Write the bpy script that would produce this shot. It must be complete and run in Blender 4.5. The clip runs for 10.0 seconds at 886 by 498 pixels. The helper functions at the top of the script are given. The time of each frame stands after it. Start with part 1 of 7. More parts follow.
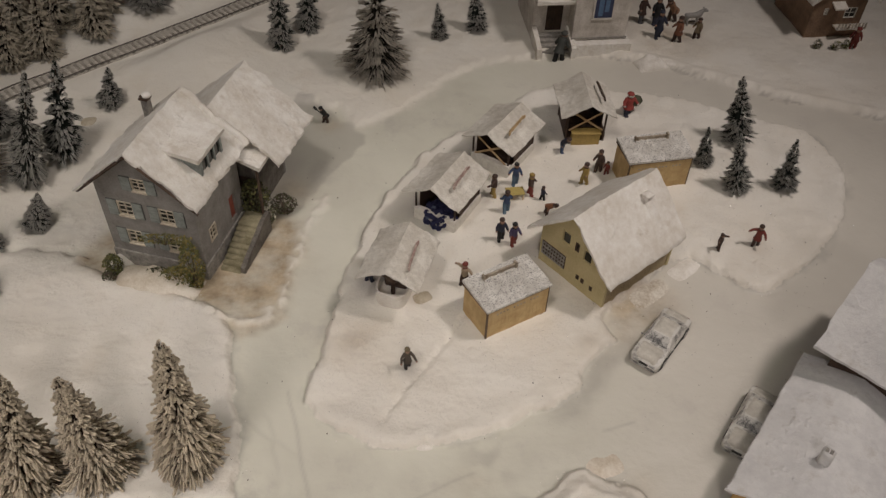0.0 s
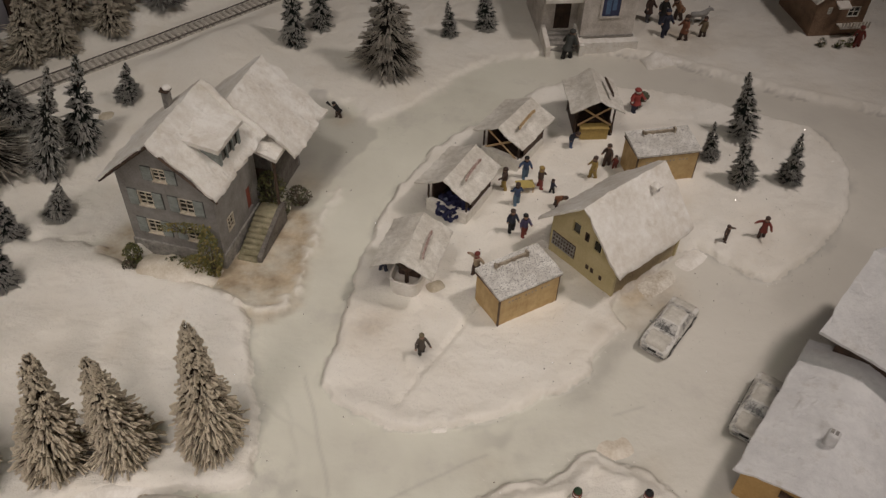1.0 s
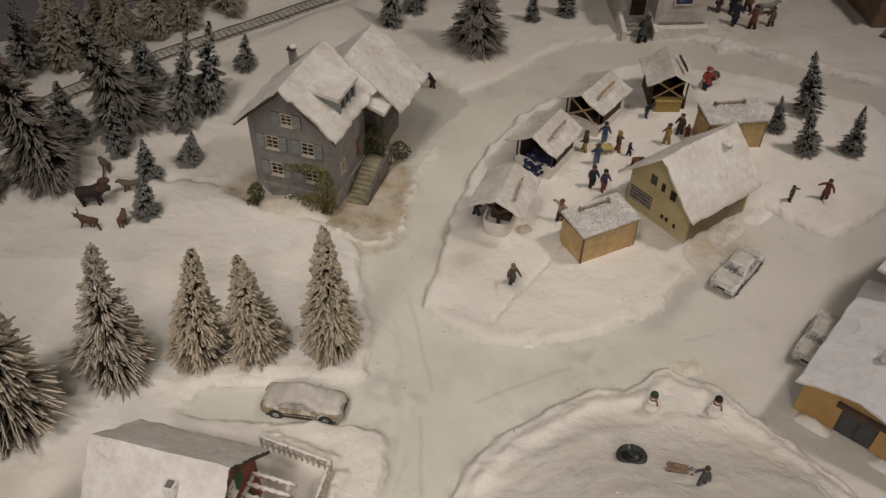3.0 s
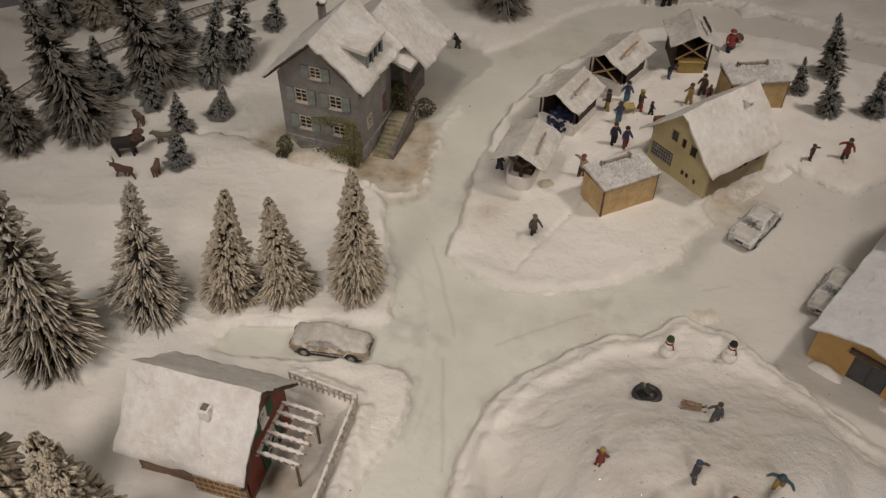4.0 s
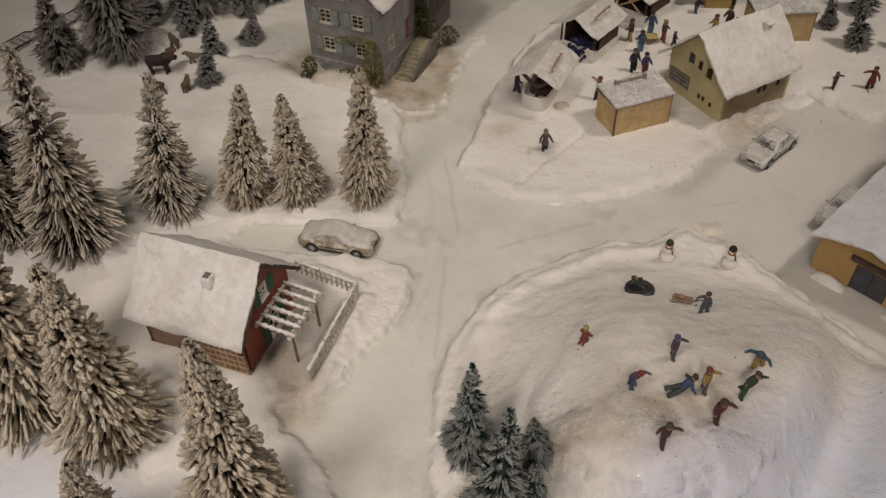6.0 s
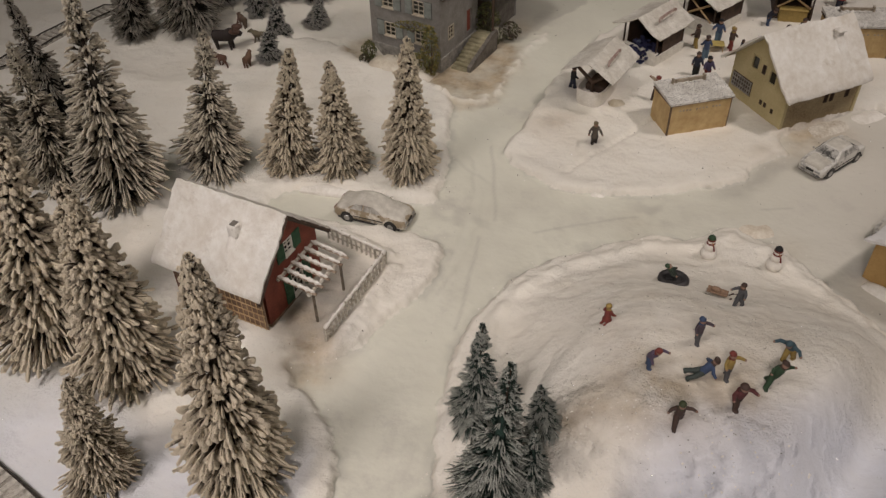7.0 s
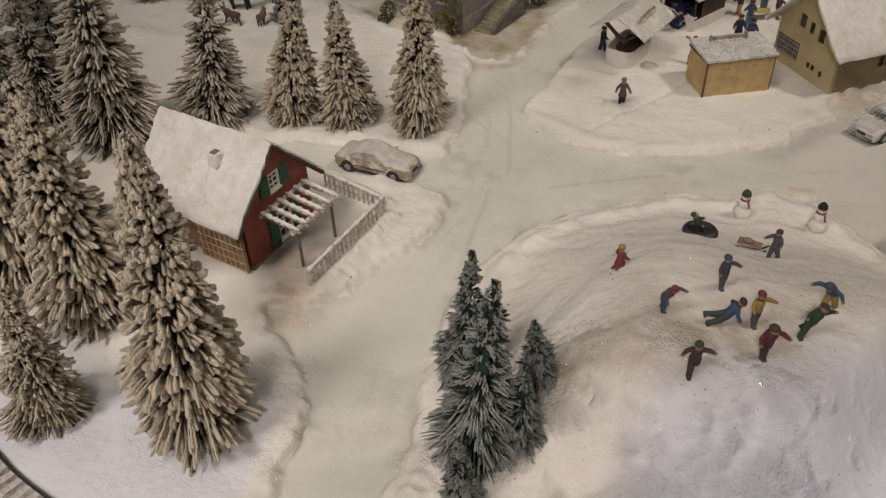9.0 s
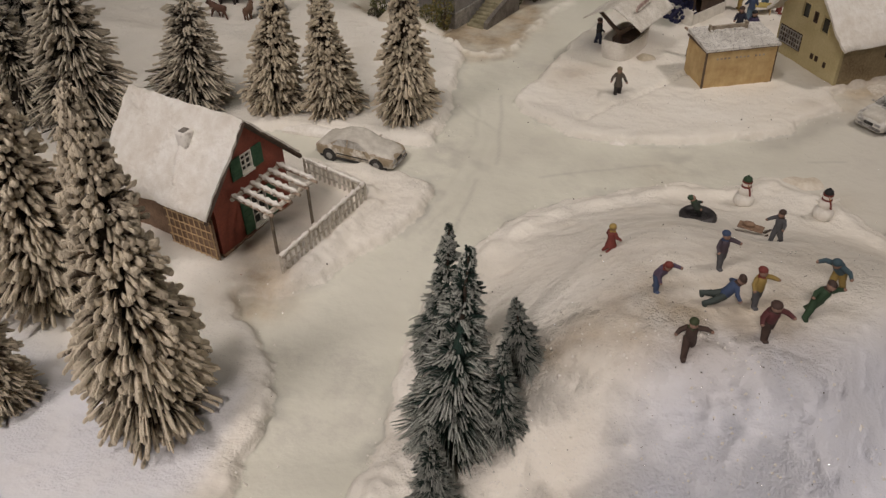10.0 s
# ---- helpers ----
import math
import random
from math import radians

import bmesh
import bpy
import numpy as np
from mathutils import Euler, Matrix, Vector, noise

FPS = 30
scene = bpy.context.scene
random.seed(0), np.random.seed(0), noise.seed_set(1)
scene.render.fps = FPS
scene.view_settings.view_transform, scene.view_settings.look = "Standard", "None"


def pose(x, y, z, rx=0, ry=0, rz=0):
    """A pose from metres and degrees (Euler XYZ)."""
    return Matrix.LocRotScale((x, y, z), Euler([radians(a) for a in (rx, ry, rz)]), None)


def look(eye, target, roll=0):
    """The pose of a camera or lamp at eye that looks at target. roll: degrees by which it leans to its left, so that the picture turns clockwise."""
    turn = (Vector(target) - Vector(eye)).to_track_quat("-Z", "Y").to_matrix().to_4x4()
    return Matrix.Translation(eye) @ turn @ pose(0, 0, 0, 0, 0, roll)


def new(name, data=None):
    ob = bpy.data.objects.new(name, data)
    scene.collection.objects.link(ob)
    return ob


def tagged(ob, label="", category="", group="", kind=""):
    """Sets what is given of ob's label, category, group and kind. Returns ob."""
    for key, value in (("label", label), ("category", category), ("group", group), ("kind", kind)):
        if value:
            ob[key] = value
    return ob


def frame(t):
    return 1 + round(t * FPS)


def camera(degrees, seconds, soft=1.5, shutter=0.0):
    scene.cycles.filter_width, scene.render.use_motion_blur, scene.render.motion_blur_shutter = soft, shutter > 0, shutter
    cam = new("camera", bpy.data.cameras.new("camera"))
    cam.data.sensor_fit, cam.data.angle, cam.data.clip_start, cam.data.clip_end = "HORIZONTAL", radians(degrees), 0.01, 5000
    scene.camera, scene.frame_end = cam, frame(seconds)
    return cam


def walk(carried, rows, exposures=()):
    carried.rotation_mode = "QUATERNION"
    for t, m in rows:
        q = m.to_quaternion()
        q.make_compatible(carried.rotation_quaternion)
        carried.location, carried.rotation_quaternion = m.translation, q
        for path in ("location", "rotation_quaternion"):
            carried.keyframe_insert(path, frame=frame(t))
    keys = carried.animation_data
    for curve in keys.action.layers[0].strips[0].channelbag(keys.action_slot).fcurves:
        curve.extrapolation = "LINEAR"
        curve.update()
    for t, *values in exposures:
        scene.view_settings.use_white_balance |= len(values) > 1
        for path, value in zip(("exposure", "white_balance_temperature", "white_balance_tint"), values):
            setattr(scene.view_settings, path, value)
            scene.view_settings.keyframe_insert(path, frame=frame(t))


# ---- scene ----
cam = camera(56.4, 10.0, 1.4)
PATH = [
    (0, (0.005, 0.007, 0.417), (0.011, 1.434, -0.984), 2.2),
    (0.5, (0.004, -0.002, 0.417), (0.016, 1.428, -0.981), 2.3),
    (1, (-0.002, -0.009, 0.418), (-0.001, 1.426, -0.975), 2.2),
    (1.5, (-0.017, -0.017, 0.418), (-0.055, 1.413, -0.98), 1.8),
    (2, (-0.025, -0.036, 0.421), (-0.093, 1.4, -0.97), 1.8),
    (2.5, (-0.028, -0.06, 0.426), (-0.124, 1.387, -0.951), 1.5),
    (2.7, (-0.029, -0.078, 0.424), (-0.132, 1.389, -0.932), 1.3),
    (3.8, (-0.028, -0.118, 0.418), (-0.19, 1.315, -0.967), 0.4),
    (4, (-0.028, -0.124, 0.416), (-0.192, 1.302, -0.977), 0.4),
    (4.5, (-0.023, -0.135, 0.413), (-0.207, 1.273, -0.994), -0.1),
    (5, (-0.016, -0.148, 0.401), (-0.211, 1.239, -1.026), -0.9),
    (5.5, (-0.001, -0.163, 0.386), (-0.22, 1.235, -1.028), -1.1),
    (5.7, (0.005, -0.165, 0.384), (-0.239, 1.232, -1.027), -1.4),
    (6.8, (0.037, -0.184, 0.361), (-0.425, 1.218, -0.988), -1.8),
    (7, (0.042, -0.183, 0.349), (-0.44, 1.227, -0.986), -1.5),
    (7.5, (0.049, -0.183, 0.332), (-0.483, 1.227, -0.984), -1.3),
    (8, (0.051, -0.182, 0.315), (-0.52, 1.227, -0.985), -1.4),
    (8.5, (0.055, -0.179, 0.298), (-0.546, 1.224, -0.994), -1.5),
    (9, (0.063, -0.172, 0.284), (-0.538, 1.247, -0.991), -2.1),
    (9.5, (0.065, -0.164, 0.271), (-0.526, 1.278, -0.982), -1.9),
    (10, (0.07, -0.162, 0.253), (-0.555, 1.29, -0.972), -2.0),
]
walk(cam, [(t, look(eye, target, roll)) for t, eye, target, roll in PATH])

# ---- light: an exhibition room, lit by unseen lamps added over the landscape ----
world = bpy.data.worlds.new("room_air")
scene.world = world
world.use_nodes = True
world.node_tree.nodes["Background"].inputs["Color"].default_value = (1.0, 0.92, 0.84, 1)
world.node_tree.nodes["Background"].inputs["Strength"].default_value = 0.015
scene.view_settings.exposure = 0.0


def unseen_lamp(name, x, y, z, sx, sy, watts, colour, aim, spread=180):
    lamp = bpy.data.lights.new(name, "AREA")
    lamp.shape, lamp.size, lamp.size_y, lamp.energy, lamp.color, lamp.spread = "RECTANGLE", sx, sy, watts, colour, radians(spread)
    ob = new(name, lamp)
    ob.matrix_basis = look((x, y, z), (*aim, 0.0))
    return ob


ROSE, WARM, STRAW, PEARL, AMBER = (1.0, 0.90, 0.865), (1.0, 0.905, 0.845), (0.97, 0.96, 0.77), (1.0, 0.89, 0.86), (1.0, 0.885, 0.84)
unseen_lamp("unseen_lamp_light", 0.64, 0.40, 1.05, 0.12, 0.12, 0.69, AMBER, (0.13, 0.48), 68)
# unseen fill, added to brighten the front left
unseen_lamp("front_fill_light", -0.45, -0.50, 1.05, 0.24, 0.24, 0.58, ROSE, (-0.24, -0.06), 53)
unseen_lamp("unseen_lamp_light", -0.34, -0.16, 1.45, 0.24, 0.20, 0.46, WARM, (-0.25, 0.55), 49)
# unseen narrow lamp, added to tint the middle yellow-green
unseen_lamp("unseen_lamp_light", 0.25, 0.0, 1.5, 0.14, 0.14, 0.072, STRAW, (-0.05, 0.32), 40)
# unseen fill, added to brighten the front of the mound
unseen_lamp("unseen_lamp_light", 0.10, -0.75, 0.85, 0.16, 0.16, 0.37, PEARL, (0.04, -0.03), 47)


# ---- materials ----
def nodes_of(name, rough=0.7, metal=0.0):
    m = bpy.data.materials.new(name)
    m.use_nodes = True
    nt = m.node_tree
    b = nt.nodes["Principled BSDF"]
    b.inputs["Roughness"].default_value = rough
    b.inputs["Metallic"].default_value = metal
    return m, nt, b


def noise_tex(nt, scale, detail=4.0, rough=0.6, coord="Object"):
    c = nt.nodes.new("ShaderNodeTexCoord")
    n = nt.nodes.new("ShaderNodeTexNoise")
    n.inputs["Scale"].default_value = scale
    n.inputs["Detail"].default_value = detail
    n.inputs["Roughness"].default_value = rough
    nt.links.new(c.outputs[coord], n.inputs["Vector"])
    return n.outputs["Fac"]


def ramp(nt, fac, stops):
    r = nt.nodes.new("ShaderNodeValToRGB")
    while len(r.color_ramp.elements) < len(stops):
        r.color_ramp.elements.new(0.5)
    for e, (p, c) in zip(r.color_ramp.elements, stops):
        e.position = p
        e.color = (*c, 1) if len(c) == 3 else c
    nt.links.new(fac, r.inputs["Fac"])
    return r.outputs["Color"]


def mix(nt, fac, a, b, kind="MIX"):
    m = nt.nodes.new("ShaderNodeMix")
    m.data_type, m.blend_type = "RGBA", kind
    for sock, v in ((m.inputs[0], fac), (m.inputs[6], a), (m.inputs[7], b)):
        if isinstance(v, (int, float)):
            sock.default_value = v
        elif isinstance(v, tuple):
            sock.default_value = (*v, 1)
        else:
            nt.links.new(v, sock)
    return m.outputs[2]


def math_node(nt, op, a, b=0.0):
    m = nt.nodes.new("ShaderNodeMath")
    m.operation = op
    for sock, v in zip(m.inputs, (a, b)):
        if isinstance(v, (int, float)):
            sock.default_value = v
        else:
            nt.links.new(v, sock)
    return m.outputs[0]


def bump(nt, b, height, strength, distance):
    n = nt.nodes.new("ShaderNodeBump")
    n.inputs["Strength"].default_value = strength
    n.inputs["Distance"].default_value = distance
    nt.links.new(height, n.inputs["Height"])
    nt.links.new(n.outputs["Normal"], b.inputs["Normal"])


def attribute(nt, name):
    a = nt.nodes.new("ShaderNodeAttribute")
    a.attribute_name = name
    return a.outputs["Fac"]


def stained(name, dark, light, scale=60.0, fine=700.0, rough=0.75, relief=0.0004, metal=0.0, strength=0.5):
    """A surface whose colour runs from dark to light in patches, with fine grain and relief."""
    m, nt, b = nodes_of(name, rough, metal)
    big = noise_tex(nt, scale)
    small = noise_tex(nt, fine, 3.0)
    fac = math_node(nt, "ADD", math_node(nt, "MULTIPLY", big, 0.65), math_node(nt, "MULTIPLY", small, 0.35))
    nt.links.new(ramp(nt, fac, [(0.36, dark), (0.62, light)]), b.inputs["Base Color"])
    bump(nt, b, math_node(nt, "ADD", small, big), strength, relief)
    return m


def span(nt, v, lo, hi):
    """0 below lo, 1 above hi, smooth between."""
    m = nt.nodes.new("ShaderNodeMapRange")
    m.interpolation_type = "SMOOTHSTEP"
    m.inputs["From Min"].default_value, m.inputs["From Max"].default_value = lo, hi
    nt.links.new(v, m.inputs["Value"])
    return m.outputs["Result"]


def ground_material():
    """Snow, slushy road and stained yard; bank is the distance in cm inside the edge of the banked snow."""
    m, nt, b = nodes_of("ground_snow", 0.7)
    big, mid, fine, grain = noise_tex(nt, 9.0), noise_tex(nt, 70.0), noise_tex(nt, 900.0, 5.0), noise_tex(nt, 380.0, 3.0)
    mul = lambda p, q: math_node(nt, "MULTIPLY", p, q)
    add = lambda p, q: math_node(nt, "ADD", p, q)
    ragged = add(mul(add(noise_tex(nt, 160.0, 5.0), -0.5), 0.45), mul(add(grain, -0.5), 0.15))
    edge = add(attribute(nt, "bank"), ragged)
    snowy = math_node(nt, "MAXIMUM", span(nt, edge, -0.05, 0.07), attribute(nt, "snow"))
    road = ramp(nt, big, [(0.3, (0.56, 0.54, 0.455)), (0.5, (0.65, 0.638, 0.54)), (0.7, (0.72, 0.706, 0.605))])
    road = mix(nt, mul(mid, 0.35), road, (0.705, 0.69, 0.61))
    road = mix(nt, span(nt, noise_tex(nt, 16.0, 6.0, 0.7), 0.52, 0.70), road, (0.55, 0.53, 0.465))
    c = nt.nodes.new("ShaderNodeTexCoord")
    axis = nt.nodes.new("ShaderNodeSeparateXYZ")
    nt.links.new(c.outputs["Object"], axis.inputs[0])
    road = mix(nt, mul(span(nt, add(axis.outputs["X"], mul(big, 0.12)), 0.08, 0.26), 0.55), road, (0.60, 0.555, 0.505))
    snow = ramp(nt, big, [(0.3, (0.74, 0.69, 0.60)), (0.65, (0.80, 0.77, 0.70))])
    snow = mix(nt, ramp(nt, fine, [(0.30, (1, 1, 1)), (0.42, (0, 0, 0))]), snow, (0.66, 0.63, 0.57))
    snow = mix(nt, mul(span(nt, noise_tex(nt, 30.0, 6.0, 0.65), 0.50, 0.72), 0.40), snow, (0.68, 0.62, 0.52))
    # grey slush lies in patches at the foot of the banks, with a dark line where they meet the road
    foot = mul(span(nt, edge, -0.75, -0.05), math_node(nt, "SUBTRACT", 1.0, snowy))
    foot = mul(foot, span(nt, noise_tex(nt, 22.0, 3.0), 0.46, 0.60))
    road = mix(nt, mul(foot, 0.36), road, (0.33, 0.32, 0.295))
    # bluish-white snow on the mound's front and nearest field, its cool light painted in
    snow = mix(nt, mul(attribute(nt, "cool_tint"), add(mul(mid, 0.5), 0.6)), snow, (0.70, 0.72, 0.79))
    col = mix(nt, snowy, road, snow)
    line = mul(mul(span(nt, edge, -0.16, -0.03), math_node(nt, "SUBTRACT", 1.0, span(nt, edge, 0.0, 0.12))), span(nt, noise_tex(nt, 26.0, 3.0), 0.52, 0.66))
    col = mix(nt, mul(line, 0.24), col, (0.26, 0.235, 0.20))
    # grey slush, plus painted shade by stalls, figures, terrace and annex
    col = mix(nt, mul(attribute(nt, "slush_and_shade"), 0.80), col, (0.28, 0.262, 0.235))
    dirt = ramp(nt, mid, [(0.3, (0.22, 0.155, 0.09)), (0.7, (0.54, 0.435, 0.295))])
    fac = mul(attribute(nt, "dirt"), ramp(nt, noise_tex(nt, 45.0, 5.0), [(0.30, (0.25, 0.25, 0.25)), (0.58, (1, 1, 1))]))
    col = mix(nt, fac, col, dirt)
    nt.links.new(col, b.inputs["Base Color"])
    wet = math_node(nt, "MAXIMUM", mul(span(nt, noise_tex(nt, 60.0, 4.0), 0.52, 0.62), span(nt, attribute(nt, "rough"), 0.55, 0.95)), attribute(nt, "glue"))
    nt.links.new(math_node(nt, "SUBTRACT", add(mul(snowy, 0.25), 0.45), mul(wet, 0.58)), b.inputs["Roughness"])
    relief = add(mul(mid, 0.55), mul(mul(add(fine, grain), attribute(nt, "rough")), add(mul(span(nt, noise_tex(nt, 35.0, 3.0), 0.40, 0.62), 1.3), 0.25)))
    relief = add(relief, mul(span(nt, edge, -0.15, 0.25), 0.35))
    bump(nt, b, relief, 0.8, 0.0016)
    return m


def roof_snow(name, dark, light, speck=0.0, sparse=0.48):
    m, nt, b = nodes_of(name, 0.75)
    big, mid, fine = noise_tex(nt, 40.0), noise_tex(nt, 220.0), noise_tex(nt, 1100.0, 4.0)
    col = ramp(nt, math_node(nt, "ADD", math_node(nt, "MULTIPLY", big, 0.6), math_node(nt, "MULTIPLY", mid, 0.4)), [(0.36, dark), (0.6, light)])
    if speck:
        col = mix(nt, math_node(nt, "MULTIPLY", ramp(nt, fine, [(sparse, (0, 0, 0)), (sparse + 0.06, (1, 1, 1))]), speck), col, (0.12, 0.115, 0.11))
    col = mix(nt, math_node(nt, "MULTIPLY", span(nt, noise_tex(nt, 75.0, 6.0, 0.7), 0.52, 0.72), 0.5), col, tuple(v * k for v, k in zip(dark, (0.80, 0.75, 0.68))))
    nt.links.new(col, b.inputs["Base Color"])
    lumps = span(nt, noise_tex(nt, 120.0, 2.0), 0.55, 0.75)
    height = math_node(nt, "ADD", math_node(nt, "MULTIPLY", mid, 0.8), math_node(nt, "MULTIPLY", fine, 0.6))
    bump(nt, b, math_node(nt, "ADD", height, math_node(nt, "MULTIPLY", lumps, 0.8)), 0.7, 0.0009)
    return m


def crown_material(name, needle, needle2, snow, start, up=0.3, high=0.0, clumps=0.4, soft=0.36):
    """Bristles: dark near the wire, flocked with snow toward the tips and on upper sides; high: more snow toward the top of the tree."""
    m, nt, b = nodes_of(name, 0.85)
    add, mul = (lambda p, q: math_node(nt, "ADD", p, q)), (lambda p, q: math_node(nt, "MULTIPLY", p, q))
    g = nt.nodes.new("ShaderNodeNewGeometry")
    axis = nt.nodes.new("ShaderNodeSeparateXYZ")
    nt.links.new(g.outputs["Normal"], axis.inputs[0])
    c = nt.nodes.new("ShaderNodeTexCoord")
    place_in_tree = nt.nodes.new("ShaderNodeSeparateXYZ")
    nt.links.new(c.outputs["Object"], place_in_tree.inputs[0])
    n = noise_tex(nt, 40.0, 4.0)
    f = add(attribute(nt, "tip"), mul(axis.outputs["Z"], up))
    f = add(f, mul(add(n, -0.5), 0.6))
    f = add(f, mul(add(attribute(nt, "flock"), -0.5), clumps))
    f = add(f, mul(add(place_in_tree.outputs["Z"], -0.35), high))
    green = mix(nt, attribute(nt, "flock"), needle, needle2)
    white = mix(nt, noise_tex(nt, 90.0, 3.0), tuple(0.76 * v for v in snow), snow)
    nt.links.new(mix(nt, span(nt, f, start, start + soft), green, white), b.inputs["Base Color"])
    bump(nt, b, noise_tex(nt, 34.0, 4.0), 0.9, 0.002)
    return m


def boards(name, dark, light, scale=900.0):
    """Bare boards with grain."""
    m, nt, b = nodes_of(name, 0.7)
    n = noise_tex(nt, 120.0)
    nt.links.new(ramp(nt, n, [(0.3, dark), (0.7, light)]), b.inputs["Base Color"])
    bump(nt, b, noise_tex(nt, scale, 2.0), 0.5, 0.0003)
    return m


def glass_dark():
    m, nt, b = nodes_of("window_glass", 0.12)
    b.inputs["Base Color"].default_value = (0.035, 0.035, 0.03, 1)
    return m


def patchy(name, under, over, scale, lo, hi, rough):
    """A coat with holes: one colour shows through another where it has worn off."""
    m, nt, b = nodes_of(name, rough)
    n = noise_tex(nt, scale, 6.0, 0.7)
    nt.links.new(ramp(nt, n, [(lo, under), (hi, over)]), b.inputs["Base Color"])
    bump(nt, b, n, 0.6, 0.0005)
    return m


GROUND = ground_material()
ROOF_SNOW = roof_snow("roof_snow", (0.66, 0.61, 0.53), (0.84, 0.815, 0.76))
CHIMNEY_SNOW = patchy("snowy_chimney", (0.30, 0.265, 0.22), (0.76, 0.73, 0.67), 150, 0.33, 0.50, 0.8)
BARN_SNOW = roof_snow("barn_roof_snow", (0.62, 0.61, 0.60), (0.76, 0.75, 0.73))
STALL_SNOW = roof_snow("stall_roof_snow", (0.52, 0.48, 0.41), (0.77, 0.74, 0.67), 0.22, 0.54)
SHED_SNOW = roof_snow("shed_roof_snow", (0.48, 0.455, 0.41), (0.77, 0.75, 0.70), 0.75, 0.54)
GREY_WALL = stained("grey_plaster", (0.185, 0.172, 0.158), (0.30, 0.285, 0.265), 90)
STONE = stained("grey_stone", (0.16, 0.15, 0.14), (0.36, 0.34, 0.30), 200)
# dark stone, also used where shade is painted on the annex walls
DARK_AND_SHADED_STONE = stained("dark_and_shaded_stone", (0.07, 0.062, 0.052), (0.19, 0.17, 0.145), 150)
YELLOW_WALL = stained("yellow_plaster", (0.42, 0.35, 0.18), (0.56, 0.48, 0.27), 50)
# tan-yellow plaster with eave shade mixed into the colour
SHADED_YELLOW = stained("shaded_yellow_plaster", (0.20, 0.145, 0.08), (0.42, 0.34, 0.20), 45)
RED_WALL = stained("red_plaster", (0.17, 0.042, 0.026), (0.29, 0.075, 0.045), 70)
BROWN_WALL = stained("brown_timber", (0.15, 0.092, 0.057), (0.30, 0.195, 0.125), 90)
OCHRE_WALL = stained("ochre_plaster", (0.36, 0.22, 0.075), (0.48, 0.31, 0.12), 60)
CHURCH_WALL = stained("church_plaster", (0.40, 0.36, 0.31), (0.70, 0.655, 0.60), 70)
TAN_BOARD = boards("tan_boards", (0.42, 0.275, 0.115), (0.60, 0.44, 0.215))
DARK_WOOD = stained("dark_wood", (0.035, 0.022, 0.015), (0.09, 0.055, 0.035), 120)
PALE_WOOD = stained("pale_wood", (0.38, 0.25, 0.12), (0.55, 0.40, 0.22), 120)
SNOWY_WOOD = stained("snowy_wood", (0.30, 0.24, 0.17), (0.76, 0.73, 0.66), 150)
POST_WOOD = stained("grey_brown_post", (0.085, 0.07, 0.05), (0.20, 0.165, 0.12), 200)
RAFTER_WOOD = stained("brown_rafter", (0.16, 0.10, 0.065), (0.40, 0.32, 0.24), 150)
GREY_PICKET = stained("weathered_picket", (0.26, 0.225, 0.17), (0.60, 0.56, 0.48), 150)
WHITE_PAINT = stained("white_paint", (0.60, 0.57, 0.50), (0.78, 0.75, 0.68), 200)
SHUTTER_BLUE = stained("blue_grey_shutter", (0.20, 0.222, 0.205), (0.32, 0.345, 0.32), 200)
SHUTTER_EDGE = stained("shutter_edge", (0.07, 0.072, 0.068), (0.14, 0.14, 0.13), 200)
CREAM_FRAME = stained("cream_frame", (0.44, 0.37, 0.27), (0.66, 0.60, 0.49), 200)
SHUTTER_GREEN = stained("green_shutter", (0.02, 0.07, 0.035), (0.05, 0.12, 0.06), 200)
GLASS = glass_dark()
SLATE = stained("dark_steel_door", (0.035, 0.037, 0.04), (0.07, 0.072, 0.075), 100, rough=0.5)
IVY = stained("ivy_green", (0.05, 0.07, 0.02), (0.22, 0.20, 0.07), 300)
IVY_GOLD = stained("autumn_ivy", (0.13, 0.10, 0.03), (0.36, 0.28, 0.09), 300)
BARK = stained("bark", (0.05, 0.035, 0.025), (0.11, 0.08, 0.055), 200)
CAR_PAINT = patchy("frosted_car_paint", (0.30, 0.285, 0.255), (0.64, 0.62, 0.57), 140, 0.39, 0.50, 0.5)
CAR_SILVER = patchy("beige_car_paint", (0.30, 0.24, 0.16), (0.66, 0.62, 0.54), 110, 0.50, 0.60, 0.5)
CAR_TRIM = patchy("snowy_bumper", (0.10, 0.095, 0.09), (0.50, 0.48, 0.44), 160, 0.42, 0.56, 0.5)
CAR_SNOW = roof_snow("car_snow", (0.42, 0.39, 0.335), (0.64, 0.61, 0.54))
CAR_GLASS = patchy("frosted_car_glass", (0.05, 0.05, 0.047), (0.52, 0.50, 0.46), 130, 0.40, 0.52, 0.3)
FROSTED_GLASS = patchy("iced_car_glass", (0.20, 0.185, 0.16), (0.58, 0.56, 0.51), 90, 0.36, 0.60, 0.35)
TYRE = stained("tyre_rubber", (0.015, 0.015, 0.015), (0.04, 0.038, 0.035), 300)
CHROME = stained("dull_chrome", (0.30, 0.30, 0.30), (0.55, 0.54, 0.52), 300, rough=0.3, metal=0.8)
RAIL_STEEL = stained("rail_steel", (0.04, 0.034, 0.028), (0.11, 0.095, 0.08), 300, rough=0.4, metal=0.7)
SLEEPER = stained("snowy_sleeper", (0.32, 0.295, 0.25), (0.66, 0.62, 0.55), 200)
BALLAST = stained("dark_ballast", (0.10, 0.085, 0.065), (0.50, 0.46, 0.40), 90, relief=0.0008)
BLACK_RUBBER = stained("black_rubber", (0.02, 0.02, 0.02), (0.045, 0.04, 0.04), 200, rough=0.5)
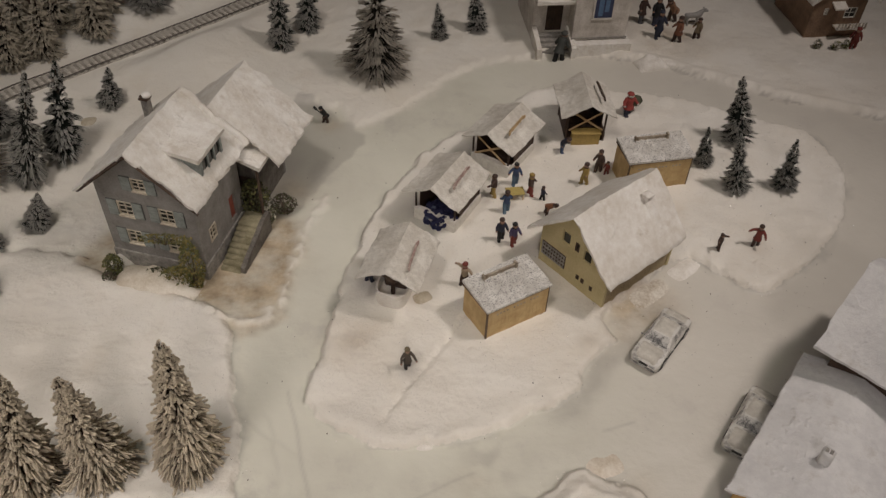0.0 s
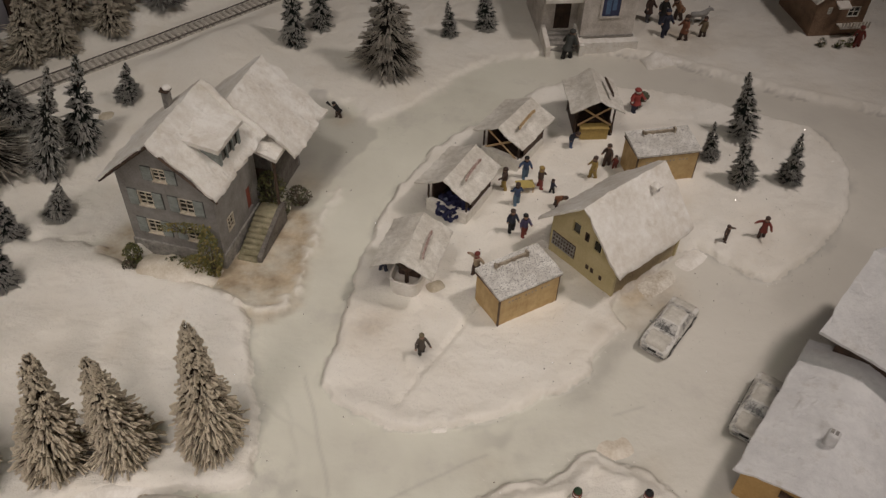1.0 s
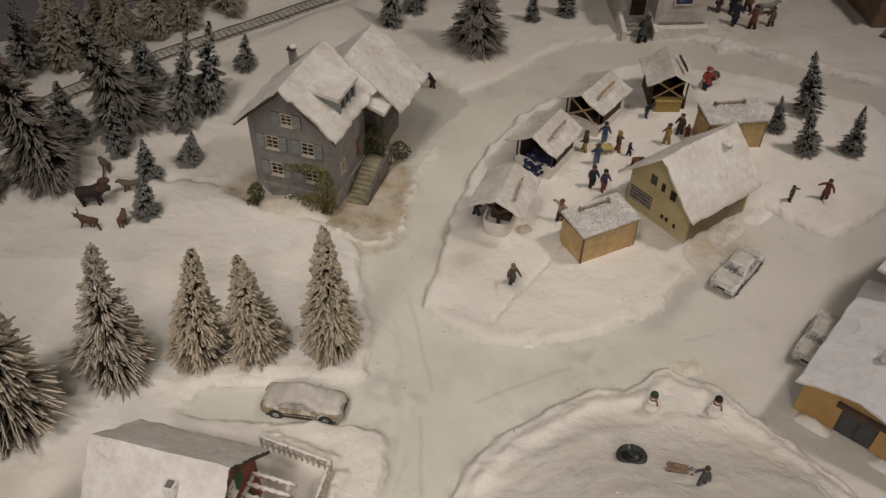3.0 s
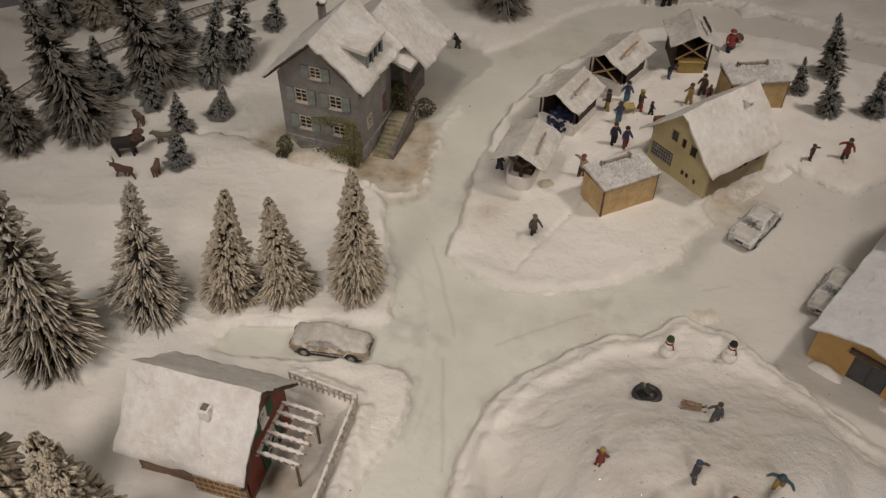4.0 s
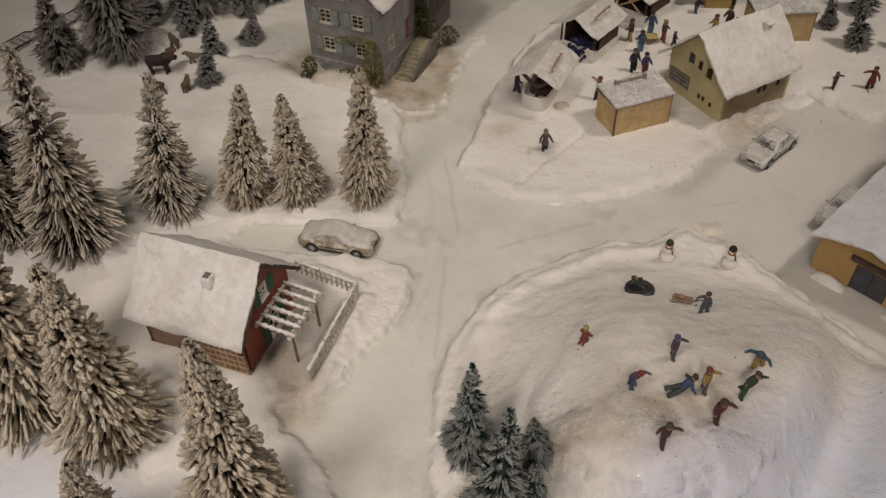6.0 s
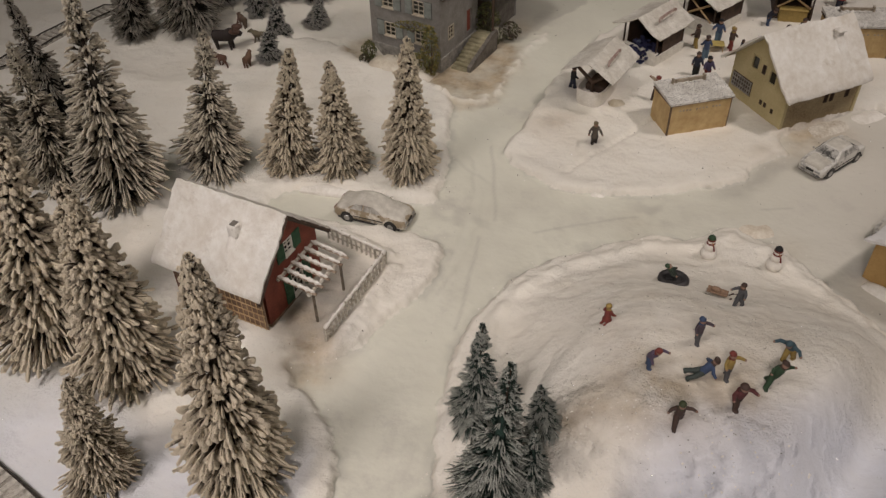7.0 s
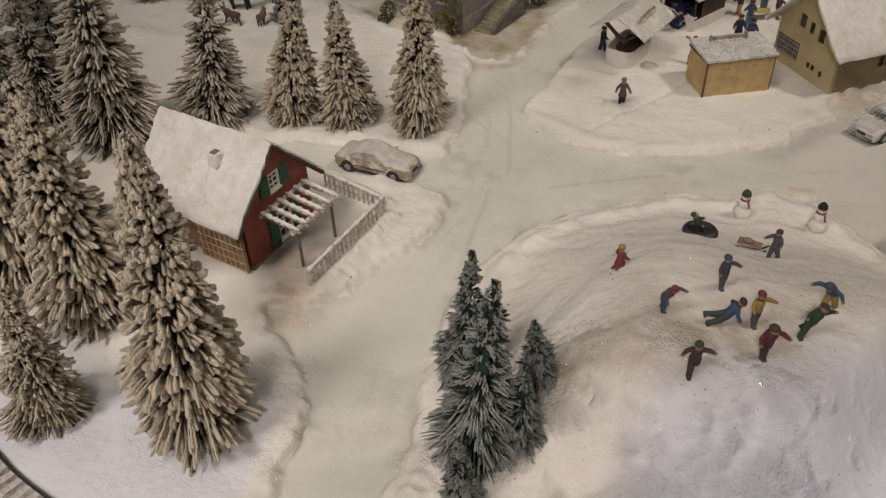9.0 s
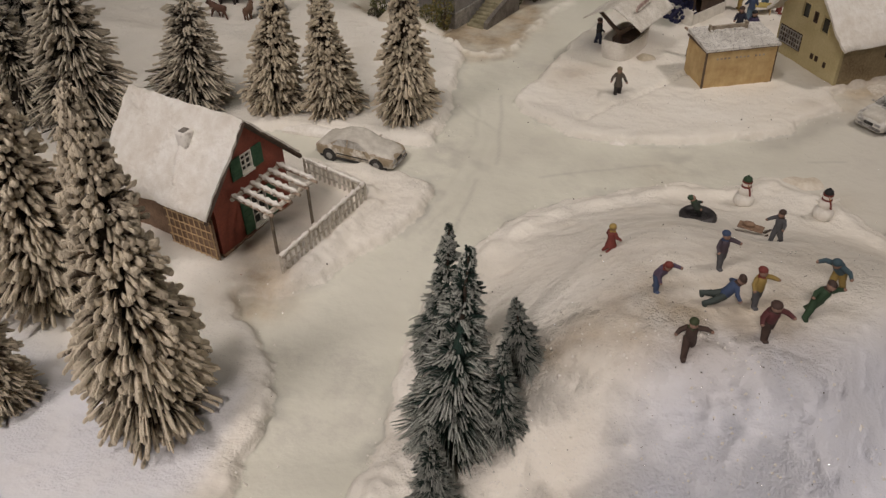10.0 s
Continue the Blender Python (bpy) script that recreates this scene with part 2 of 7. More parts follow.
PACKED_SNOW = stained("packed_snow", (0.66, 0.62, 0.55), (0.82, 0.79, 0.73), 120)
BACK_BROWN = stained("brown_board", (0.055, 0.03, 0.02), (0.10, 0.06, 0.04), 6)
BACK_GREY = stained("grey_board", (0.20, 0.19, 0.21), (0.26, 0.25, 0.27), 6)
ROOM_WALL = stained("room_wall", (0.15, 0.13, 0.11), (0.20, 0.175, 0.15), 2)
ROOM_CEILING = stained("room_ceiling", (0.28, 0.25, 0.22), (0.34, 0.31, 0.27), 2)
ROOM_FLOOR = stained("room_floor", (0.12, 0.10, 0.08), (0.18, 0.15, 0.12), 4)
CROWNS = {
    "flocked": crown_material("flocked_bristles", (0.075, 0.052, 0.030), (0.15, 0.105, 0.062), (0.89, 0.775, 0.585), 0.35, 0.32, 0.14),
    "mixed": crown_material("half_flocked_bristles", (0.045, 0.036, 0.024), (0.11, 0.088, 0.058), (0.88, 0.79, 0.63), 0.31, 0.42, 0.62),
    "frosted": crown_material("frosted_bristles", (0.028, 0.033, 0.024), (0.075, 0.078, 0.06), (0.90, 0.87, 0.79), 0.42, 0.36, 0.1, 0.3, 0.18),
    "dusted": crown_material("dusted_bristles", (0.018, 0.028, 0.021), (0.055, 0.068, 0.052), (0.90, 0.88, 0.81), 0.50, 0.32, 0.05, 0.3, 0.17),
    "green": crown_material("green_bristles", (0.028, 0.064, 0.048), (0.095, 0.155, 0.118), (0.80, 0.82, 0.73), 0.43, 0.48, 0.0, 0.75),
    "dark": crown_material("dark_bristles", (0.028, 0.025, 0.017), (0.075, 0.064, 0.043), (0.84, 0.77, 0.65), 0.44, 0.36, 0.25, 0.35, 0.2),
}
PAINTS = {}


def paint(r, g, b):
    grey = (r + g + b) / 3
    key = tuple(round(0.85 * (0.8 * c + 0.2 * grey), 4) for c in (r, g, b))
    if key not in PAINTS:
        PAINTS[key] = stained("figure_paint", tuple(0.75 * c for c in key), key, 400, rough=0.75, relief=0.0002)
    return PAINTS[key]


# ---- building blocks; lengths in centimetres ----
CM = 0.01


def finish(bm):
    bmesh.ops.recalc_face_normals(bm, faces=bm.faces)
    me = bpy.data.meshes.new("mesh")
    bm.to_mesh(me)
    bm.free()
    me.transform(Matrix.Scale(CM, 4))
    return me


def part(name, bm, material, parent=None, label="", smooth=False):
    me = bm if isinstance(bm, bpy.types.Mesh) else finish(bm)
    for mat in material if isinstance(material, (list, tuple)) else [material]:
        me.materials.append(mat)
    if smooth:
        me.polygons.foreach_set("use_smooth", [True] * len(me.polygons))
        me.set_sharp_from_angle(angle=0.95)
    ob = new(name, me)
    ob.parent = parent
    return tagged(ob, label) if label else ob


def thing(name, x, y, z, rz, label, category, group="", kind=""):
    ob = new(name)
    ob.empty_display_size = 0.005
    ob.matrix_basis = pose(x * CM, y * CM, z * CM, 0, 0, rz)
    return tagged(ob, label, category, group, kind)


def box(bm, x0, x1, y0, y1, z0, z1, bevel=0.0, slot=0):
    v = [bm.verts.new(p) for p in ((x0, y0, z0), (x1, y0, z0), (x1, y1, z0), (x0, y1, z0), (x0, y0, z1), (x1, y0, z1), (x1, y1, z1), (x0, y1, z1))]
    fs = [bm.faces.new([v[i] for i in f]) for f in ((3, 2, 1, 0), (4, 5, 6, 7), (0, 1, 5, 4), (1, 2, 6, 5), (2, 3, 7, 6), (3, 0, 4, 7))]
    for f in fs:
        f.material_index = slot
    if bevel:
        bmesh.ops.bevel(bm, geom=list({e for f in fs for e in f.edges}), offset=bevel, segments=1, affect="EDGES")
    return bm


def boxes(*dims, bevel=0.0):
    bm = bmesh.new()
    for d in dims:
        box(bm, *d, bevel=bevel)
    return bm


def rod(bm, a, b, r0, r1=None, sides=6, slot=0):
    a, b = Vector(a), Vector(b)
    r1 = r0 if r1 is None else r1
    q = (b - a).to_track_quat("Z", "Y").to_matrix()
    rings = []
    for p, r in ((a, r0), (b, r1)):
        rings.append([bm.verts.new(p + q @ Vector((r * math.cos(k * math.tau / sides), r * math.sin(k * math.tau / sides), 0))) for k in range(sides)])
    for k in range(sides):
        f = bm.faces.new((rings[0][k], rings[0][(k + 1) % sides], rings[1][(k + 1) % sides], rings[1][k]))
        f.material_index = slot
    for ring in (rings[0][::-1], rings[1]):
        bm.faces.new(ring).material_index = slot
    return bm


def tube(bm, points, radius, sides=8, closed=False, slot=0):
    """One continuous tube along points; radius: a number or a function of the point's index."""
    pts, rings, n = [Vector(p) for p in points], [], len(points)
    for i, p in enumerate(pts):
        a, b = (pts[(i - 1) % n], pts[(i + 1) % n]) if closed else (pts[max(i - 1, 0)], pts[min(i + 1, n - 1)])
        d = (b - a).normalized()
        q = d.to_track_quat("Z", "Y").to_matrix() if i == 0 else old.rotation_difference(d).to_matrix() @ q
        old = d
        r = radius(i) if callable(radius) else radius
        rings.append([bm.verts.new(p + q @ Vector((r * math.cos(k * math.tau / sides), r * math.sin(k * math.tau / sides), 0))) for k in range(sides)])
    for i in range(n if closed else n - 1):
        a, b = rings[i], rings[(i + 1) % n]
        for k in range(sides):
            bm.faces.new((a[k], a[(k + 1) % sides], b[(k + 1) % sides], b[k])).material_index = slot
    if not closed:
        bm.faces.new(rings[0][::-1]).material_index = slot
        bm.faces.new(rings[-1]).material_index = slot
    return bm


def ball(bm, c, r, sx=1.0, sy=1.0, sz=1.0, slot=0, seg=10, rings=7):
    m = Matrix.Translation(c) @ Matrix.Diagonal((r * sx, r * sy, r * sz, 1))
    made = bmesh.ops.create_uvsphere(bm, u_segments=seg, v_segments=rings, radius=1.0, matrix=m)
    for f in {f for v in made["verts"] for f in v.link_faces}:
        f.material_index = slot
    return bm


def prism(bm, outline, y0, y1, slot=0):
    """An outline in x and z, pushed from y0 to y1."""
    a = [bm.verts.new((x, y0, z)) for x, z in outline]
    b = [bm.verts.new((x, y1, z)) for x, z in outline]
    n = len(outline)
    fs = [bm.faces.new(a), bm.faces.new(b[::-1])]
    fs += [bm.faces.new((a[k], b[k], b[(k + 1) % n], a[(k + 1) % n])) for k in range(n)]
    for f in fs:
        f.material_index = slot
    return bm


def wobble(x, y, z, s, seed=0.0):
    return noise.noise(Vector((x * s + seed, y * s - seed, z * s + 2 * seed)))


def sheet(top, under, nu, nv):
    """A closed slab between two surfaces, each a function of u and v from 0 to 1."""
    us, vs = [i / nu for i in range(nu + 1)], [j / nv for j in range(nv + 1)]
    bm = bmesh.new()
    a = [[bm.verts.new(top(u, v)) for v in vs] for u in us]
    b = [[bm.verts.new(under(u, v)) for v in vs] for u in us]
    for i in range(nu):
        for j in range(nv):
            bm.faces.new((a[i][j], a[i + 1][j], a[i + 1][j + 1], a[i][j + 1]))
            bm.faces.new((b[i][j], b[i][j + 1], b[i + 1][j + 1], b[i + 1][j]))
    for i in range(nu):
        bm.faces.new((a[i][0], b[i][0], b[i + 1][0], a[i + 1][0]))
        bm.faces.new((a[i][nv], a[i + 1][nv], b[i + 1][nv], b[i][nv]))
    for j in range(nv):
        bm.faces.new((a[0][j], a[0][j + 1], b[0][j + 1], b[0][j]))
        bm.faces.new((a[nu][j], b[nu][j], b[nu][j + 1], a[nu][j + 1]))
    return bm


def snow_roof(half, ridge, eave, y0, y1, thick=0.35, seed=0.0, curve=0.0, nu=28, nv=22, rough=0.12, half2=None, eave2=None, ragged=1.0, teeth=0.0):
    """A snow-laden gable roof along y, with the ridge at x = 0 and ragged edges. half2, eave2: the slope toward +x."""
    half2 = half if half2 is None else half2
    eave2 = eave if eave2 is None else eave2

    def at(u, v):
        s = 2 * u - 1
        w, e = (half, eave) if s < 0 else (half2, eave2)
        x, y = s * w, y0 + (y1 - y0) * v
        k = abs(s)
        z = ridge + (e - ridge) * (k - curve * math.sin(math.pi * k))
        edge = ragged * (wobble(x, y, 0, 1.1, seed) * 0.16 + wobble(x, y, 0, 3.5, seed) * 0.08)
        if v in (0, 1):
            y += edge * 1.3
        if u in (0, 1):
            x += edge + (teeth * (round(v * nv) % 2) if u == 0 else 0)
        return x, y, z, k

    def top(u, v):
        x, y, z, k = at(u, v)
        rim = min(1.0, 6 * min(u, 1 - u), 7 * min(v, 1 - v))
        z += thick * (0.82 + 0.18 * rim) + rough * wobble(x, y, 0, 0.8, seed + 5) + 0.5 * rough * wobble(x, y, 0, 3.0, seed) + 0.35 * rough * wobble(0.5 * x, 2.0 * y, 0, 1.0, seed + 9)
        if k < 0.12:
            z -= 0.06
        return x, y, z

    def under(u, v):
        x, y, z, k = at(u, v)
        return x, y, z

    return sheet(top, under, nu, nv)


def wall_panel(width, height, apex, thick, holes=(), x_apex=0.0):
    """An upright wall in the x-z plane, from y = 0 to thick, gable-topped where apex is above height, with holes (x0, x1, z0, z1) through it."""
    cuts = sorted({-width / 2, width / 2, x_apex, *(h[0] for h in holes), *(h[1] for h in holes)})
    tall = lambda x: apex + (height - apex) * ((x_apex - x) / (width / 2 + x_apex) if x < x_apex else (x - x_apex) / (width / 2 - x_apex))
    bm = bmesh.new()
    for a, b in zip(cuts, cuts[1:]):
        spans, low = [], 0.0
        for h in sorted((h for h in holes if h[0] <= a + 1e-6 and h[1] >= b - 1e-6), key=lambda h: h[2]):
            spans.append((low, h[2]))
            low = h[3]
        for z0, z1 in spans:
            if z1 > z0 + 1e-6:
                prism(bm, [(a, z0), (b, z0), (b, z1), (a, z1)], 0, thick)
        prism(bm, [(a, low), (b, low), (b, tall(b)), (a, tall(a))], 0, thick)
    bmesh.ops.remove_doubles(bm, verts=bm.verts, dist=0.0005)
    return bm


def place(ob, x=0.0, y=0.0, z=0.0, rz=0.0, rx=0.0, ry=0.0):
    ob.matrix_basis = pose(x * CM, y * CM, z * CM, rx, ry, rz)
    return ob


def window(parent, x, z, w, h, frame_mat, shutter_mat=None, y=0.0, rz=0.0, ox=0.0, oy=0.0, bars=(1, 2), name="window", border=None):
    """A window in a hole of a wall panel: frame with glazing bars, glass behind, shutters folded open beside it."""
    hub = new(name)
    hub.empty_display_size = 0.003
    hub.parent = parent
    hub.matrix_basis = pose(ox * CM, oy * CM, 0, 0, 0, rz) @ pose(x * CM, y * CM, z * CM)
    t = 0.07
    bm = boxes((-w / 2, w / 2, -0.05, 0.1, 0, t), (-w / 2, w / 2, -0.05, 0.1, h - t, h), (-w / 2, -w / 2 + t, -0.05, 0.1, t, h - t), (w / 2 - t, w / 2, -0.05, 0.1, t, h - t))
    for i in range(bars[0]):
        c = -w / 2 + w * (i + 1) / (bars[0] + 1)
        box(bm, c - 0.025, c + 0.025, 0.0, 0.08, t, h - t)
    for i in range(bars[1]):
        c = h * (i + 1) / (bars[1] + 1)
        box(bm, -w / 2 + t, w / 2 - t, 0.005, 0.075, c - 0.022, c + 0.022)
    part("window_frame", bm, frame_mat, hub)
    part("pane", boxes((-w / 2 + 0.02, w / 2 - 0.02, 0.11, 0.14, 0.02, h - 0.02)), GLASS, hub)
    if shutter_mat:
        for s in (-1, 1):
            c = s * (w / 2 + 0.36)
            sb = boxes((c - 0.33, c + 0.33, -0.10, -0.02, -0.05, h + 0.05))
            for k in range(5):
                zz = 0.02 + (h - 0.04) * (k + 0.5) / 5
                box(sb, c - 0.25, c + 0.25, -0.125, -0.10, zz - 0.05, zz + 0.05)
            leaf = part("shutter", sb, shutter_mat, hub)
            if border:
                part("shutter_frame", boxes((c - 0.36, c + 0.36, -0.07, -0.015, -0.09, -0.05), (c - 0.36, c + 0.36, -0.07, -0.015, h + 0.05, h + 0.09), (c - 0.37, c - 0.33, -0.07, -0.015, -0.05, h + 0.05), (c + 0.33, c + 0.37, -0.07, -0.015, -0.05, h + 0.05)), border, leaf)
        part("window_sill", boxes((-w / 2 - 0.04, w / 2 + 0.04, -0.14, -0.05, -0.10, 0.0)), frame_mat, hub)
    return hub


# ---- the ground: one sheet of snow, road and yard ----
def smooth_loop(points, k=5):
    out, n = [], len(points)
    for i in range(n):
        p0, p1, p2, p3 = (np.array(points[(i + j) % n], float) for j in (-1, 0, 1, 2))
        for s in range(k):
            t = s / k
            out.append(0.5 * (2 * p1 + (p2 - p0) * t + (2 * p0 - 5 * p1 + 4 * p2 - p3) * t * t + (3 * p1 - p0 - 3 * p2 + p3) * t ** 3))
    return np.array(out)


ISLAND = smooth_loop([(-7.1, 32.6), (-6.9, 29.2), (-5.1, 27.7), (-1.7, 26.5), (3.2, 27.6), (6.6, 29.4), (9.0, 30.7), (10.3, 33.4), (12.2, 35.4), (11.8, 37.4),
                      (17.6, 42.9), (20.9, 41.1), (23.0, 40.1), (25.4, 41.6), (28.1, 44.0), (31.2, 48.4), (32.8, 53.3), (32.2, 57.4), (29.4, 59.6), (21.2, 63.0),
                      (16.3, 64.0), (9.7, 64.0), (6.0, 61.2), (2.6, 57.6), (-0.7, 54.7), (-3.2, 49.9), (-5.0, 45.3), (-6.2, 39.5), (-6.5, 36.4)])
MOUND = smooth_loop([(-3.2, -10.0), (-3.6, -1.0), (-4.0, 2.8), (-4.9, 9.6), (-4.5, 14.6), (-2.8, 17.9), (0.4, 21.2), (3.0, 22.8), (6.6, 24.1), (8.8, 25.7), (10.2, 25.0), (12.2, 24.0), (14.7, 21.7),
                     (17.2, 19.0), (21.0, 16.4), (32.0, 9.0), (45.0, 2.0), (50.0, -20.0), (0.0, -22.0)])
FIELD = smooth_loop([(-75, 41.6), (-45, 41.4), (-26.0, 41.2), (-24.4, 40.2), (-21.9, 39.0), (-17.7, 37.9), (-14.4, 36.8), (-12.8, 34.7), (-12.4, 32.0), (-11.4, 29.5), (-10.5, 25.2), (-10.6, 22.6),
                     (-15.0, 22.0), (-20.0, 21.4), (-21.0, 19.0), (-16.9, 18.9), (-9.2, 19.3), (-8.2, 17.1), (-8.7, 13.4), (-10.6, 9.2), (-11.8, 7.6), (-13.4, 7.0), (-12.4, 6.0),
                     (-10.6, 4.8), (-9.0, 2.6), (-7.7, -1.2), (-7.1, -5.0), (-7.0, -26), (-40, -34), (-75, -30), (-85, 0)], 4)
NORTH = smooth_loop([(-85, 80), (-80, 43), (-45, 41.4), (-26.2, 41.6), (-23.8, 44), (-20.5, 48), (-17, 56), (-12.5, 60.2), (-8.8, 60.2), (-6.5, 57.4), (-1.9, 62.0), (2.0, 66.8), (6.3, 68.6), (10.6, 70.2), (18.6, 69.6),
                     (23.1, 67.7), (28.4, 65.2), (33.8, 62.9), (39.3, 61.5), (55, 57), (80, 52), (90, 90), (80, 130), (-80, 130)], 4)
SHADED_PAVING = smooth_loop([(-12.4, 62.0), (-10.0, 60.0), (-6.3, 56.2), (-8.0, 51.6), (-9.4, 48.8), (-10.5, 46.5), (-13.5, 46.0), (-15.0, 56.0)])
GARDEN = ((-15.5, 17.0), (-11.15, 15.7), (-12.05, 8.8))
CRUST = ((-17.0, 36.9), (-14.0, 36.2), (-11.6, 35.6), (-9.9, 37.6), (-9.7, 41.6), (-9.5, 45.0), (-8.4, 48.4))
TERRACE = np.array([(-15.0, 16.6), (-11.4, 15.5), (-12.2, 8.6), (-14.2, 8.2), (-15.4, 12.0)])
SCRATCHES = ((10.4, 28.2, 12.7, 29.0), (-6.0, 22.0, -8.4, 30.5), (-3.4, 21.6, 3.0, 25.2), (-5.6, 12.0, -6.6, 20.5))
YARD = smooth_loop([(-24.5, 41.0), (-21.9, 39.2), (-17.7, 37.9), (-14.4, 36.8), (-12.0, 34.6), (-9.8, 36.8), (-9.6, 40.3), (-9.6, 43.6), (-10.8, 46), (-15, 46), (-22, 45)])


def inside_distance(px, py, loop):
    """How far points lie inside a closed outline; negative outside it."""
    best = np.full(px.shape, 1e9)
    odd = np.zeros(px.shape, bool)
    for (ax, ay), (bx, by) in zip(loop, np.roll(loop, -1, axis=0)):
        dx, dy = bx - ax, by - ay
        t = np.clip(((px - ax) * dx + (py - ay) * dy) / (dx * dx + dy * dy + 1e-9), 0, 1)
        best = np.minimum(best, (px - ax - t * dx) ** 2 + (py - ay - t * dy) ** 2)
        odd ^= ((ay > py) != (by > py)) & (px < dx * (py - ay) / (dy if abs(dy) > 1e-9 else 1e-9) + ax)
    return np.where(odd, 1, -1) * np.sqrt(best)


def step(v, a, b):
    t = np.clip((v - a) / (b - a), 0, 1)
    return t * t * (3 - 2 * t)


def field_noise(px, py, s, seed):
    return np.array([noise.noise(Vector((x * s, y * s, seed))) for x, y in zip(px.ravel(), py.ravel())]).reshape(px.shape)


def blob(px, py, x, y, r):
    return np.exp(-((px - x) ** 2 + (py - y) ** 2) / (r * r))


def terrain(px, py):
    """Height in cm, and how much snow, dirt and roughness a place has."""
    n1, n2, n3 = field_noise(px, py, 0.28, 1.0), field_noise(px, py, 0.9, 4.0), field_noise(px, py, 2.6, 9.0)
    n4 = field_noise(px, py, 1.7, 15.0)
    wob = 0.36 * n1 + 0.28 * n2 + 0.10 * n3 + 0.10 * n4
    di, dm, df, dn = (inside_distance(px, py, loop) + wob * k for loop, k in ((ISLAND, 1), (MOUND, 1), (FIELD, 1), (NORTH, 1.6)))
    lump = 0.06 * n1 + 0.035 * n2 + 0.02 * n3 + 0.02 * n4
    island = step(di, -0.04, 0.30) * (0.40 + lump + 0.07 * np.exp(-((di - 0.8) / 0.6) ** 2) * (1 + n2))
    bulk = 4.7 * step(22.6 - py, 0, 13.0) * step(px, -3.8, 5.5) * step(py, -1.8, 6.2) * step(dm, 0.0, 4.5)
    brow = np.interp(py, (-6.0, 4.5, 9.5, 14.1, 20.0), (9.0, 12.6, 15.2, 16.8, 18.2))
    bulk = bulk * (1 - 0.62 * step(px - brow, -2.6, 1.0) + 0.22 * step(px - brow, 1.0, 4.0))
    rim = step(dm, -0.05, 0.34) * (0.42 + lump) + 0.20 * np.exp(-((dm - 1.25 - 0.4 * n2) / 0.5) ** 2) * (1 + 0.7 * n2) + 0.18 * step(dm, 0.5, 1.4)
    rim = rim + 0.10 * np.exp(-((dm - 3.6 - 0.8 * n1) / 0.6) ** 2) * step(py, 4, 8)
    mound = rim + bulk + step(dm, 0.5, 2.0) * (0.35 * n1 + 0.10 * n3 + 0.08 * n4) * step(6.5 - py, 0, 4)
    field = step(df, -0.05, 0.36) * (0.44 + lump * 1.3 + 0.08 * np.exp(-((df - 0.9) / 0.6) ** 2) * (1 + n2))
    field += 0.30 * step(df, 1, 3) * np.exp(-((py - 30.4 - 0.06 * (px + 20) - 1.6 * np.sin(0.13 * px) - 0.7 * n1) / 1.3) ** 2) * step(-12.5 - px, 0, 2)
    north = step(dn, -0.1, 0.6) * (0.22 + lump * 1.2) + 1.6 * step(py - 58 + 0.35 * (px + 30), 0, 14) * step(-px - 14, 0, 10)
    for (ax, ay), (bx, by) in zip(GARDEN, GARDEN[1:]):
        ln = math.hypot(bx - ax, by - ay)
        u, v = ((px - ax) * (bx - ax) + (py - ay) * (by - ay)) / ln, ((py - ay) * (bx - ax) - (px - ax) * (by - ay)) / ln
        field = field + 0.50 * np.exp(-((v - 0.62 - 0.12 * n2) / 0.42) ** 2) * step(u, -0.6, 0.3) * step(ln - u, -0.6, 0.3) * (1 + 0.4 * n3)
    bed = np.abs((px + 33.7) * 0.722 - (py - 62.4) * 0.692) + 3.0 * step(-38.4 - px, 0, 3)
    north = north + (0.65 - north) * step(4.2 - bed, 0, 2.6) * step(px, -40, -36) * step(-6 - px, 0, 6)
    road = 0.05 * n1 + 0.015 * n2
    z = np.maximum.reduce([island, mound, field, north]) + road
    north_snow = step(dn, -1.0, 0.6) * 0.92
    snow = np.maximum.reduce([step(di, -0.12, 0.16), step(dm, -0.15, 0.2), step(df, -0.25, 0.25), step(dn, -1.0, 0.6) * 0.92])
    dirt = 0.90 * step(inside_distance(px, py, YARD) + 1.5 * wob, -0.9, 0.6)
    mound_and_garden = ((-4.6, 34.2, 1.8, 0.42), (-12.5, 7.2, 1.6, 1.0), (-14.2, 9.2, 1.4, 0.45), (-10.0, 41.5, 1.4, 0.45), (13.8, 38.4, 2.4, 0.95), (12.6, 36.2, 1.4, 0.55), (10.4, 34.6, 1.0, 0.35), (2.7, 5.4, 1.5, 0.95), (5.4, 6.8, 2.6, 0.95), (8.6, 8.0, 2.8, 0.75), (4.0, 9.5, 2.0, 0.45))
    village = ((7.0, 12.0, 6.5, 0.30), (6.4, 7.4, 3.4, 0.62), (-12.4, 7.7, 1.2, 1.0), (2.6, 10.5, 2.2, 0.2), (-13.6, 12.6, 1.8, 0.35), (-12.9, 8.2, 1.5, 1.0), (-12.1, 7.0, 1.2, 1.0), (-14.2, 10.2, 1.5, 0.6), (-22.8, 40.8, 1.3, 0.55), (-12.2, 44.5, 1.8, 0.7), (-11.2, 48.6, 1.5, 0.55),  (6.0, 48.3, 1.3, 0.25), (22.5, 74.0, 3.0, 0.6), (-1.4, 38.0, 0.8, 0.15), (7.2, 5.4, 2.0, 0.16), (-9.2, 57.6, 1.0, 0.5), (23.4, 44.0, 0.8, 0.25), (3.0, 24.0, 1.5, 0.2), (12.0, 24.6, 1.4, 0.25))
    for x, y, r, k in mound_and_garden + village:
        dirt = np.maximum(dirt, k * blob(px, py, x, y, r))
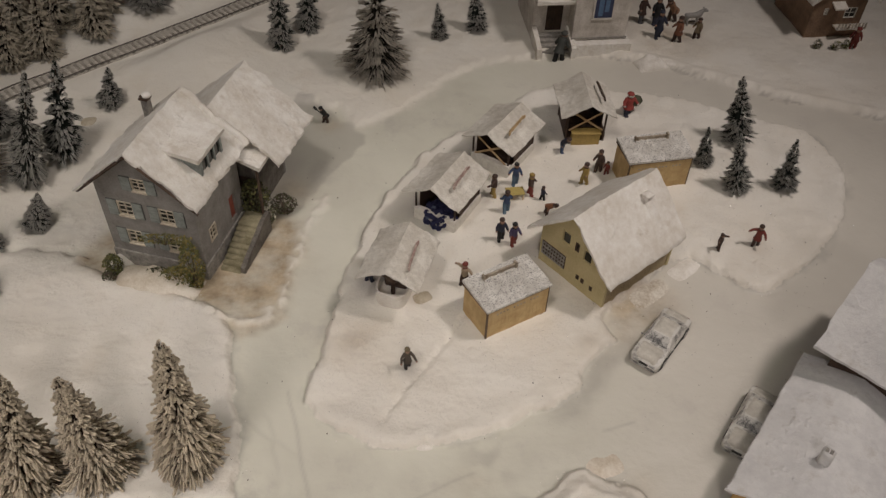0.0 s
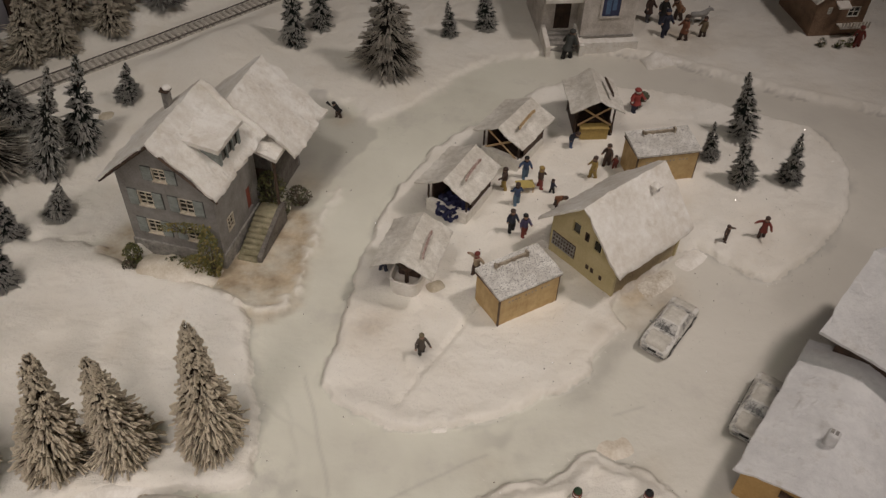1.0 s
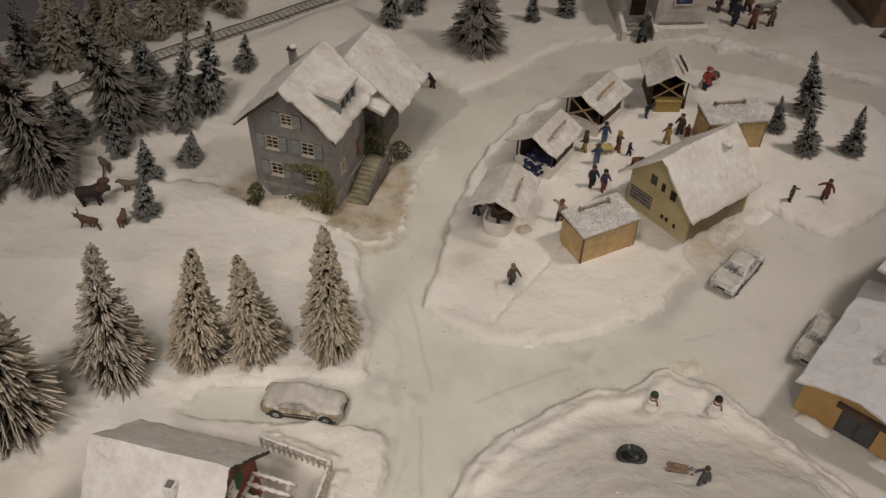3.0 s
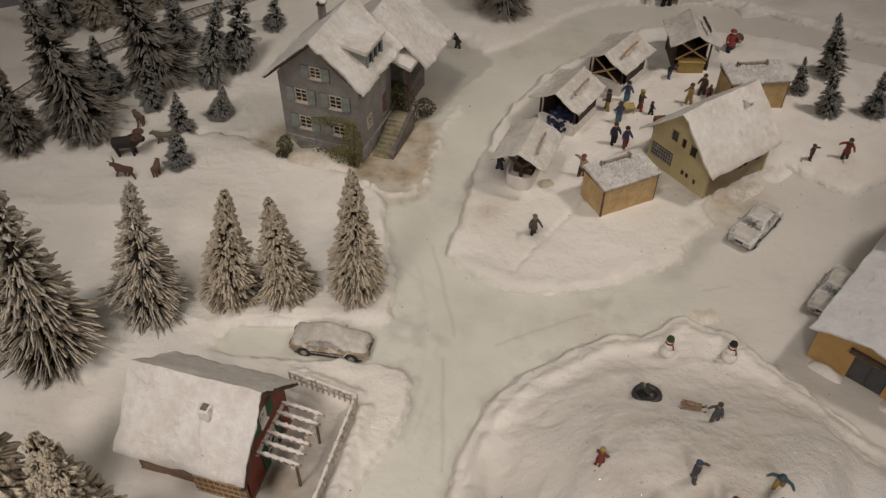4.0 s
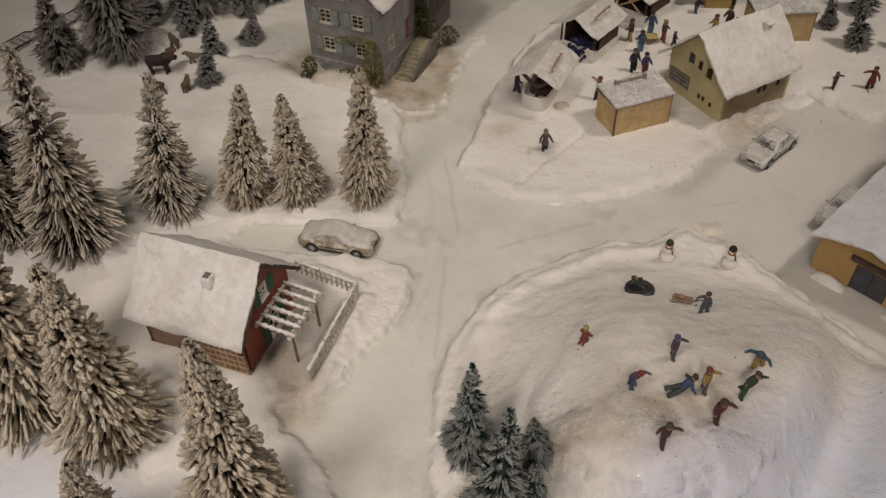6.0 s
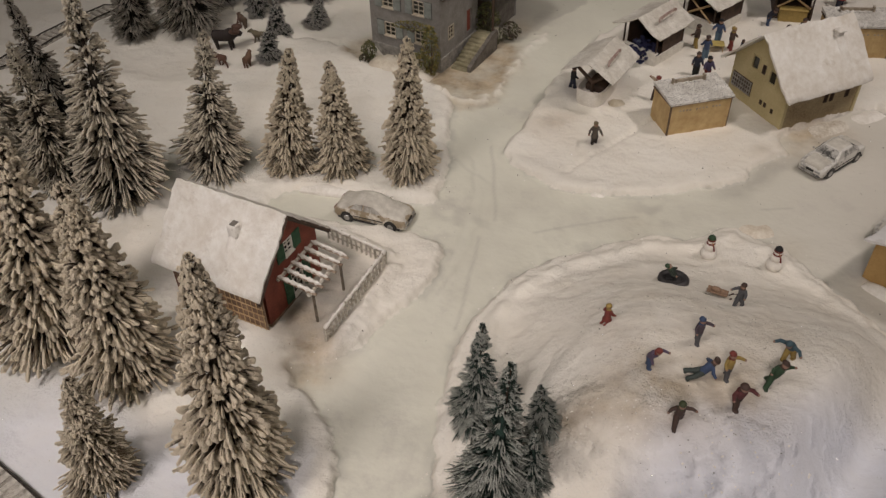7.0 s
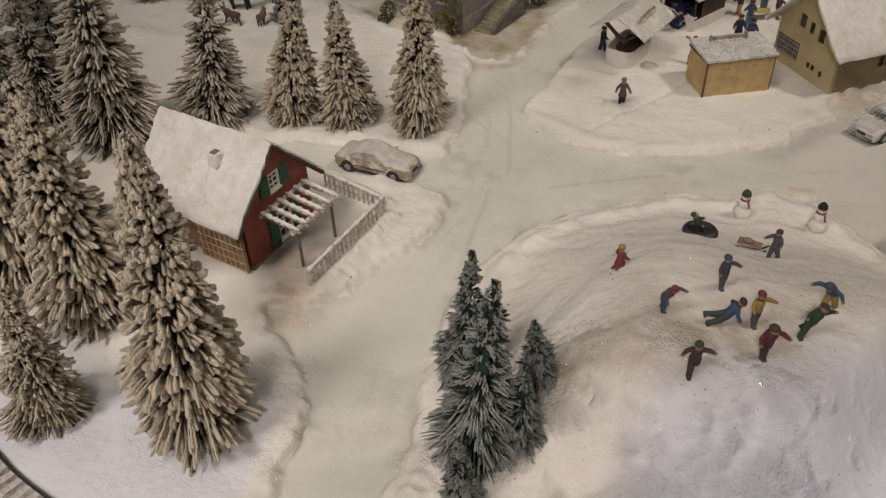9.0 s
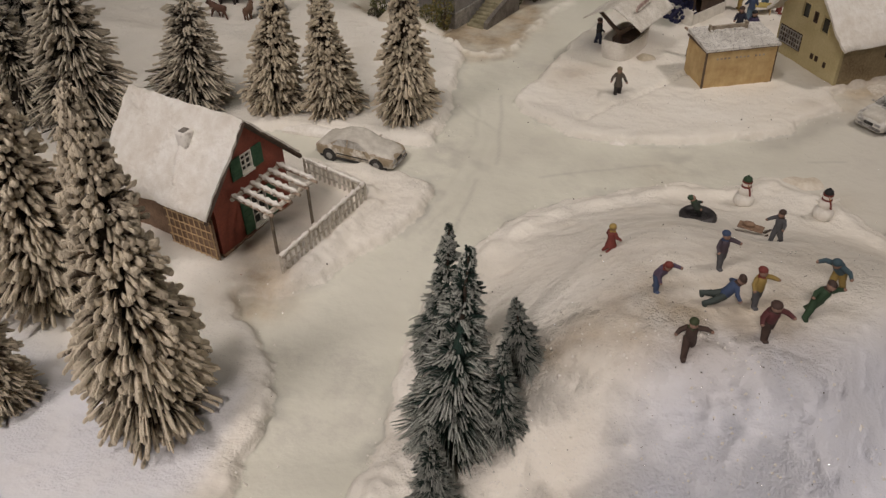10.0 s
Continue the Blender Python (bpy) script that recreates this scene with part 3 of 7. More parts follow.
    # broken crust of snow round the yard
    for (ax, ay), (bx, by) in zip(CRUST, CRUST[1:]):
        ln = math.hypot(bx - ax, by - ay)
        u, v = ((px - ax) * (bx - ax) + (py - ay) * (by - ay)) / ln, ((py - ay) * (bx - ax) - (px - ax) * (by - ay)) / ln
        crust = np.exp(-((v + 0.55 * n2 + 0.3 * n3) / 0.40) ** 2) * step(u, -0.4, 0.2) * step(ln - u, -0.4, 0.2) * step(n4 + 0.5 * n2 + 0.5, 0.0, 0.5)
        z = z + 0.20 * crust * (1 + 0.5 * n3)
        dirt = dirt * (1 - 0.8 * crust)
        north_snow = np.maximum(north_snow, 0.85 * crust)
    rough = 0.06 + 1.15 * step(dm, 0.6, 2) * step(9.5 - py + 1.5 * n1 - 0.35 * (px - 4), 0, 5) + 0.30 * snow
    # grey slush washed against the banks, broken along its length
    # the terrace spots paint the pergola's shade over its grey-brown floor
    slush_and_shade = (1 - snow) * 0.55 * np.exp(-((di + 0.75) / 0.65) ** 2) * (blob(px, py, 11.4, 32.6, 3.0) + 0.6 * blob(px, py, 9.0, 29.6, 2.0)) * (1 + 0.3 * n2) + 0.9 * (0.55 + 0.45 * step(n2 + 0.4, -0.2, 0.5)) * np.clip(blob(px, py, -13.9, 10.4, 1.6) + blob(px, py, -13.9, 12.4, 1.7) + 0.9 * blob(px, py, -13.1, 9.6, 1.6) + 0.7 * blob(px, py, -13.0, 8.8, 1.1), 0, 1) + 0.45 * step(n2, -0.1, 0.4) * (1 - snow) * (blob(px, py, -8.0, 22.0, 2.0) + blob(px, py, -8.2, 0.5, 1.5) + blob(px, py, 4.0, 26.0, 1.5))
    # whole terrace greyed, darker toward the pergola with its shade painted in
    garden = inside_distance(px, py, TERRACE)
    slush_and_shade = np.maximum(slush_and_shade, step(garden + 0.3 * n2, 0.0, 0.5) * (0.42 + 0.4 * step(12.6 - py + 0.8 * n2, 0, 2.5)))
    # soft shade beside the stalls and under two figures, painted on the snow
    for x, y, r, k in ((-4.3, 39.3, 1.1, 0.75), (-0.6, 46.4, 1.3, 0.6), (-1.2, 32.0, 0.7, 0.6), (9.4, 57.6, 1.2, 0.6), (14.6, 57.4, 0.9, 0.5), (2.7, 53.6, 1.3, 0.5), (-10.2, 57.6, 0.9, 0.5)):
        slush_and_shade = np.maximum(slush_and_shade, k * blob(px, py, x, y, r))
    crack = np.exp(-((dn + 0.15 + 0.35 * n3) / 0.22) ** 2) * step(n1 + 0.6 * n4, -0.4, 0.2) * step(px, 8, 14)
    slush_and_shade = np.maximum(slush_and_shade, 0.75 * crack)
    z = z + 0.22 * np.exp(-((dn - 0.7) / 0.5) ** 2) * step(px, 6, 14) * (1 + n2)
    # grey paving beside the annex, darkened further with the annex's shade
    shaded_paving = inside_distance(px, py, SHADED_PAVING) + 0.5 * n2
    slush_and_shade = np.maximum(slush_and_shade, 0.50 * step(shaded_paving, -0.15, 0.25))
    # tyre tracks and old scratches in the slush
    for cx, cy, r, a0, a1 in ((-30.0, 20.0, 22.3, -0.25, 0.45), (-30.0, 20.0, 23.2, -0.3, 0.25), (8.0, 52.0, 30.2, -2.55, -2.05), (30.0, 60.0, 33.5, -1.95, -1.4), (30.0, 60.0, 34.6, -1.9, -1.5)):
        ang = np.arctan2(py - cy, px - cx)
        ring = np.exp(-((np.hypot(px - cx, py - cy) - r - 0.3 * n2) / 0.14) ** 2) * step(ang, a0, a0 + 0.1) * step(a1 - ang, 0, 0.1)
        slush_and_shade = np.maximum(slush_and_shade, 0.20 * ring * step(n1, -0.4, 0.4) * (1 - snow))
        z = z - 0.05 * ring * (1 - snow)
    for ax, ay, bx, by in SCRATCHES:
        ln = math.hypot(bx - ax, by - ay)
        u, v = ((px - ax) * (bx - ax) + (py - ay) * (by - ay)) / ln, ((px - ax) * (by - ay) - (py - ay) * (bx - ax)) / ln
        slush_and_shade = np.maximum(slush_and_shade, 0.34 * np.exp(-((v + 0.25 * n1) / 0.11) ** 2) * step(u, -0.1, 0.3) * step(ln - u, -0.1, 0.3) * (1 - snow))
    # footpath trodden across the island
    path = np.exp(-(((px + 3.0) * 0.86 - (py - 27.5) * 0.51 + 0.05 * n2) / 0.16) ** 2) * step(py, 27.2, 28.4) * step(39.0 - py, 0, 2.0) * step(di, 0, 0.5)
    z = z - 0.20 * path
    rough = rough + 0.8 * path
    # where the cool light is painted into the snow colour
    cool_tint = np.clip(step(dm, 1.0, 3.0) * step(7.5 - py + 0.55 * (px - 6) + 1.2 * n1, 0, 4.5) * step(px, 3.5, 7.0) + 0.75 * step(df, 0.5, 1.5) * step(3.5 - py + 1.5 * n1, 0, 5) * step(-px - 8, 0, 2), 0, 1)
    glue = np.clip(blob(px, py, 7.6, 4.3, 1.3) + blob(px, py, 8.3, 6.2, 0.7), 0, 1) * step(n3 + n4, -0.1, 0.35)
    bank = np.clip(np.maximum.reduce([di, dm, df]), -3, 3)
    return z, north_snow, dirt, rough + 1.2 * glue, slush_and_shade, bank, cool_tint, glue


def gz(x, y):
    return float(terrain(np.array([float(x)]), np.array([float(y)]))[0][0])


def build_ground():
    xs = np.concatenate([np.arange(-80, -46, 2.0), np.arange(-46, -16, 0.33), np.arange(-16, 22, 0.14), np.arange(22, 46, 0.3), np.arange(46, 82, 2.0)])
    ys = np.concatenate([np.arange(-30, -9, 1.5), np.arange(-9, 40, 0.14), np.arange(40, 80, 0.25), np.arange(80, 122, 2.0)])
    gx, gy = np.meshgrid(xs, ys)
    z, snow, dirt, rough, slush_and_shade, bank, cool_tint, glue = terrain(gx, gy)
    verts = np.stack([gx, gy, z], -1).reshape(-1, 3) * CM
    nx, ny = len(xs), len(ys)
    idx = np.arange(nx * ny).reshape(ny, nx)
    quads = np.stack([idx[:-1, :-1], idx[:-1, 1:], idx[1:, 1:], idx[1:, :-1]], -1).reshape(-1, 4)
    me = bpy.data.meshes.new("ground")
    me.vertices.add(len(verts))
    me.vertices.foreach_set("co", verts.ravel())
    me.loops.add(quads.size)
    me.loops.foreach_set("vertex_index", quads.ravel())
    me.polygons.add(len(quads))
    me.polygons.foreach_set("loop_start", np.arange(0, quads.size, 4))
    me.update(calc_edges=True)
    for key, values in (("snow", snow), ("dirt", dirt), ("rough", rough), ("slush_and_shade", slush_and_shade), ("bank", bank), ("cool_tint", cool_tint), ("glue", glue)):
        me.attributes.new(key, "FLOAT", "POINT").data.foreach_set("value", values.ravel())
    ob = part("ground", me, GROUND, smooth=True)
    return tagged(ob, "modelled winter landscape of white snow, slushy grey roads and a rounded mound", "ground", kind="structure")


build_ground()

# ---- the room round the table ----
def room():
    for name, dims, mat, label in (
            ("floor", (-130, 130, -90, 170, -42, -40), ROOM_FLOOR, "dark floor of the exhibition room"),
            ("ceiling", (-130, 130, -90, 170, 165, 167), ROOM_CEILING, "plain brown-grey ceiling of the exhibition room"),
            ("wall_north", (-130, 130, 170, 173, -40, 165), ROOM_WALL, "plain beige wall of the exhibition room"),
            ("wall_south", (-130, 130, -93, -90, -40, 165), ROOM_WALL, "plain beige wall of the exhibition room"),
            ("wall_east", (130, 133, -90, 170, -40, 165), ROOM_WALL, "plain beige wall of the exhibition room"),
            ("wall_west", (-133, -130, -90, 170, -40, 165), ROOM_WALL, "plain beige wall of the exhibition room")):
        tagged(part(name, boxes(dims), mat), label, name.split("_")[0], kind="structure")
    tagged(part("plinth", boxes((-79, 79, -29, 120, -40, -0.8)), BACK_BROWN), "dark brown plinth under the model landscape", "plinth", kind="structure")
    tagged(part("backdrop", boxes((-34, 82, 112, 114, -1, 60)), BACK_BROWN), "dark brown board behind the model landscape", "backdrop", kind="structure")
    for name, x, y, rz, length, mat, label in (("backdrop_west", -62, 56, 33, 24, BACK_GREY, "plain violet-grey board behind the firs"), ("backdrop_corner", -41.8, 69.2, 40, 46, BACK_BROWN, "dark brown board behind the firs")):
        ob = tagged(part(name, boxes((0, length, 0, 1.5, -1, 40)), mat), label, "backdrop", kind="structure")
        ob.matrix_basis = pose(x * CM, y * CM, 0, 0, 0, rz)


room()

# ---- trees: bristle firs on twisted wire ----
def crown_mesh(seed, groups, tuft, thick, length, sides, club, high, low, shag, fan, blunt):
    """A unit fir, height 1 and radius 1, four times as tall as wide: bristles leave the wire all round in loose tiers,
    pointing up by high degrees at the top and drooping by low degrees at the foot."""
    rnd = np.random.RandomState(seed)
    tall = 4.0
    pick = rnd.uniform(0, 1, groups)
    t = np.where(pick < 0.74, 1 - np.sqrt(rnd.uniform(0, 1, groups)), np.where(pick < 0.88, rnd.uniform(0.1, 1.0, groups), rnd.uniform(0.78, 1.0, groups)))
    tier = np.round(t * 17) / 17 + rnd.normal(0, 0.011, groups)
    t = np.clip(np.where(rnd.uniform(0, 1, groups) < 0.55, tier, t), 0.012, 1.0)
    a = rnd.uniform(0, math.tau, groups)
    lobes = 1 + 0.09 * np.sin(3 * a + seed) * np.cos(9 * t + seed) + 0.07 * np.sin(2 * a - 14 * t + 2 * seed)
    reach = (blunt + (1 - blunt) * (1 - t) ** 0.9) * lobes * rnd.uniform(1 - shag, 1.05, groups)
    reach = reach * np.where(t < 0.07, 0.72 + 4 * t, 1.0)
    lift = np.radians(high * t ** 1.3 - low * (1 - t) ** 1.2) + rnd.normal(0, 0.13, groups)
    flock = rnd.uniform(0, 1, groups)
    count = groups * tuft
    t, a, reach, lift, flock = (np.repeat(q, tuft) for q in (t, a, reach, lift, flock))
    if tuft > 1:
        t = np.clip(t + rnd.normal(0, 0.35 * fan / tall, count), 0.008, 1.0)
        a = a + rnd.normal(0, fan, count) / (0.3 + reach)
        reach = reach * rnd.uniform(0.74, 1.06, count)
        lift = lift + rnd.normal(0, 0.8 * fan, count)
    inner = reach * (1 - length * rnd.uniform(0.8, 1.15, count))
    slope = np.tan(np.clip(lift, -1.0, 1.1)) / tall
    root = np.clip(t - reach * slope, 0.02, 0.985)
    slope = (t - root) / reach
    b = a + rnd.normal(0, 0.05, count)
    flat = lambda q, d: np.stack([np.cos(q) * d, np.sin(q) * d, 0 * d], -1)
    upright = lambda z: np.stack([0 * z, 0 * z, z], -1)
    p0 = flat(a, inner) + upright(root + slope * inner)
    p2 = flat(b, reach) + upright(t)
    p1 = 0.5 * (p0 + p2) + rnd.normal(0, 0.016, (count, 3)) * np.array([1, 1, 1 / tall]) + np.array([0, 0, 0.010])
    ahead = p2 - p1
    r = thick * rnd.uniform(0.65, 1.3, count) * np.where(t < 0.2, 0.78, 1.0) * (0.6 + 0.4 * np.clip(reach * 3, 0, 1))
    side = np.stack([-np.sin(b), np.cos(b), 0 * b], -1)
    if club > 0:
        rings = [(p0, 0.5, 0.0), (p1, 0.8, 0.45), (p2 - 0.12 * ahead, club, 0.84), (p2 + 0.05 * ahead, 0.72 * club, 0.96)]
        end = p2 + 0.13 * ahead
    else:
        rings, end = [(p0, 0.7, 0.0), (p1, 1.0, 0.5), (p2, 0.62, 0.92)], p2 + 0.10 * ahead
    verts, tips = [], []
    for p, k, tip in rings:
        uneven = rnd.uniform(0.72, 1.28, count)
        for j in range(sides):
            w = j * math.tau / sides + 0.5
            verts.append(p + (r * k * uneven)[:, None] * (math.cos(w) * side + math.sin(w) * np.array([0, 0, 1 / tall])))
            tips.append(np.full(count, tip))
    verts.append(end)
    tips.append(np.ones(count))
    top = (len(rings) - 1) * sides
    per = top + sides + 1
    co = np.stack(verts, 1).reshape(-1, 3)
    co[:, 2] = np.maximum(co[:, 2], 0.004)
    tip, flock = np.stack(tips, 1).reshape(-1), np.repeat(flock, per)
    faces = []
    for ring in range(len(rings) - 1):
        for j in range(sides):
            a0, a1 = ring * sides + j, ring * sides + (j + 1) % sides
            faces.append((a0, a1, a1 + sides, a0 + sides))
    tri = [(top + j, top + (j + 1) % sides, top + sides) for j in range(sides)]
    base = (np.arange(count) * per)[:, None]
    allf = np.concatenate([(base + np.array(f)).reshape(-1, len(f)) for f in faces]).tolist() + np.concatenate([(base + np.array(f)).reshape(-1, 3) for f in tri]).tolist()
    # an added dark cone round the wire, so gaps between bristles look dark
    n, seg = len(co), 10
    dark_core = [(0.34 * (1 - k / 8) ** 1.4 * math.cos(j * math.tau / seg), 0.34 * (1 - k / 8) ** 1.4 * math.sin(j * math.tau / seg), 0.16 + 0.66 * k / 8) for k in range(8) for j in range(seg)]
    for k in range(7):
        for j in range(seg):
            j2 = (j + 1) % seg
            allf.append([n + k * seg + j, n + k * seg + j2, n + (k + 1) * seg + j2, n + (k + 1) * seg + j])
    co, tip, flock = np.concatenate([co, dark_core]), np.concatenate([tip, np.full(len(dark_core), -0.6)]), np.concatenate([flock, np.zeros(len(dark_core))])
    me = bpy.data.meshes.new("crown")
    me.from_pydata(co.tolist(), [], allf)
    me.attributes.new("tip", "FLOAT", "POINT").data.foreach_set("value", tip)
    me.attributes.new("flock", "FLOAT", "POINT").data.foreach_set("value", flock)
    me.polygons.foreach_set("use_smooth", [True] * len(me.polygons))
    return me


def trunk_mesh():
    bm = bmesh.new()
    rod(bm, (0, 0, -0.03), (0, 0, 0.55), 0.09, 0.05, 7)
    rod(bm, (0, 0, 0.55), (0, 0, 0.97), 0.05, 0.015, 5)
    me = bpy.data.meshes.new("trunk")
    bm.to_mesh(me)
    bm.free()
    me.materials.append(BARK)
    return me


STYLE = {  # tufts, bristles in a tuft, thickness, length, sides, tip thickness (0: pointed), rise, droop, shagginess, spread in a tuft, bluntness of the top
    "flocked": (1250, 2, 0.035, 0.54, 5, 1.15, 34, 20, 0.46, 0.07, 0.12),
    "mixed": (640, 3, 0.028, 0.60, 4, 0.9, 32, 20, 0.46, 0.08, 0.10),
    "frosted": (400, 5, 0.030, 0.55, 3, 0, 28, 18, 0.46, 0.08, 0.09),
    "dusted": (300, 5, 0.036, 0.58, 3, 0, 26, 16, 0.46, 0.09, 0.09),
    "green": (500, 5, 0.025, 0.60, 3, 0, 40, 34, 0.40, 0.07, 0.10),
    "dark": (400, 6, 0.023, 0.66, 3, 0, 25, 20, 0.42, 0.10, 0.08),
}
FIR_LABEL = {
    "flocked": "model fir tree with thick beige snow-flocked bristles standing in snow",
    "mixed": "model fir tree, dark bristles half covered with beige snow",
    "frosted": "small dark model fir tree with frosted white bristle tips",
    "dusted": "small dark green model fir tree with white-dusted bristle tips",
    "green": "green model fir tree with frosted bristle tips standing in snow",
    "dark": "dark bushy model fir tree with thin bristles and little snow",
}
CROWN_MESHES, TRUNK = {}, trunk_mesh()


def pine(x, y, h, r, kind, lean=(0.0, 0.0), z=None):
    variant = (kind, (int(abs(x * 10)) + int(abs(y * 10))) % 3)
    if variant not in CROWN_MESHES:
        me = crown_mesh(11 + 7 * len(CROWN_MESHES), *STYLE[kind])
        me.materials.append(CROWNS[kind])
        CROWN_MESHES[variant] = me
    z = gz(x, y) - 0.1 if z is None else z
    ob = thing("fir_tree", x, y, z, 0, FIR_LABEL[kind], "tree", "model fir trees")
    axis = Vector((lean[0], lean[1], h)).normalized()
    turn = axis.to_track_quat("Z", "Y").to_matrix().to_4x4()
    ob.matrix_basis = Matrix.Translation((x * CM, y * CM, z * CM)) @ turn @ pose(0, 0, 0, 0, 0, (x * 37 + y * 91) % 360) @ Matrix.Diagonal((r * CM, r * CM, h * CM, 1))
    new("trunk", TRUNK).parent = ob
    new("crown", CROWN_MESHES[variant]).parent = ob
    return ob


def forest():
    pine(-28.0, 59.0, 3.7, 1.5, "dusted", (0.5, 0.2))
    pine(-31.1, 48.5, 9.3, 2.0, "frosted", (2.1, 1.4))
    pine(-29.5, 51.8, 8.5, 2.3, "dusted", (1.4, 0.8))
    pine(-28.7, 43.9, 3.0, 1.5, "frosted", (0.7, 0.4))
    pine(-15.1, 69.4, 7.0, 1.8, "dusted", (0.1, 0.1))
    pine(-13.1, 72.9, 5.7, 1.8, "dusted", (0.2, 0.0))
    pine(-5.9, 65.5, 10.0, 3.7, "dark", (0.2, 0.3))
    pine(-0.3, 72.2, 3.7, 1.2, "dusted", (-0.3, 0.0))
    pine(3.4, 73.8, 4.7, 1.5, "dusted", (-0.6, 0.1))
    pine(24.9, 56.8, 6.2, 1.7, "dusted", (-1.0, 0.4))
    pine(23.4, 50.5, 5.1, 1.4, "dusted", (-0.9, 0.4))
    pine(21.4, 53.6, 3.6, 1.1, "dusted", (-0.3, 0.2))
    pine(27.2, 50.9, 4.7, 1.3, "dusted", (-0.3, 0.2))
    pine(-26.8, 77.4, 4.5, 2.8, "dark", (0.5, 0.2))
    pine(-32.7, 72.3, 6.1, 2.8, "mixed", (1.1, 0.5))
    pine(-36.3, 69.4, 5.7, 2.4, "mixed", (1.2, 0.6))
    pine(-39.6, 68.1, 6.1, 2.7, "mixed", (1.5, 0.8))
    pine(-31.1, 76.4, 5.3, 2.2, "mixed", (0.8, 0.3))
    pine(-35.8, 54.8, 5.5, 2.4, "frosted", (-0.2, -0.1))
    pine(-35.2, 48.8, 12.5, 3.8, "dark", (-2.2, -1.3))
    pine(-39.6, 45.9, 5.8, 2.3, "frosted", (0.2, 0.1))
    pine(-34.9, 44.3, 5.2, 1.6, "dusted", (0.6, 0.4))
    pine(-31.2, 41.4, 4.1, 1.5, "dusted", (0.2, 0.1))
    pine(-29.7, 36.6, 3.6, 1.5, "dusted", (0.5, 0.4))
    pine(-38.6, 40.2, 13.0, 3.9, "dark", (-1.2, -0.6))
    pine(-45.6, 57.6, 7.6, 2.4, "mixed", (0.9, 0.6))
    pine(-41.9, 61.8, 7.2, 2.2, "mixed", (1.0, 0.6))
    pine(-38.6, 64.0, 7.0, 2.2, "mixed", (0.9, 0.5))
    pine(-36.0, 65.6, 6.4, 2.1, "mixed", (0.8, 0.4))
    pine(-48.5, 55.8, 7.8, 2.3, "frosted", (0.9, 0.7))
    pine(-32.4, 68.8, 6.2, 2.3, "mixed", (0.8, 0.4))
    pine(-28.5, 73.4, 5.6, 2.4, "frosted", (0.6, 0.3))
    pine(-44.4, 63.1, 6.5, 2.2, "mixed", (0.8, 0.5))
    pine(-41.1, 63.4, 5.1, 1.8, "mixed", (0.1, 0.1))
    pine(-47.4, 58.4, 6.8, 2.7, "mixed", (1.3, 1.0))
    pine(-43.3, 37.4, 7.6, 2.5, "dark", (0.5, 0.4))
    pine(-26.3, 21.6, 10.4, 3.0, "mixed", (1.0, 0.8))
    pine(-21.3, 23.2, 9.2, 2.3, "flocked", (1.1, 0.6))
    pine(-17.6, 24.4, 8.3, 2.35, "flocked", (-0.2, -0.1))
    pine(-12.9, 25.1, 10.2, 2.4, "flocked", (0.2, 0.1))
    pine(-30.7, 17.2, 14.7, 3.7, "mixed", (0.5, 0.5))
    pine(-35.4, 17.0, 10.8, 2.7, "mixed", (0.0, 0.0))
    pine(-40.4, 16.6, 9.0, 2.6, "mixed", (0.2, 0.2))
    pine(-43.4, 20.6, 6.6, 2.8, "mixed", (-0.1, -0.2))
    pine(-27.3, 4.6, 12.7, 3.7, "flocked", (1.1, 1.6))
    pine(-21.3, 3.9, 12.5, 3.3, "flocked", (0.1, 0.1))
    pine(-12.4, -0.4, 14.0, 3.1, "flocked", (0.3, 0.6))
    pine(-18.9, -2.3, 7.1, 2.1, "flocked", (0.3, 0.5))
    pine(-32.0, 5.8, 5.3, 1.8, "flocked", (0.0, 0.2))
    pine(-37.6, 21.5, 12.0, 2.4, "dark", (-1.0, -0.5))
    pine(-2.6, 5.6, 6.9, 1.7, "green", (0.2, 0.7))
    pine(-0.7, 1.4, 8.8, 2.3, "green", (0.5, 1.2))
    pine(1.1, 4.8, 3.9, 1.3, "green", (-0.4, -0.1), 2.3)
    pine(1.0, 2.4, 4.6, 1.2, "green", (0.0, 0.1), 1.5)
    pine(-0.3, -0.9, 4.3, 1.2, "green", (-0.1, 0.3))


forest()


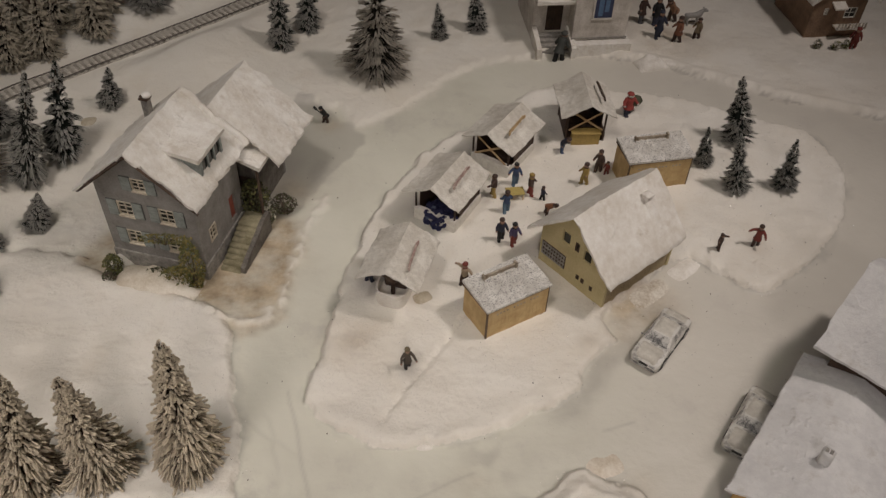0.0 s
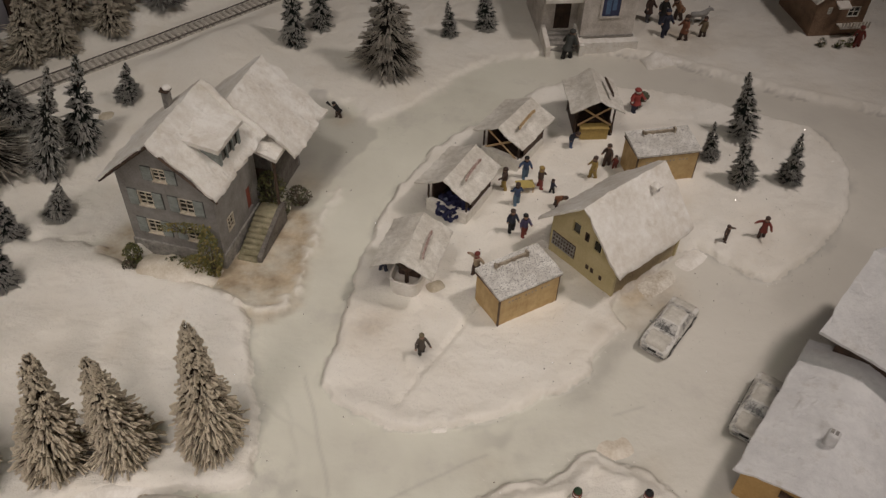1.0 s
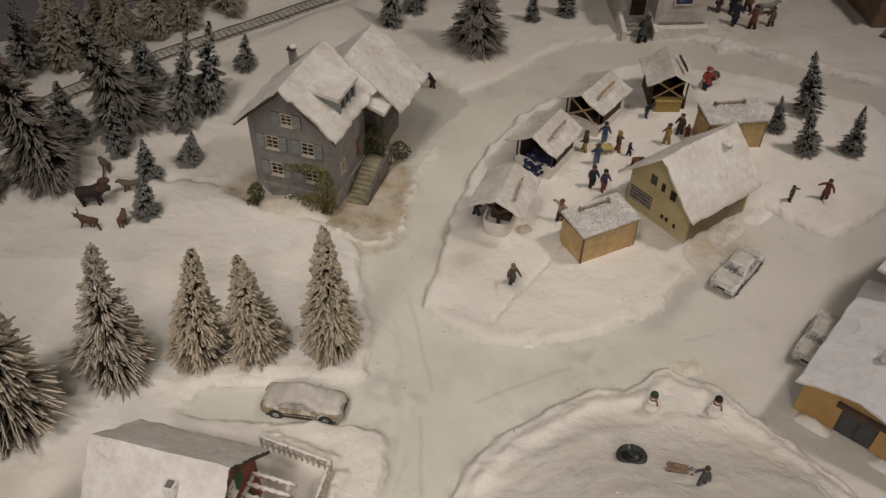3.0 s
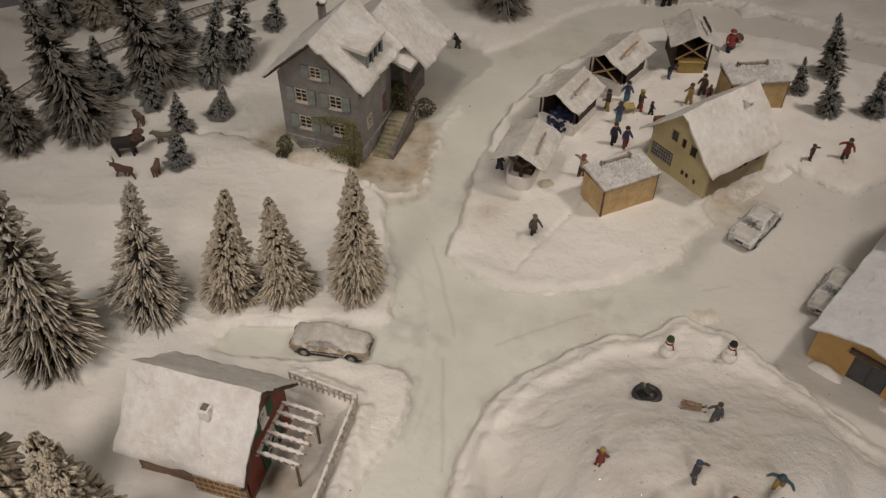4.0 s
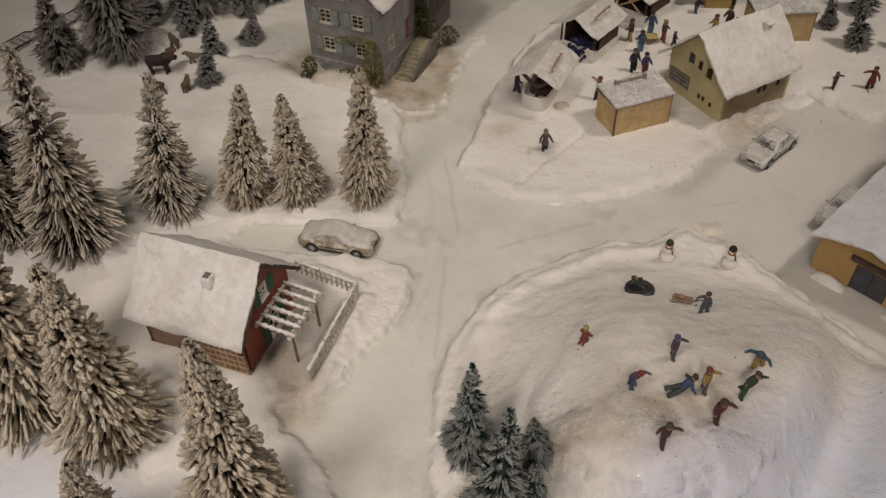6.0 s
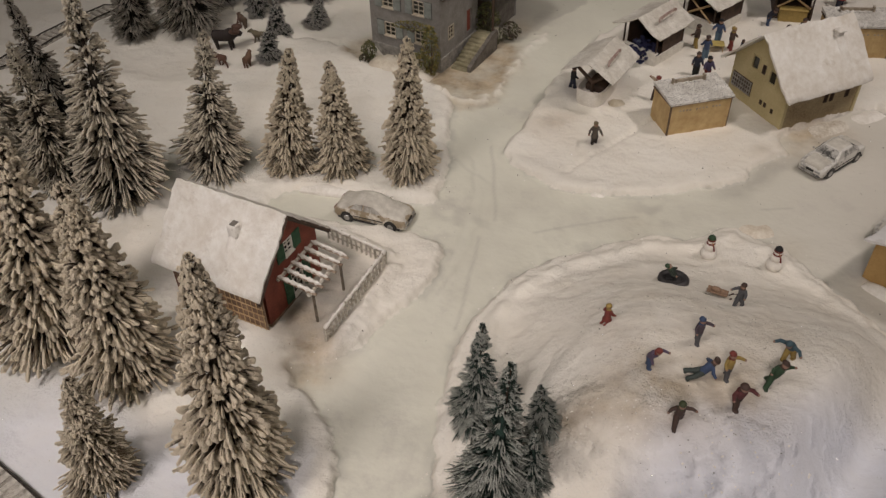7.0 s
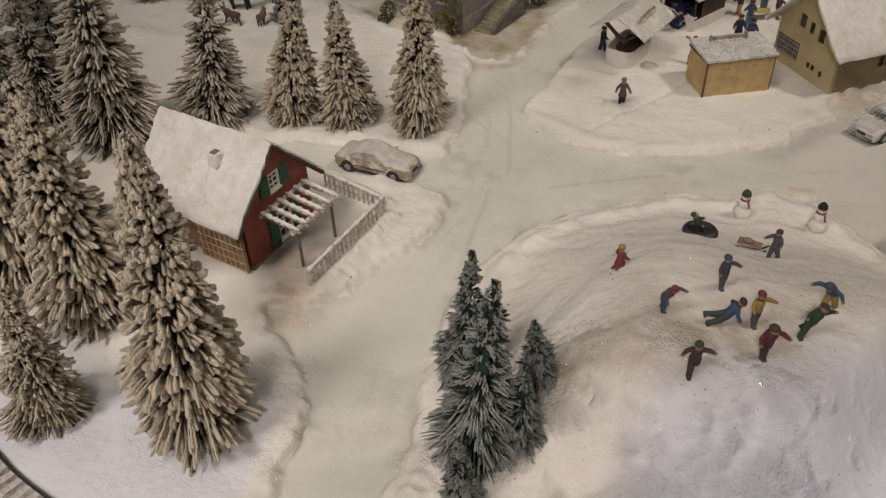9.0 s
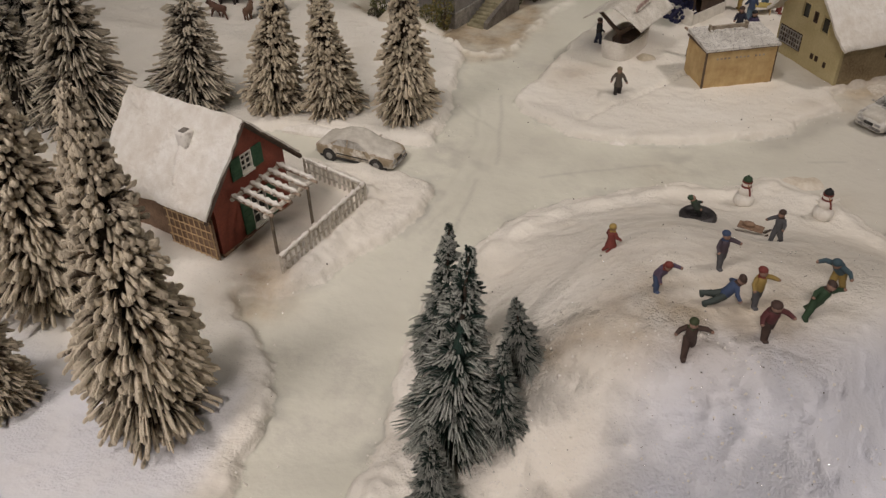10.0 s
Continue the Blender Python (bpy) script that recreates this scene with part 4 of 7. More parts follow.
# ---- houses ----
def grey_house():
    h = thing("village_house", -18.6, 40.2, 0.05, -13, "grey three-storey model farmhouse with annex, blue-grey shutters, ivy and snowy roof", "house")
    holes = [(-0.6, 0.4, 7.0, 8.0), (-2.1, -1.0, 4.6, 5.8), (0.85, 1.95, 4.6, 5.8), (-2.0, -0.9, 2.1, 3.3), (0.95, 2.05, 2.1, 3.3)]
    part("wall", wall_panel(6.8, 7.0, 10.2, 0.25, holes), GREY_WALL, h)
    for a, b, c, d in holes:
        window(h, (a + b) / 2, c, b - a, d - c, CREAM_FRAME, SHUTTER_BLUE, border=SHUTTER_EDGE)
    side = [(-1.9, -1.0, 2.3, 3.5), (1.2, 2.0, 1.6, 3.6)]
    place(part("wall", wall_panel(5.7, 7.0, 7.0, 0.25, side), GREY_WALL, h), 3.4, 3.1, 0, 90)
    window(h, -1.45, 2.3, 0.9, 1.2, CREAM_FRAME, None, ox=3.4, oy=3.1, rz=90)
    place(part("wall", wall_panel(5.7, 7.0, 7.0, 0.25), GREY_WALL, h), -3.15, 3.1, 0, 90)
    place(part("wall", wall_panel(6.8, 7.0, 10.2, 0.25), GREY_WALL, h), 0, 5.95)
    place(part("door", boxes((-0.38, 0.38, 0.05, 0.15, 0, 1.95)), RED_WALL, h, "small red front door"), 3.3, 4.7, 1.6, 90)
    part("foundation", boxes((-3.5, 3.5, -0.12, 6.3, -0.8, 1.2), bevel=0.05), STONE, h, "rough grey stone foundation")
    place(part("roof", snow_roof(4.2, 10.35, 6.75, -0.75, 6.7, 0.28, 3.0, rough=0.15, ragged=1.8, nu=36, nv=30), ROOF_SNOW, h, "snow-covered gable roof", smooth=True))
    for k in (-1, 1):
        part("barge_board", rod(bmesh.new(), (0, -0.72, 10.28), (k * 4.2, -0.72, 6.68), 0.11, sides=4), DARK_WOOD, h)
    # shed dormer on the slope above the road
    d = boxes((0.9, 3.45, 1.75, 1.85, 7.0, 9.0), (0.9, 3.45, 4.6, 4.7, 7.0, 9.0), (3.4, 3.5, 1.75, 4.7, 7.0, 7.4), (3.4, 3.5, 1.75, 4.7, 8.75, 9.0), (3.4, 3.5, 1.75, 2.0, 7.4, 8.75), (3.4, 3.5, 4.45, 4.7, 7.4, 8.75), (3.4, 3.5, 2.72, 2.88, 7.4, 8.75), (3.4, 3.5, 3.57, 3.73, 7.4, 8.75))
    dormer = part("dormer", d, SHUTTER_BLUE, h, "blue-grey dormer with a row of windows")
    for k in range(3):
        part("pane", boxes((3.33, 3.37, 2.0 + 0.86 * k, 2.72 + 0.86 * k, 7.4, 8.75)), GLASS, dormer)
    part("dormer_roof", sheet(lambda u, v: (-0.2 + 3.85 * u + 0.08 * wobble(3 * u, 4 * v, 2, 1.5), 1.35 + 3.7 * v, 9.95 - 0.75 * u + 0.12 * wobble(3 * u, 3 * v, 0, 1.3)), lambda u, v: (-0.2 + 3.85 * u, 1.35 + 3.7 * v, 9.65 - 0.75 * u), 14, 12), ROOF_SNOW, h, smooth=True)
    chim = part("chimney", boxes((-2.2, -1.7, 5.2, 5.7, 7.5, 10.1), bevel=0.04), STONE, h)
    part("cap_stone", boxes((-2.28, -1.62, 5.12, 5.78, 10.1, 10.25), (-2.2, -1.95, 5.2, 5.4, 10.25, 10.42), bevel=0.03), DARK_WOOD, chim)
    part("snow_cap", ball(bmesh.new(), (-1.85, 5.52, 10.36), 0.34, 1, 1, 0.55), ROOF_SNOW, chim, smooth=True)
    # annex behind, standing out toward the road
    # front and road-side walls are darkened with the shade of the overhang
    place(part("wall", wall_panel(5.8, 5.6, 8.8, 0.25, [(0.6, 2.6, 0.0, 3.2)], 0.35), DARK_AND_SHADED_STONE, h), 1.15, 7.3)
    place(part("wall", wall_panel(4.6, 5.6, 5.6, 0.25), DARK_AND_SHADED_STONE, h), 4.0, 9.8, 0, 90)
    place(part("wall", wall_panel(4.6, 5.6, 5.6, 0.25), GREY_WALL, h), -1.75, 9.8, 0, 90)
    place(part("wall", wall_panel(5.8, 5.6, 8.8, 0.25, (), 0.35), GREY_WALL, h), 1.15, 12.0)
    place(part("gate", boxes((-0.95, 0.95, 0.1, 0.2, 0, 3.1)), DARK_WOOD, h), 2.75, 7.3)
    place(part("annex_roof", snow_roof(4.7, 9.25, 5.3, 6.7, 12.6, 0.28, 8.0, rough=0.12, ragged=1.6, nu=36, nv=30), ROOF_SNOW, h, "snow-covered annex roof", smooth=True), 1.8)
    part("porch_roof", sheet(lambda u, v: (3.6 + 1.9 * u, 5.4 + 2.0 * v, 6.6 - 0.7 * u + 0.08 * wobble(2 * u, 2 * v, 0, 2)), lambda u, v: (3.6 + 1.9 * u, 5.4 + 2.0 * v, 6.3 - 0.7 * u), 8, 8), ROOF_SNOW, h, smooth=True)
    valley = tube(bmesh.new(), [(0.1 + 0.52 * k, 6.62 + 0.08 * math.sin(2.1 * k), 10.42 - 0.445 * k + 0.05 * math.sin(1.3 * k)) for k in range(9)], lambda k: 0.30 + 0.05 * math.sin(1.9 * k), 8)
    part("valley_snow", valley, ROOF_SNOW, h, "snow filling the valley between the two roofs", smooth=True)
    part("porch_post", rod(bmesh.new(), (5.2, 5.6, 0), (5.2, 5.6, 5.8), 0.12), DARK_WOOD, h)
    moss = patchy("mossy_stone", (0.17, 0.15, 0.085), (0.34, 0.305, 0.20), 90, 0.38, 0.62, 0.85)
    for k in range(9):
        y1 = 1.0 + 0.42 * (k + 1) if k < 8 else 5.8
        part("stair_step", boxes((3.72, 5.25, 1.0 + 0.42 * k, y1, -0.4, 0.15 + 0.16 * k), bevel=0.07), moss, h, smooth=True)
    part("stair_wall", sheet(lambda u, v: (5.25 + 0.32 * u, 1.1 + 4.7 * v, 0.45 + 1.25 * min(1, 1.2 * v) + 0.06 * wobble(u, 5 * v, 0, 1.5)), lambda u, v: (5.25 + 0.32 * u, 1.1 + 4.7 * v, -0.4), 2, 12), DARK_AND_SHADED_STONE, h, "low dark stone wall beside the stairs")


def leaf_clump(name, x, y, z, sx, sy, sz, count, mats, label, seed, leaf=0.16):
    """A shrub of small turned leaves on a few twigs."""
    rnd = random.Random(seed)
    bm = bmesh.new()
    for _ in range(7):
        rod(bm, (0, 0, -0.2), (rnd.uniform(-0.6, 0.6) * sx, rnd.uniform(-0.6, 0.6) * sy, rnd.uniform(0.4, 0.9) * sz), 0.05, 0.02, 4, 0)
    for _ in range(count):
        a, k = rnd.uniform(0, math.tau), rnd.uniform(0.35, 1.0) ** 0.5
        zz = rnd.uniform(0.0, 1.0)
        w = math.sin(math.pi * (0.12 + 0.8 * zz)) * k
        c = Vector((sx * w * math.cos(a), sy * w * math.sin(a), sz * zz))
        q = Euler((rnd.uniform(-1, 1), rnd.uniform(-1, 1), rnd.uniform(0, 6))).to_matrix()
        s = leaf * rnd.uniform(0.6, 1.4)
        vs = [bm.verts.new(c + q @ Vector(p)) for p in ((-s, 0, 0), (0, -0.5 * s, 0.15 * s), (s, 0, 0), (0, 0.5 * s, 0.15 * s))]
        bm.faces.new(vs).material_index = 1 + (rnd.random() < 0.4)
    ob = part(name, bm, [BARK, *mats])
    ob.matrix_basis = pose(x * CM, y * CM, z * CM)
    return tagged(ob, label, "shrub")


def grey_house_plants():
    snowleaf = stained("snowy_leaf", (0.30, 0.29, 0.20), (0.62, 0.58, 0.48), 300)
    dark = stained("dark_leaf", (0.03, 0.032, 0.015), (0.11, 0.11, 0.05), 300)
    leaf_clump("ivy", -15.8, 38.35, 0.3, 0.85, 0.5, 4.3, 900, [IVY, IVY_GOLD], "climbing ivy with yellow leaves at the corner of a grey house", 1, 0.11)
    leaf_clump("ivy", -16.9, 38.5, 0.1, 1.5, 0.55, 1.9, 800, [IVY, IVY_GOLD], "thick low ivy along a grey house wall", 7, 0.11)
    leaf_clump("ivy", -18.3, 38.95, 0.3, 1.3, 0.4, 1.1, 320, [dark, snowleaf], "low snowy ivy along a grey house wall", 2, 0.11)
    leaf_clump("ivy", -17.5, 39.05, 3.7, 1.9, 0.35, 0.75, 380, [IVY, IVY_GOLD], "strand of ivy trained along a grey house wall", 3, 0.10)
    leaf_clump("bush", -21.6, 39.4, 0.3, 0.75, 0.6, 1.7, 360, [IVY, dark], "small dark green bush beside a grey house", 4, 0.12)
    leaf_clump("bush", -21.8, 38.7, 0.3, 0.5, 0.4, 0.8, 140, [dark, BARK], "low dark shrub beside a grey house", 9, 0.12)
    leaf_clump("bush", -13.2, 45.8, 0.6, 1.25, 1.1, 2.9, 900, [dark, IVY], "dark green bush beside house stairs", 5, 0.13)
    leaf_clump("bush", -12.1, 45.0, 0.3, 0.6, 0.6, 1.5, 260, [dark, snowleaf], "green bush with a little snow at the edge of a yard", 6, 0.11)
    leaf_clump("bush", -11.2, 46.4, 0.2, 1.0, 0.9, 1.5, 420, [dark, BARK], "brown withered bush at the edge of a yard", 8, 0.12)


def yellow_house():
    h = thing("village_house", 9.4, 39.9, 0.2, -49, "pale yellow model house with steep snow-covered roof", "house")
    holes = [(-1.2, -0.4, 3.3, 4.4), (0.0, 0.35, 3.4, 4.1), (0.75, 1.55, 3.0, 4.1), (0.5, 0.75, 1.1, 1.45), (0.95, 1.2, 1.1, 1.45), (1.75, 1.97, 1.0, 1.35)]
    part("wall", wall_panel(6.0, 3.6, 6.4, 0.25, holes), YELLOW_WALL, h)
    for a, b, c, d in holes:
        window(h, (a + b) / 2, c, b - a, d - c, YELLOW_WALL if b - a > 0.5 else DARK_WOOD, None, bars=(0, 0))
    lattice = bmesh.new()
    for k in range(9):
        box(lattice, -2.75 + 0.25 * k, -2.69 + 0.25 * k, -0.10, -0.03, 1.1, 2.2)
    for k in range(4):
        box(lattice, -2.75, -0.62, -0.11, -0.04, 1.12 + 0.33 * k, 1.18 + 0.33 * k)
    part("lattice", lattice, STONE, h, "grey lattice over a dark panel on the gable wall")
    part("lattice_panel", boxes((-2.8, -0.6, -0.03, -0.004, 1.05, 2.25)), DARK_WOOD, h)
    side = [(0.2, 0.55, 1.5, 2.2), (0.75, 1.1, 1.5, 2.2), (2.2, 2.55, 1.5, 2.2)]
    # shade under the eave is put into this wall's darker plaster
    place(part("wall", wall_panel(6.6, 3.6, 3.6, 0.25, side), SHADED_YELLOW, h, "tan side wall, darkened with the shade under the eave"), 2.9, 3.5, 0, 90)
    for a, b, c, d in side:
        window(h, (a + b) / 2, c, b - a, d - c, DARK_WOOD, None, ox=2.9, oy=3.5, rz=90, bars=(0, 0))
    place(part("wall", wall_panel(6.6, 3.6, 3.6, 0.25), YELLOW_WALL, h), -2.75, 3.5, 0, 90)
    place(part("wall", wall_panel(6.0, 3.6, 6.4, 0.25), YELLOW_WALL, h), 0, 6.8)
    part("roof", snow_roof(3.75, 6.5, 2.9, -0.75, 7.3, 0.26, 1.5, rough=0.14, ragged=0.8), ROOF_SNOW, h, "thick snow on the steep roof", smooth=True)
    chim = part("chimney", boxes((0.86, 1.34, 5.0, 5.5, 4.4, 6.2), bevel=0.06), CHIMNEY_SNOW, h, "brown chimney crusted with snow", smooth=True)
    part("snow_cap", sheet(lambda u, v: (0.78 + 0.66 * u, 4.93 + 0.66 * v, 6.2 + 0.16 * math.sin(math.pi * u) * math.sin(math.pi * v) + 0.03 * wobble(3 * u, 3 * v, 0, 2)), lambda u, v: (0.78 + 0.66 * u, 4.93 + 0.66 * v, 6.12), 8, 8), ROOF_SNOW, chim, smooth=True)
    drift = sheet(lambda u, v: (1.2 + 1.2 * u, 4.85 + 0.8 * v + 0.1 * u, 5.62 - 1.15 * u + (0.30 * (1 - u) + 0.04) * math.sin(math.pi * v)), lambda u, v: (1.2 + 1.2 * u, 4.85 + 0.8 * v, 5.2 - 1.15 * u), 12, 8)
    part("snow_drift", drift, ROOF_SNOW, chim, smooth=True)


def red_house():
    h = thing("cottage", -15.2, 11.65, 0.2, 81, "red model cottage with green shutters, lattice and snow-covered roof", "house")
    holes = [(-0.4, 0.4, 3.75, 4.75), (-0.25, 0.85, 0.5, 2.3)]
    part("wall", wall_panel(5.2, 3.7, 6.3, 0.25, holes), RED_WALL, h)
    window(h, 0, 3.75, 0.8, 1.0, WHITE_PAINT, SHUTTER_GREEN)
    window(h, 0.3, 0.5, 1.1, 1.8, WHITE_PAINT, SHUTTER_GREEN)
    part("plinth", boxes((-2.62, 2.62, -0.08, 6.8, -0.4, 0.3)), BROWN_WALL, h)
    place(part("wall", wall_panel(6.5, 3.7, 3.7, 0.25), RED_WALL, h), 2.6, 3.5, 0, 90)
    place(part("wall", wall_panel(6.5, 3.7, 3.7, 0.25), BROWN_WALL, h), -2.6, 3.5, 0, -90)
    place(part("wall", wall_panel(5.2, 3.7, 6.3, 0.25), RED_WALL, h), 0, 6.5)
    part("roof", snow_roof(3.45, 6.45, 2.95, -0.35, 7.2, 0.26, 6.0, rough=0.13, ragged=0.8), ROOF_SNOW, h, "thick snow on the cottage roof", smooth=True)
    chim = part("chimney", boxes((-1.62, -0.86, 2.05, 2.72, 4.2, 5.95), bevel=0.12), CHIMNEY_SNOW, h, "snow-crusted chimney", smooth=True)
    part("flue", boxes((-1.46, -1.02, 2.2, 2.57, 5.9, 5.99), bevel=0.03), DARK_AND_SHADED_STONE, chim)
    drift = sheet(lambda u, v: (-1.05 - 1.75 * u + 0.05 * wobble(4 * u, 3 * v, 1, 1.4), 2.0 + 0.8 * v + 0.14 * u * math.sin(5 * u) - 0.2 * u * v, 5.55 - 1.75 * u + (0.34 * (1 - u) + 0.05) * math.sin(math.pi * v) ** 0.8), lambda u, v: (-1.05 - 1.75 * u, 2.0 + 0.8 * v, 5.05 - 1.75 * u), 14, 10)
    part("snow_drift", drift, ROOF_SNOW, chim, "streak of slid snow below the chimney", smooth=True)
    # lattice leaning under the long eave
    la = bmesh.new()
    for k in range(9):
        rod(la, (-2.95, 0.1 + 0.36 * k, 0.1), (-2.95, 0.1 + 0.36 * k, 2.5), 0.035, sides=4)
    for k in range(5):
        rod(la, (-2.98, 0.0, 0.3 + 0.5 * k), (-2.98, 3.1, 0.3 + 0.5 * k), 0.04, sides=4)
    part("lattice_panel", boxes((-2.9, -2.86, -0.05, 3.2, 0.05, 2.55)), BROWN_WALL, h)
    part("lattice", la, PALE_WOOD, h, "wooden plant lattice on the cottage wall")
    # barge boards along the gable
    for s in (-1, 1):
        part("barge_board", rod(bmesh.new(), (0, -0.3, 6.4), (s * 3.5, -0.3, 2.75), 0.13, sides=4), DARK_WOOD, h)


def pergola():
    p = thing("pergola", -15.1, 11.55, 0.1, 81, "wooden pergola with snow-laden rafters on a cottage terrace", "pergola")
    for x in (-1.1, 1.7):
        part("post", rod(bmesh.new(), (x, -2.1, -0.2), (x, -2.1, 2.75), 0.09, 0.08), POST_WOOD, p)
    part("beam", rod(bmesh.new(), (-1.5, -2.1, 2.8), (2.1, -2.1, 2.8), 0.13), SNOWY_WOOD, p)
    part("beam", rod(bmesh.new(), (-1.5, -0.1, 3.1), (2.1, -0.1, 3.1), 0.11), SNOWY_WOOD, p)
    for k in range(6):
        x = -1.35 + 0.66 * k
        bm = rod(bmesh.new(), (x, 0.0, 3.18), (x, -2.55, 2.91), 0.11, 0.11, 4)
        rafter = part("rafter", bm, RAFTER_WOOD, p)
        sn = tube(bmesh.new(), [(x + 0.02 * math.sin(9 * i + x), -0.05 - 0.16 * i, 3.32 - 0.017 * i) for i in range(16)], lambda i: (0.115 + 0.05 * math.sin(2.3 * i + 5 * x)) * min(1, 0.3 + 0.5 * i, 0.3 + 0.5 * (15 - i)))
        part("snow", sn, PACKED_SNOW, rafter, smooth=True)


def fence(points, label):
    (x0, y0) = points[0]
    f = thing("picket_fence", x0, y0, 0, 0, label, "fence")
    for (ax, ay), (bx, by) in zip(points, points[1:]):
        n = max(2, int(math.hypot(bx - ax, by - ay) / 0.36))
        za, zb = gz(ax, ay), gz(bx, by)
        for k in range(n + 1):
            t = k / n
            x, y = ax + (bx - ax) * t - x0, ay + (by - ay) * t - y0
            z = za + (zb - za) * t
            lean = 0.06 * math.sin(17 * t + ax)
            part("picket", rod(bmesh.new(), (x, y, z - 0.2), (x + lean, y, z + 1.05 + 0.08 * math.sin(31 * t)), 0.085, 0.075, 4), GREY_PICKET, f)
        for hgt in (0.35, 0.8):
            part("rail", rod(bmesh.new(), (ax - x0, ay - y0, za + hgt), (bx - x0, by - y0, zb + hgt), 0.06, sides=4), GREY_PICKET, f)
        sn = tube(bmesh.new(), [(ax + (bx - ax) * k / (2 * n) - x0, ay + (by - ay) * k / (2 * n) - y0, za + (zb - za) * k / (2 * n) + 1.02) for k in range(2 * n + 1)], lambda k: 0.10 + 0.07 * math.sin(2.1 * k) * math.sin(0.7 * k + ax), 7)
        part("snow", sn, PACKED_SNOW, f, smooth=True)


def road_barn():
    h = thing("barn", 16.9, 23.0, 0.1, -36, "ochre model barn with dark double garage door and snow-covered roof", "barn")
    place(part("wall", wall_panel(6.9, 2.6, 3.75, 0.25, [(-0.95, 1.25, 0.0, 2.0)], -0.35), OCHRE_WALL, h), 2.95)
    for k in (0, 1):
        place(part("garage_door", boxes((0.01, 1.09, 0.1, 0.2, 0, 1.98), (0.08, 1.02, 0.07, 0.1, 0.08, 1.9)), SLATE, h), 2.0 + 1.1 * k)
    part("lintel", boxes((1.6, 4.9, -0.30, -0.004, 2.3, 2.62), bevel=0.03), DARK_WOOD, h, "dark timber beam over the garage door")
    # near-black colour stands in for the shadowed wall below the eave
    place(part("wall", wall_panel(10.0, 2.6, 2.6, 0.25), DARK_WOOD, h, "barn side wall, darkened with the shade under the eave"), -0.5, 5.25, 0, -90)
    place(part("wall", wall_panel(7.2, 2.6, 2.6, 0.25), OCHRE_WALL, h), 6.4, 3.85, 0, 90)
    place(part("wall", wall_panel(6.4, 2.6, 3.75, 0.25, (), -0.6), OCHRE_WALL, h), 3.2, 7.3)
    place(part("roof", snow_roof(3.5, 3.95, 3.0, -0.75, 10.6, 0.20, 2.2, rough=0.05, half2=4.6, eave2=2.5, ragged=0.4, teeth=0.09, nv=104), BARN_SNOW, h, "snow on the shallow barn roof", smooth=True), 2.6)
    chim = part("chimney", boxes((2.2, 2.85, 2.95, 3.6, 3.8, 5.0), bevel=0.13), BARN_SNOW, h, smooth=True)
    for k in (0, 1):
        part("flue", boxes((2.31 + 0.24 * k, 2.48 + 0.24 * k, 3.12, 3.42, 4.97, 5.02)), STONE, chim)


def tall_barn():
    h = thing("farmhouse", 21.9, 30.8, 0.1, -41, "tall model farmhouse with a broad snow-covered roof", "house")
    # dark timber, near-black to paint the shaded gap below the roof too
    place(part("wall", wall_panel(8.0, 5.0, 5.0, 0.25), DARK_WOOD, h), 5.0, 1.0)
    place(part("wall", wall_panel(8.0, 5.0, 5.0, 0.25), DARK_WOOD, h), 5.0, 8.9)
    for x in (1.0, 8.75):
        place(part("wall", wall_panel(7.6, 5.0, 7.8, 0.25), DARK_WOOD, h), x, 5.05, 0, -90)
    place(part("roof", snow_roof(5.0, 8.3, 5.2, 0.0, 10.0, 0.22, 9.2, rough=0.08, ragged=0.7), BARN_SNOW, h, "snow on the farmhouse roof", smooth=True), 0.0, 5.0, 0, -90)
    part("chimney", boxes((3.4, 4.1, 2.2, 2.9, 6.2, 8.0), bevel=0.06), STONE, h)


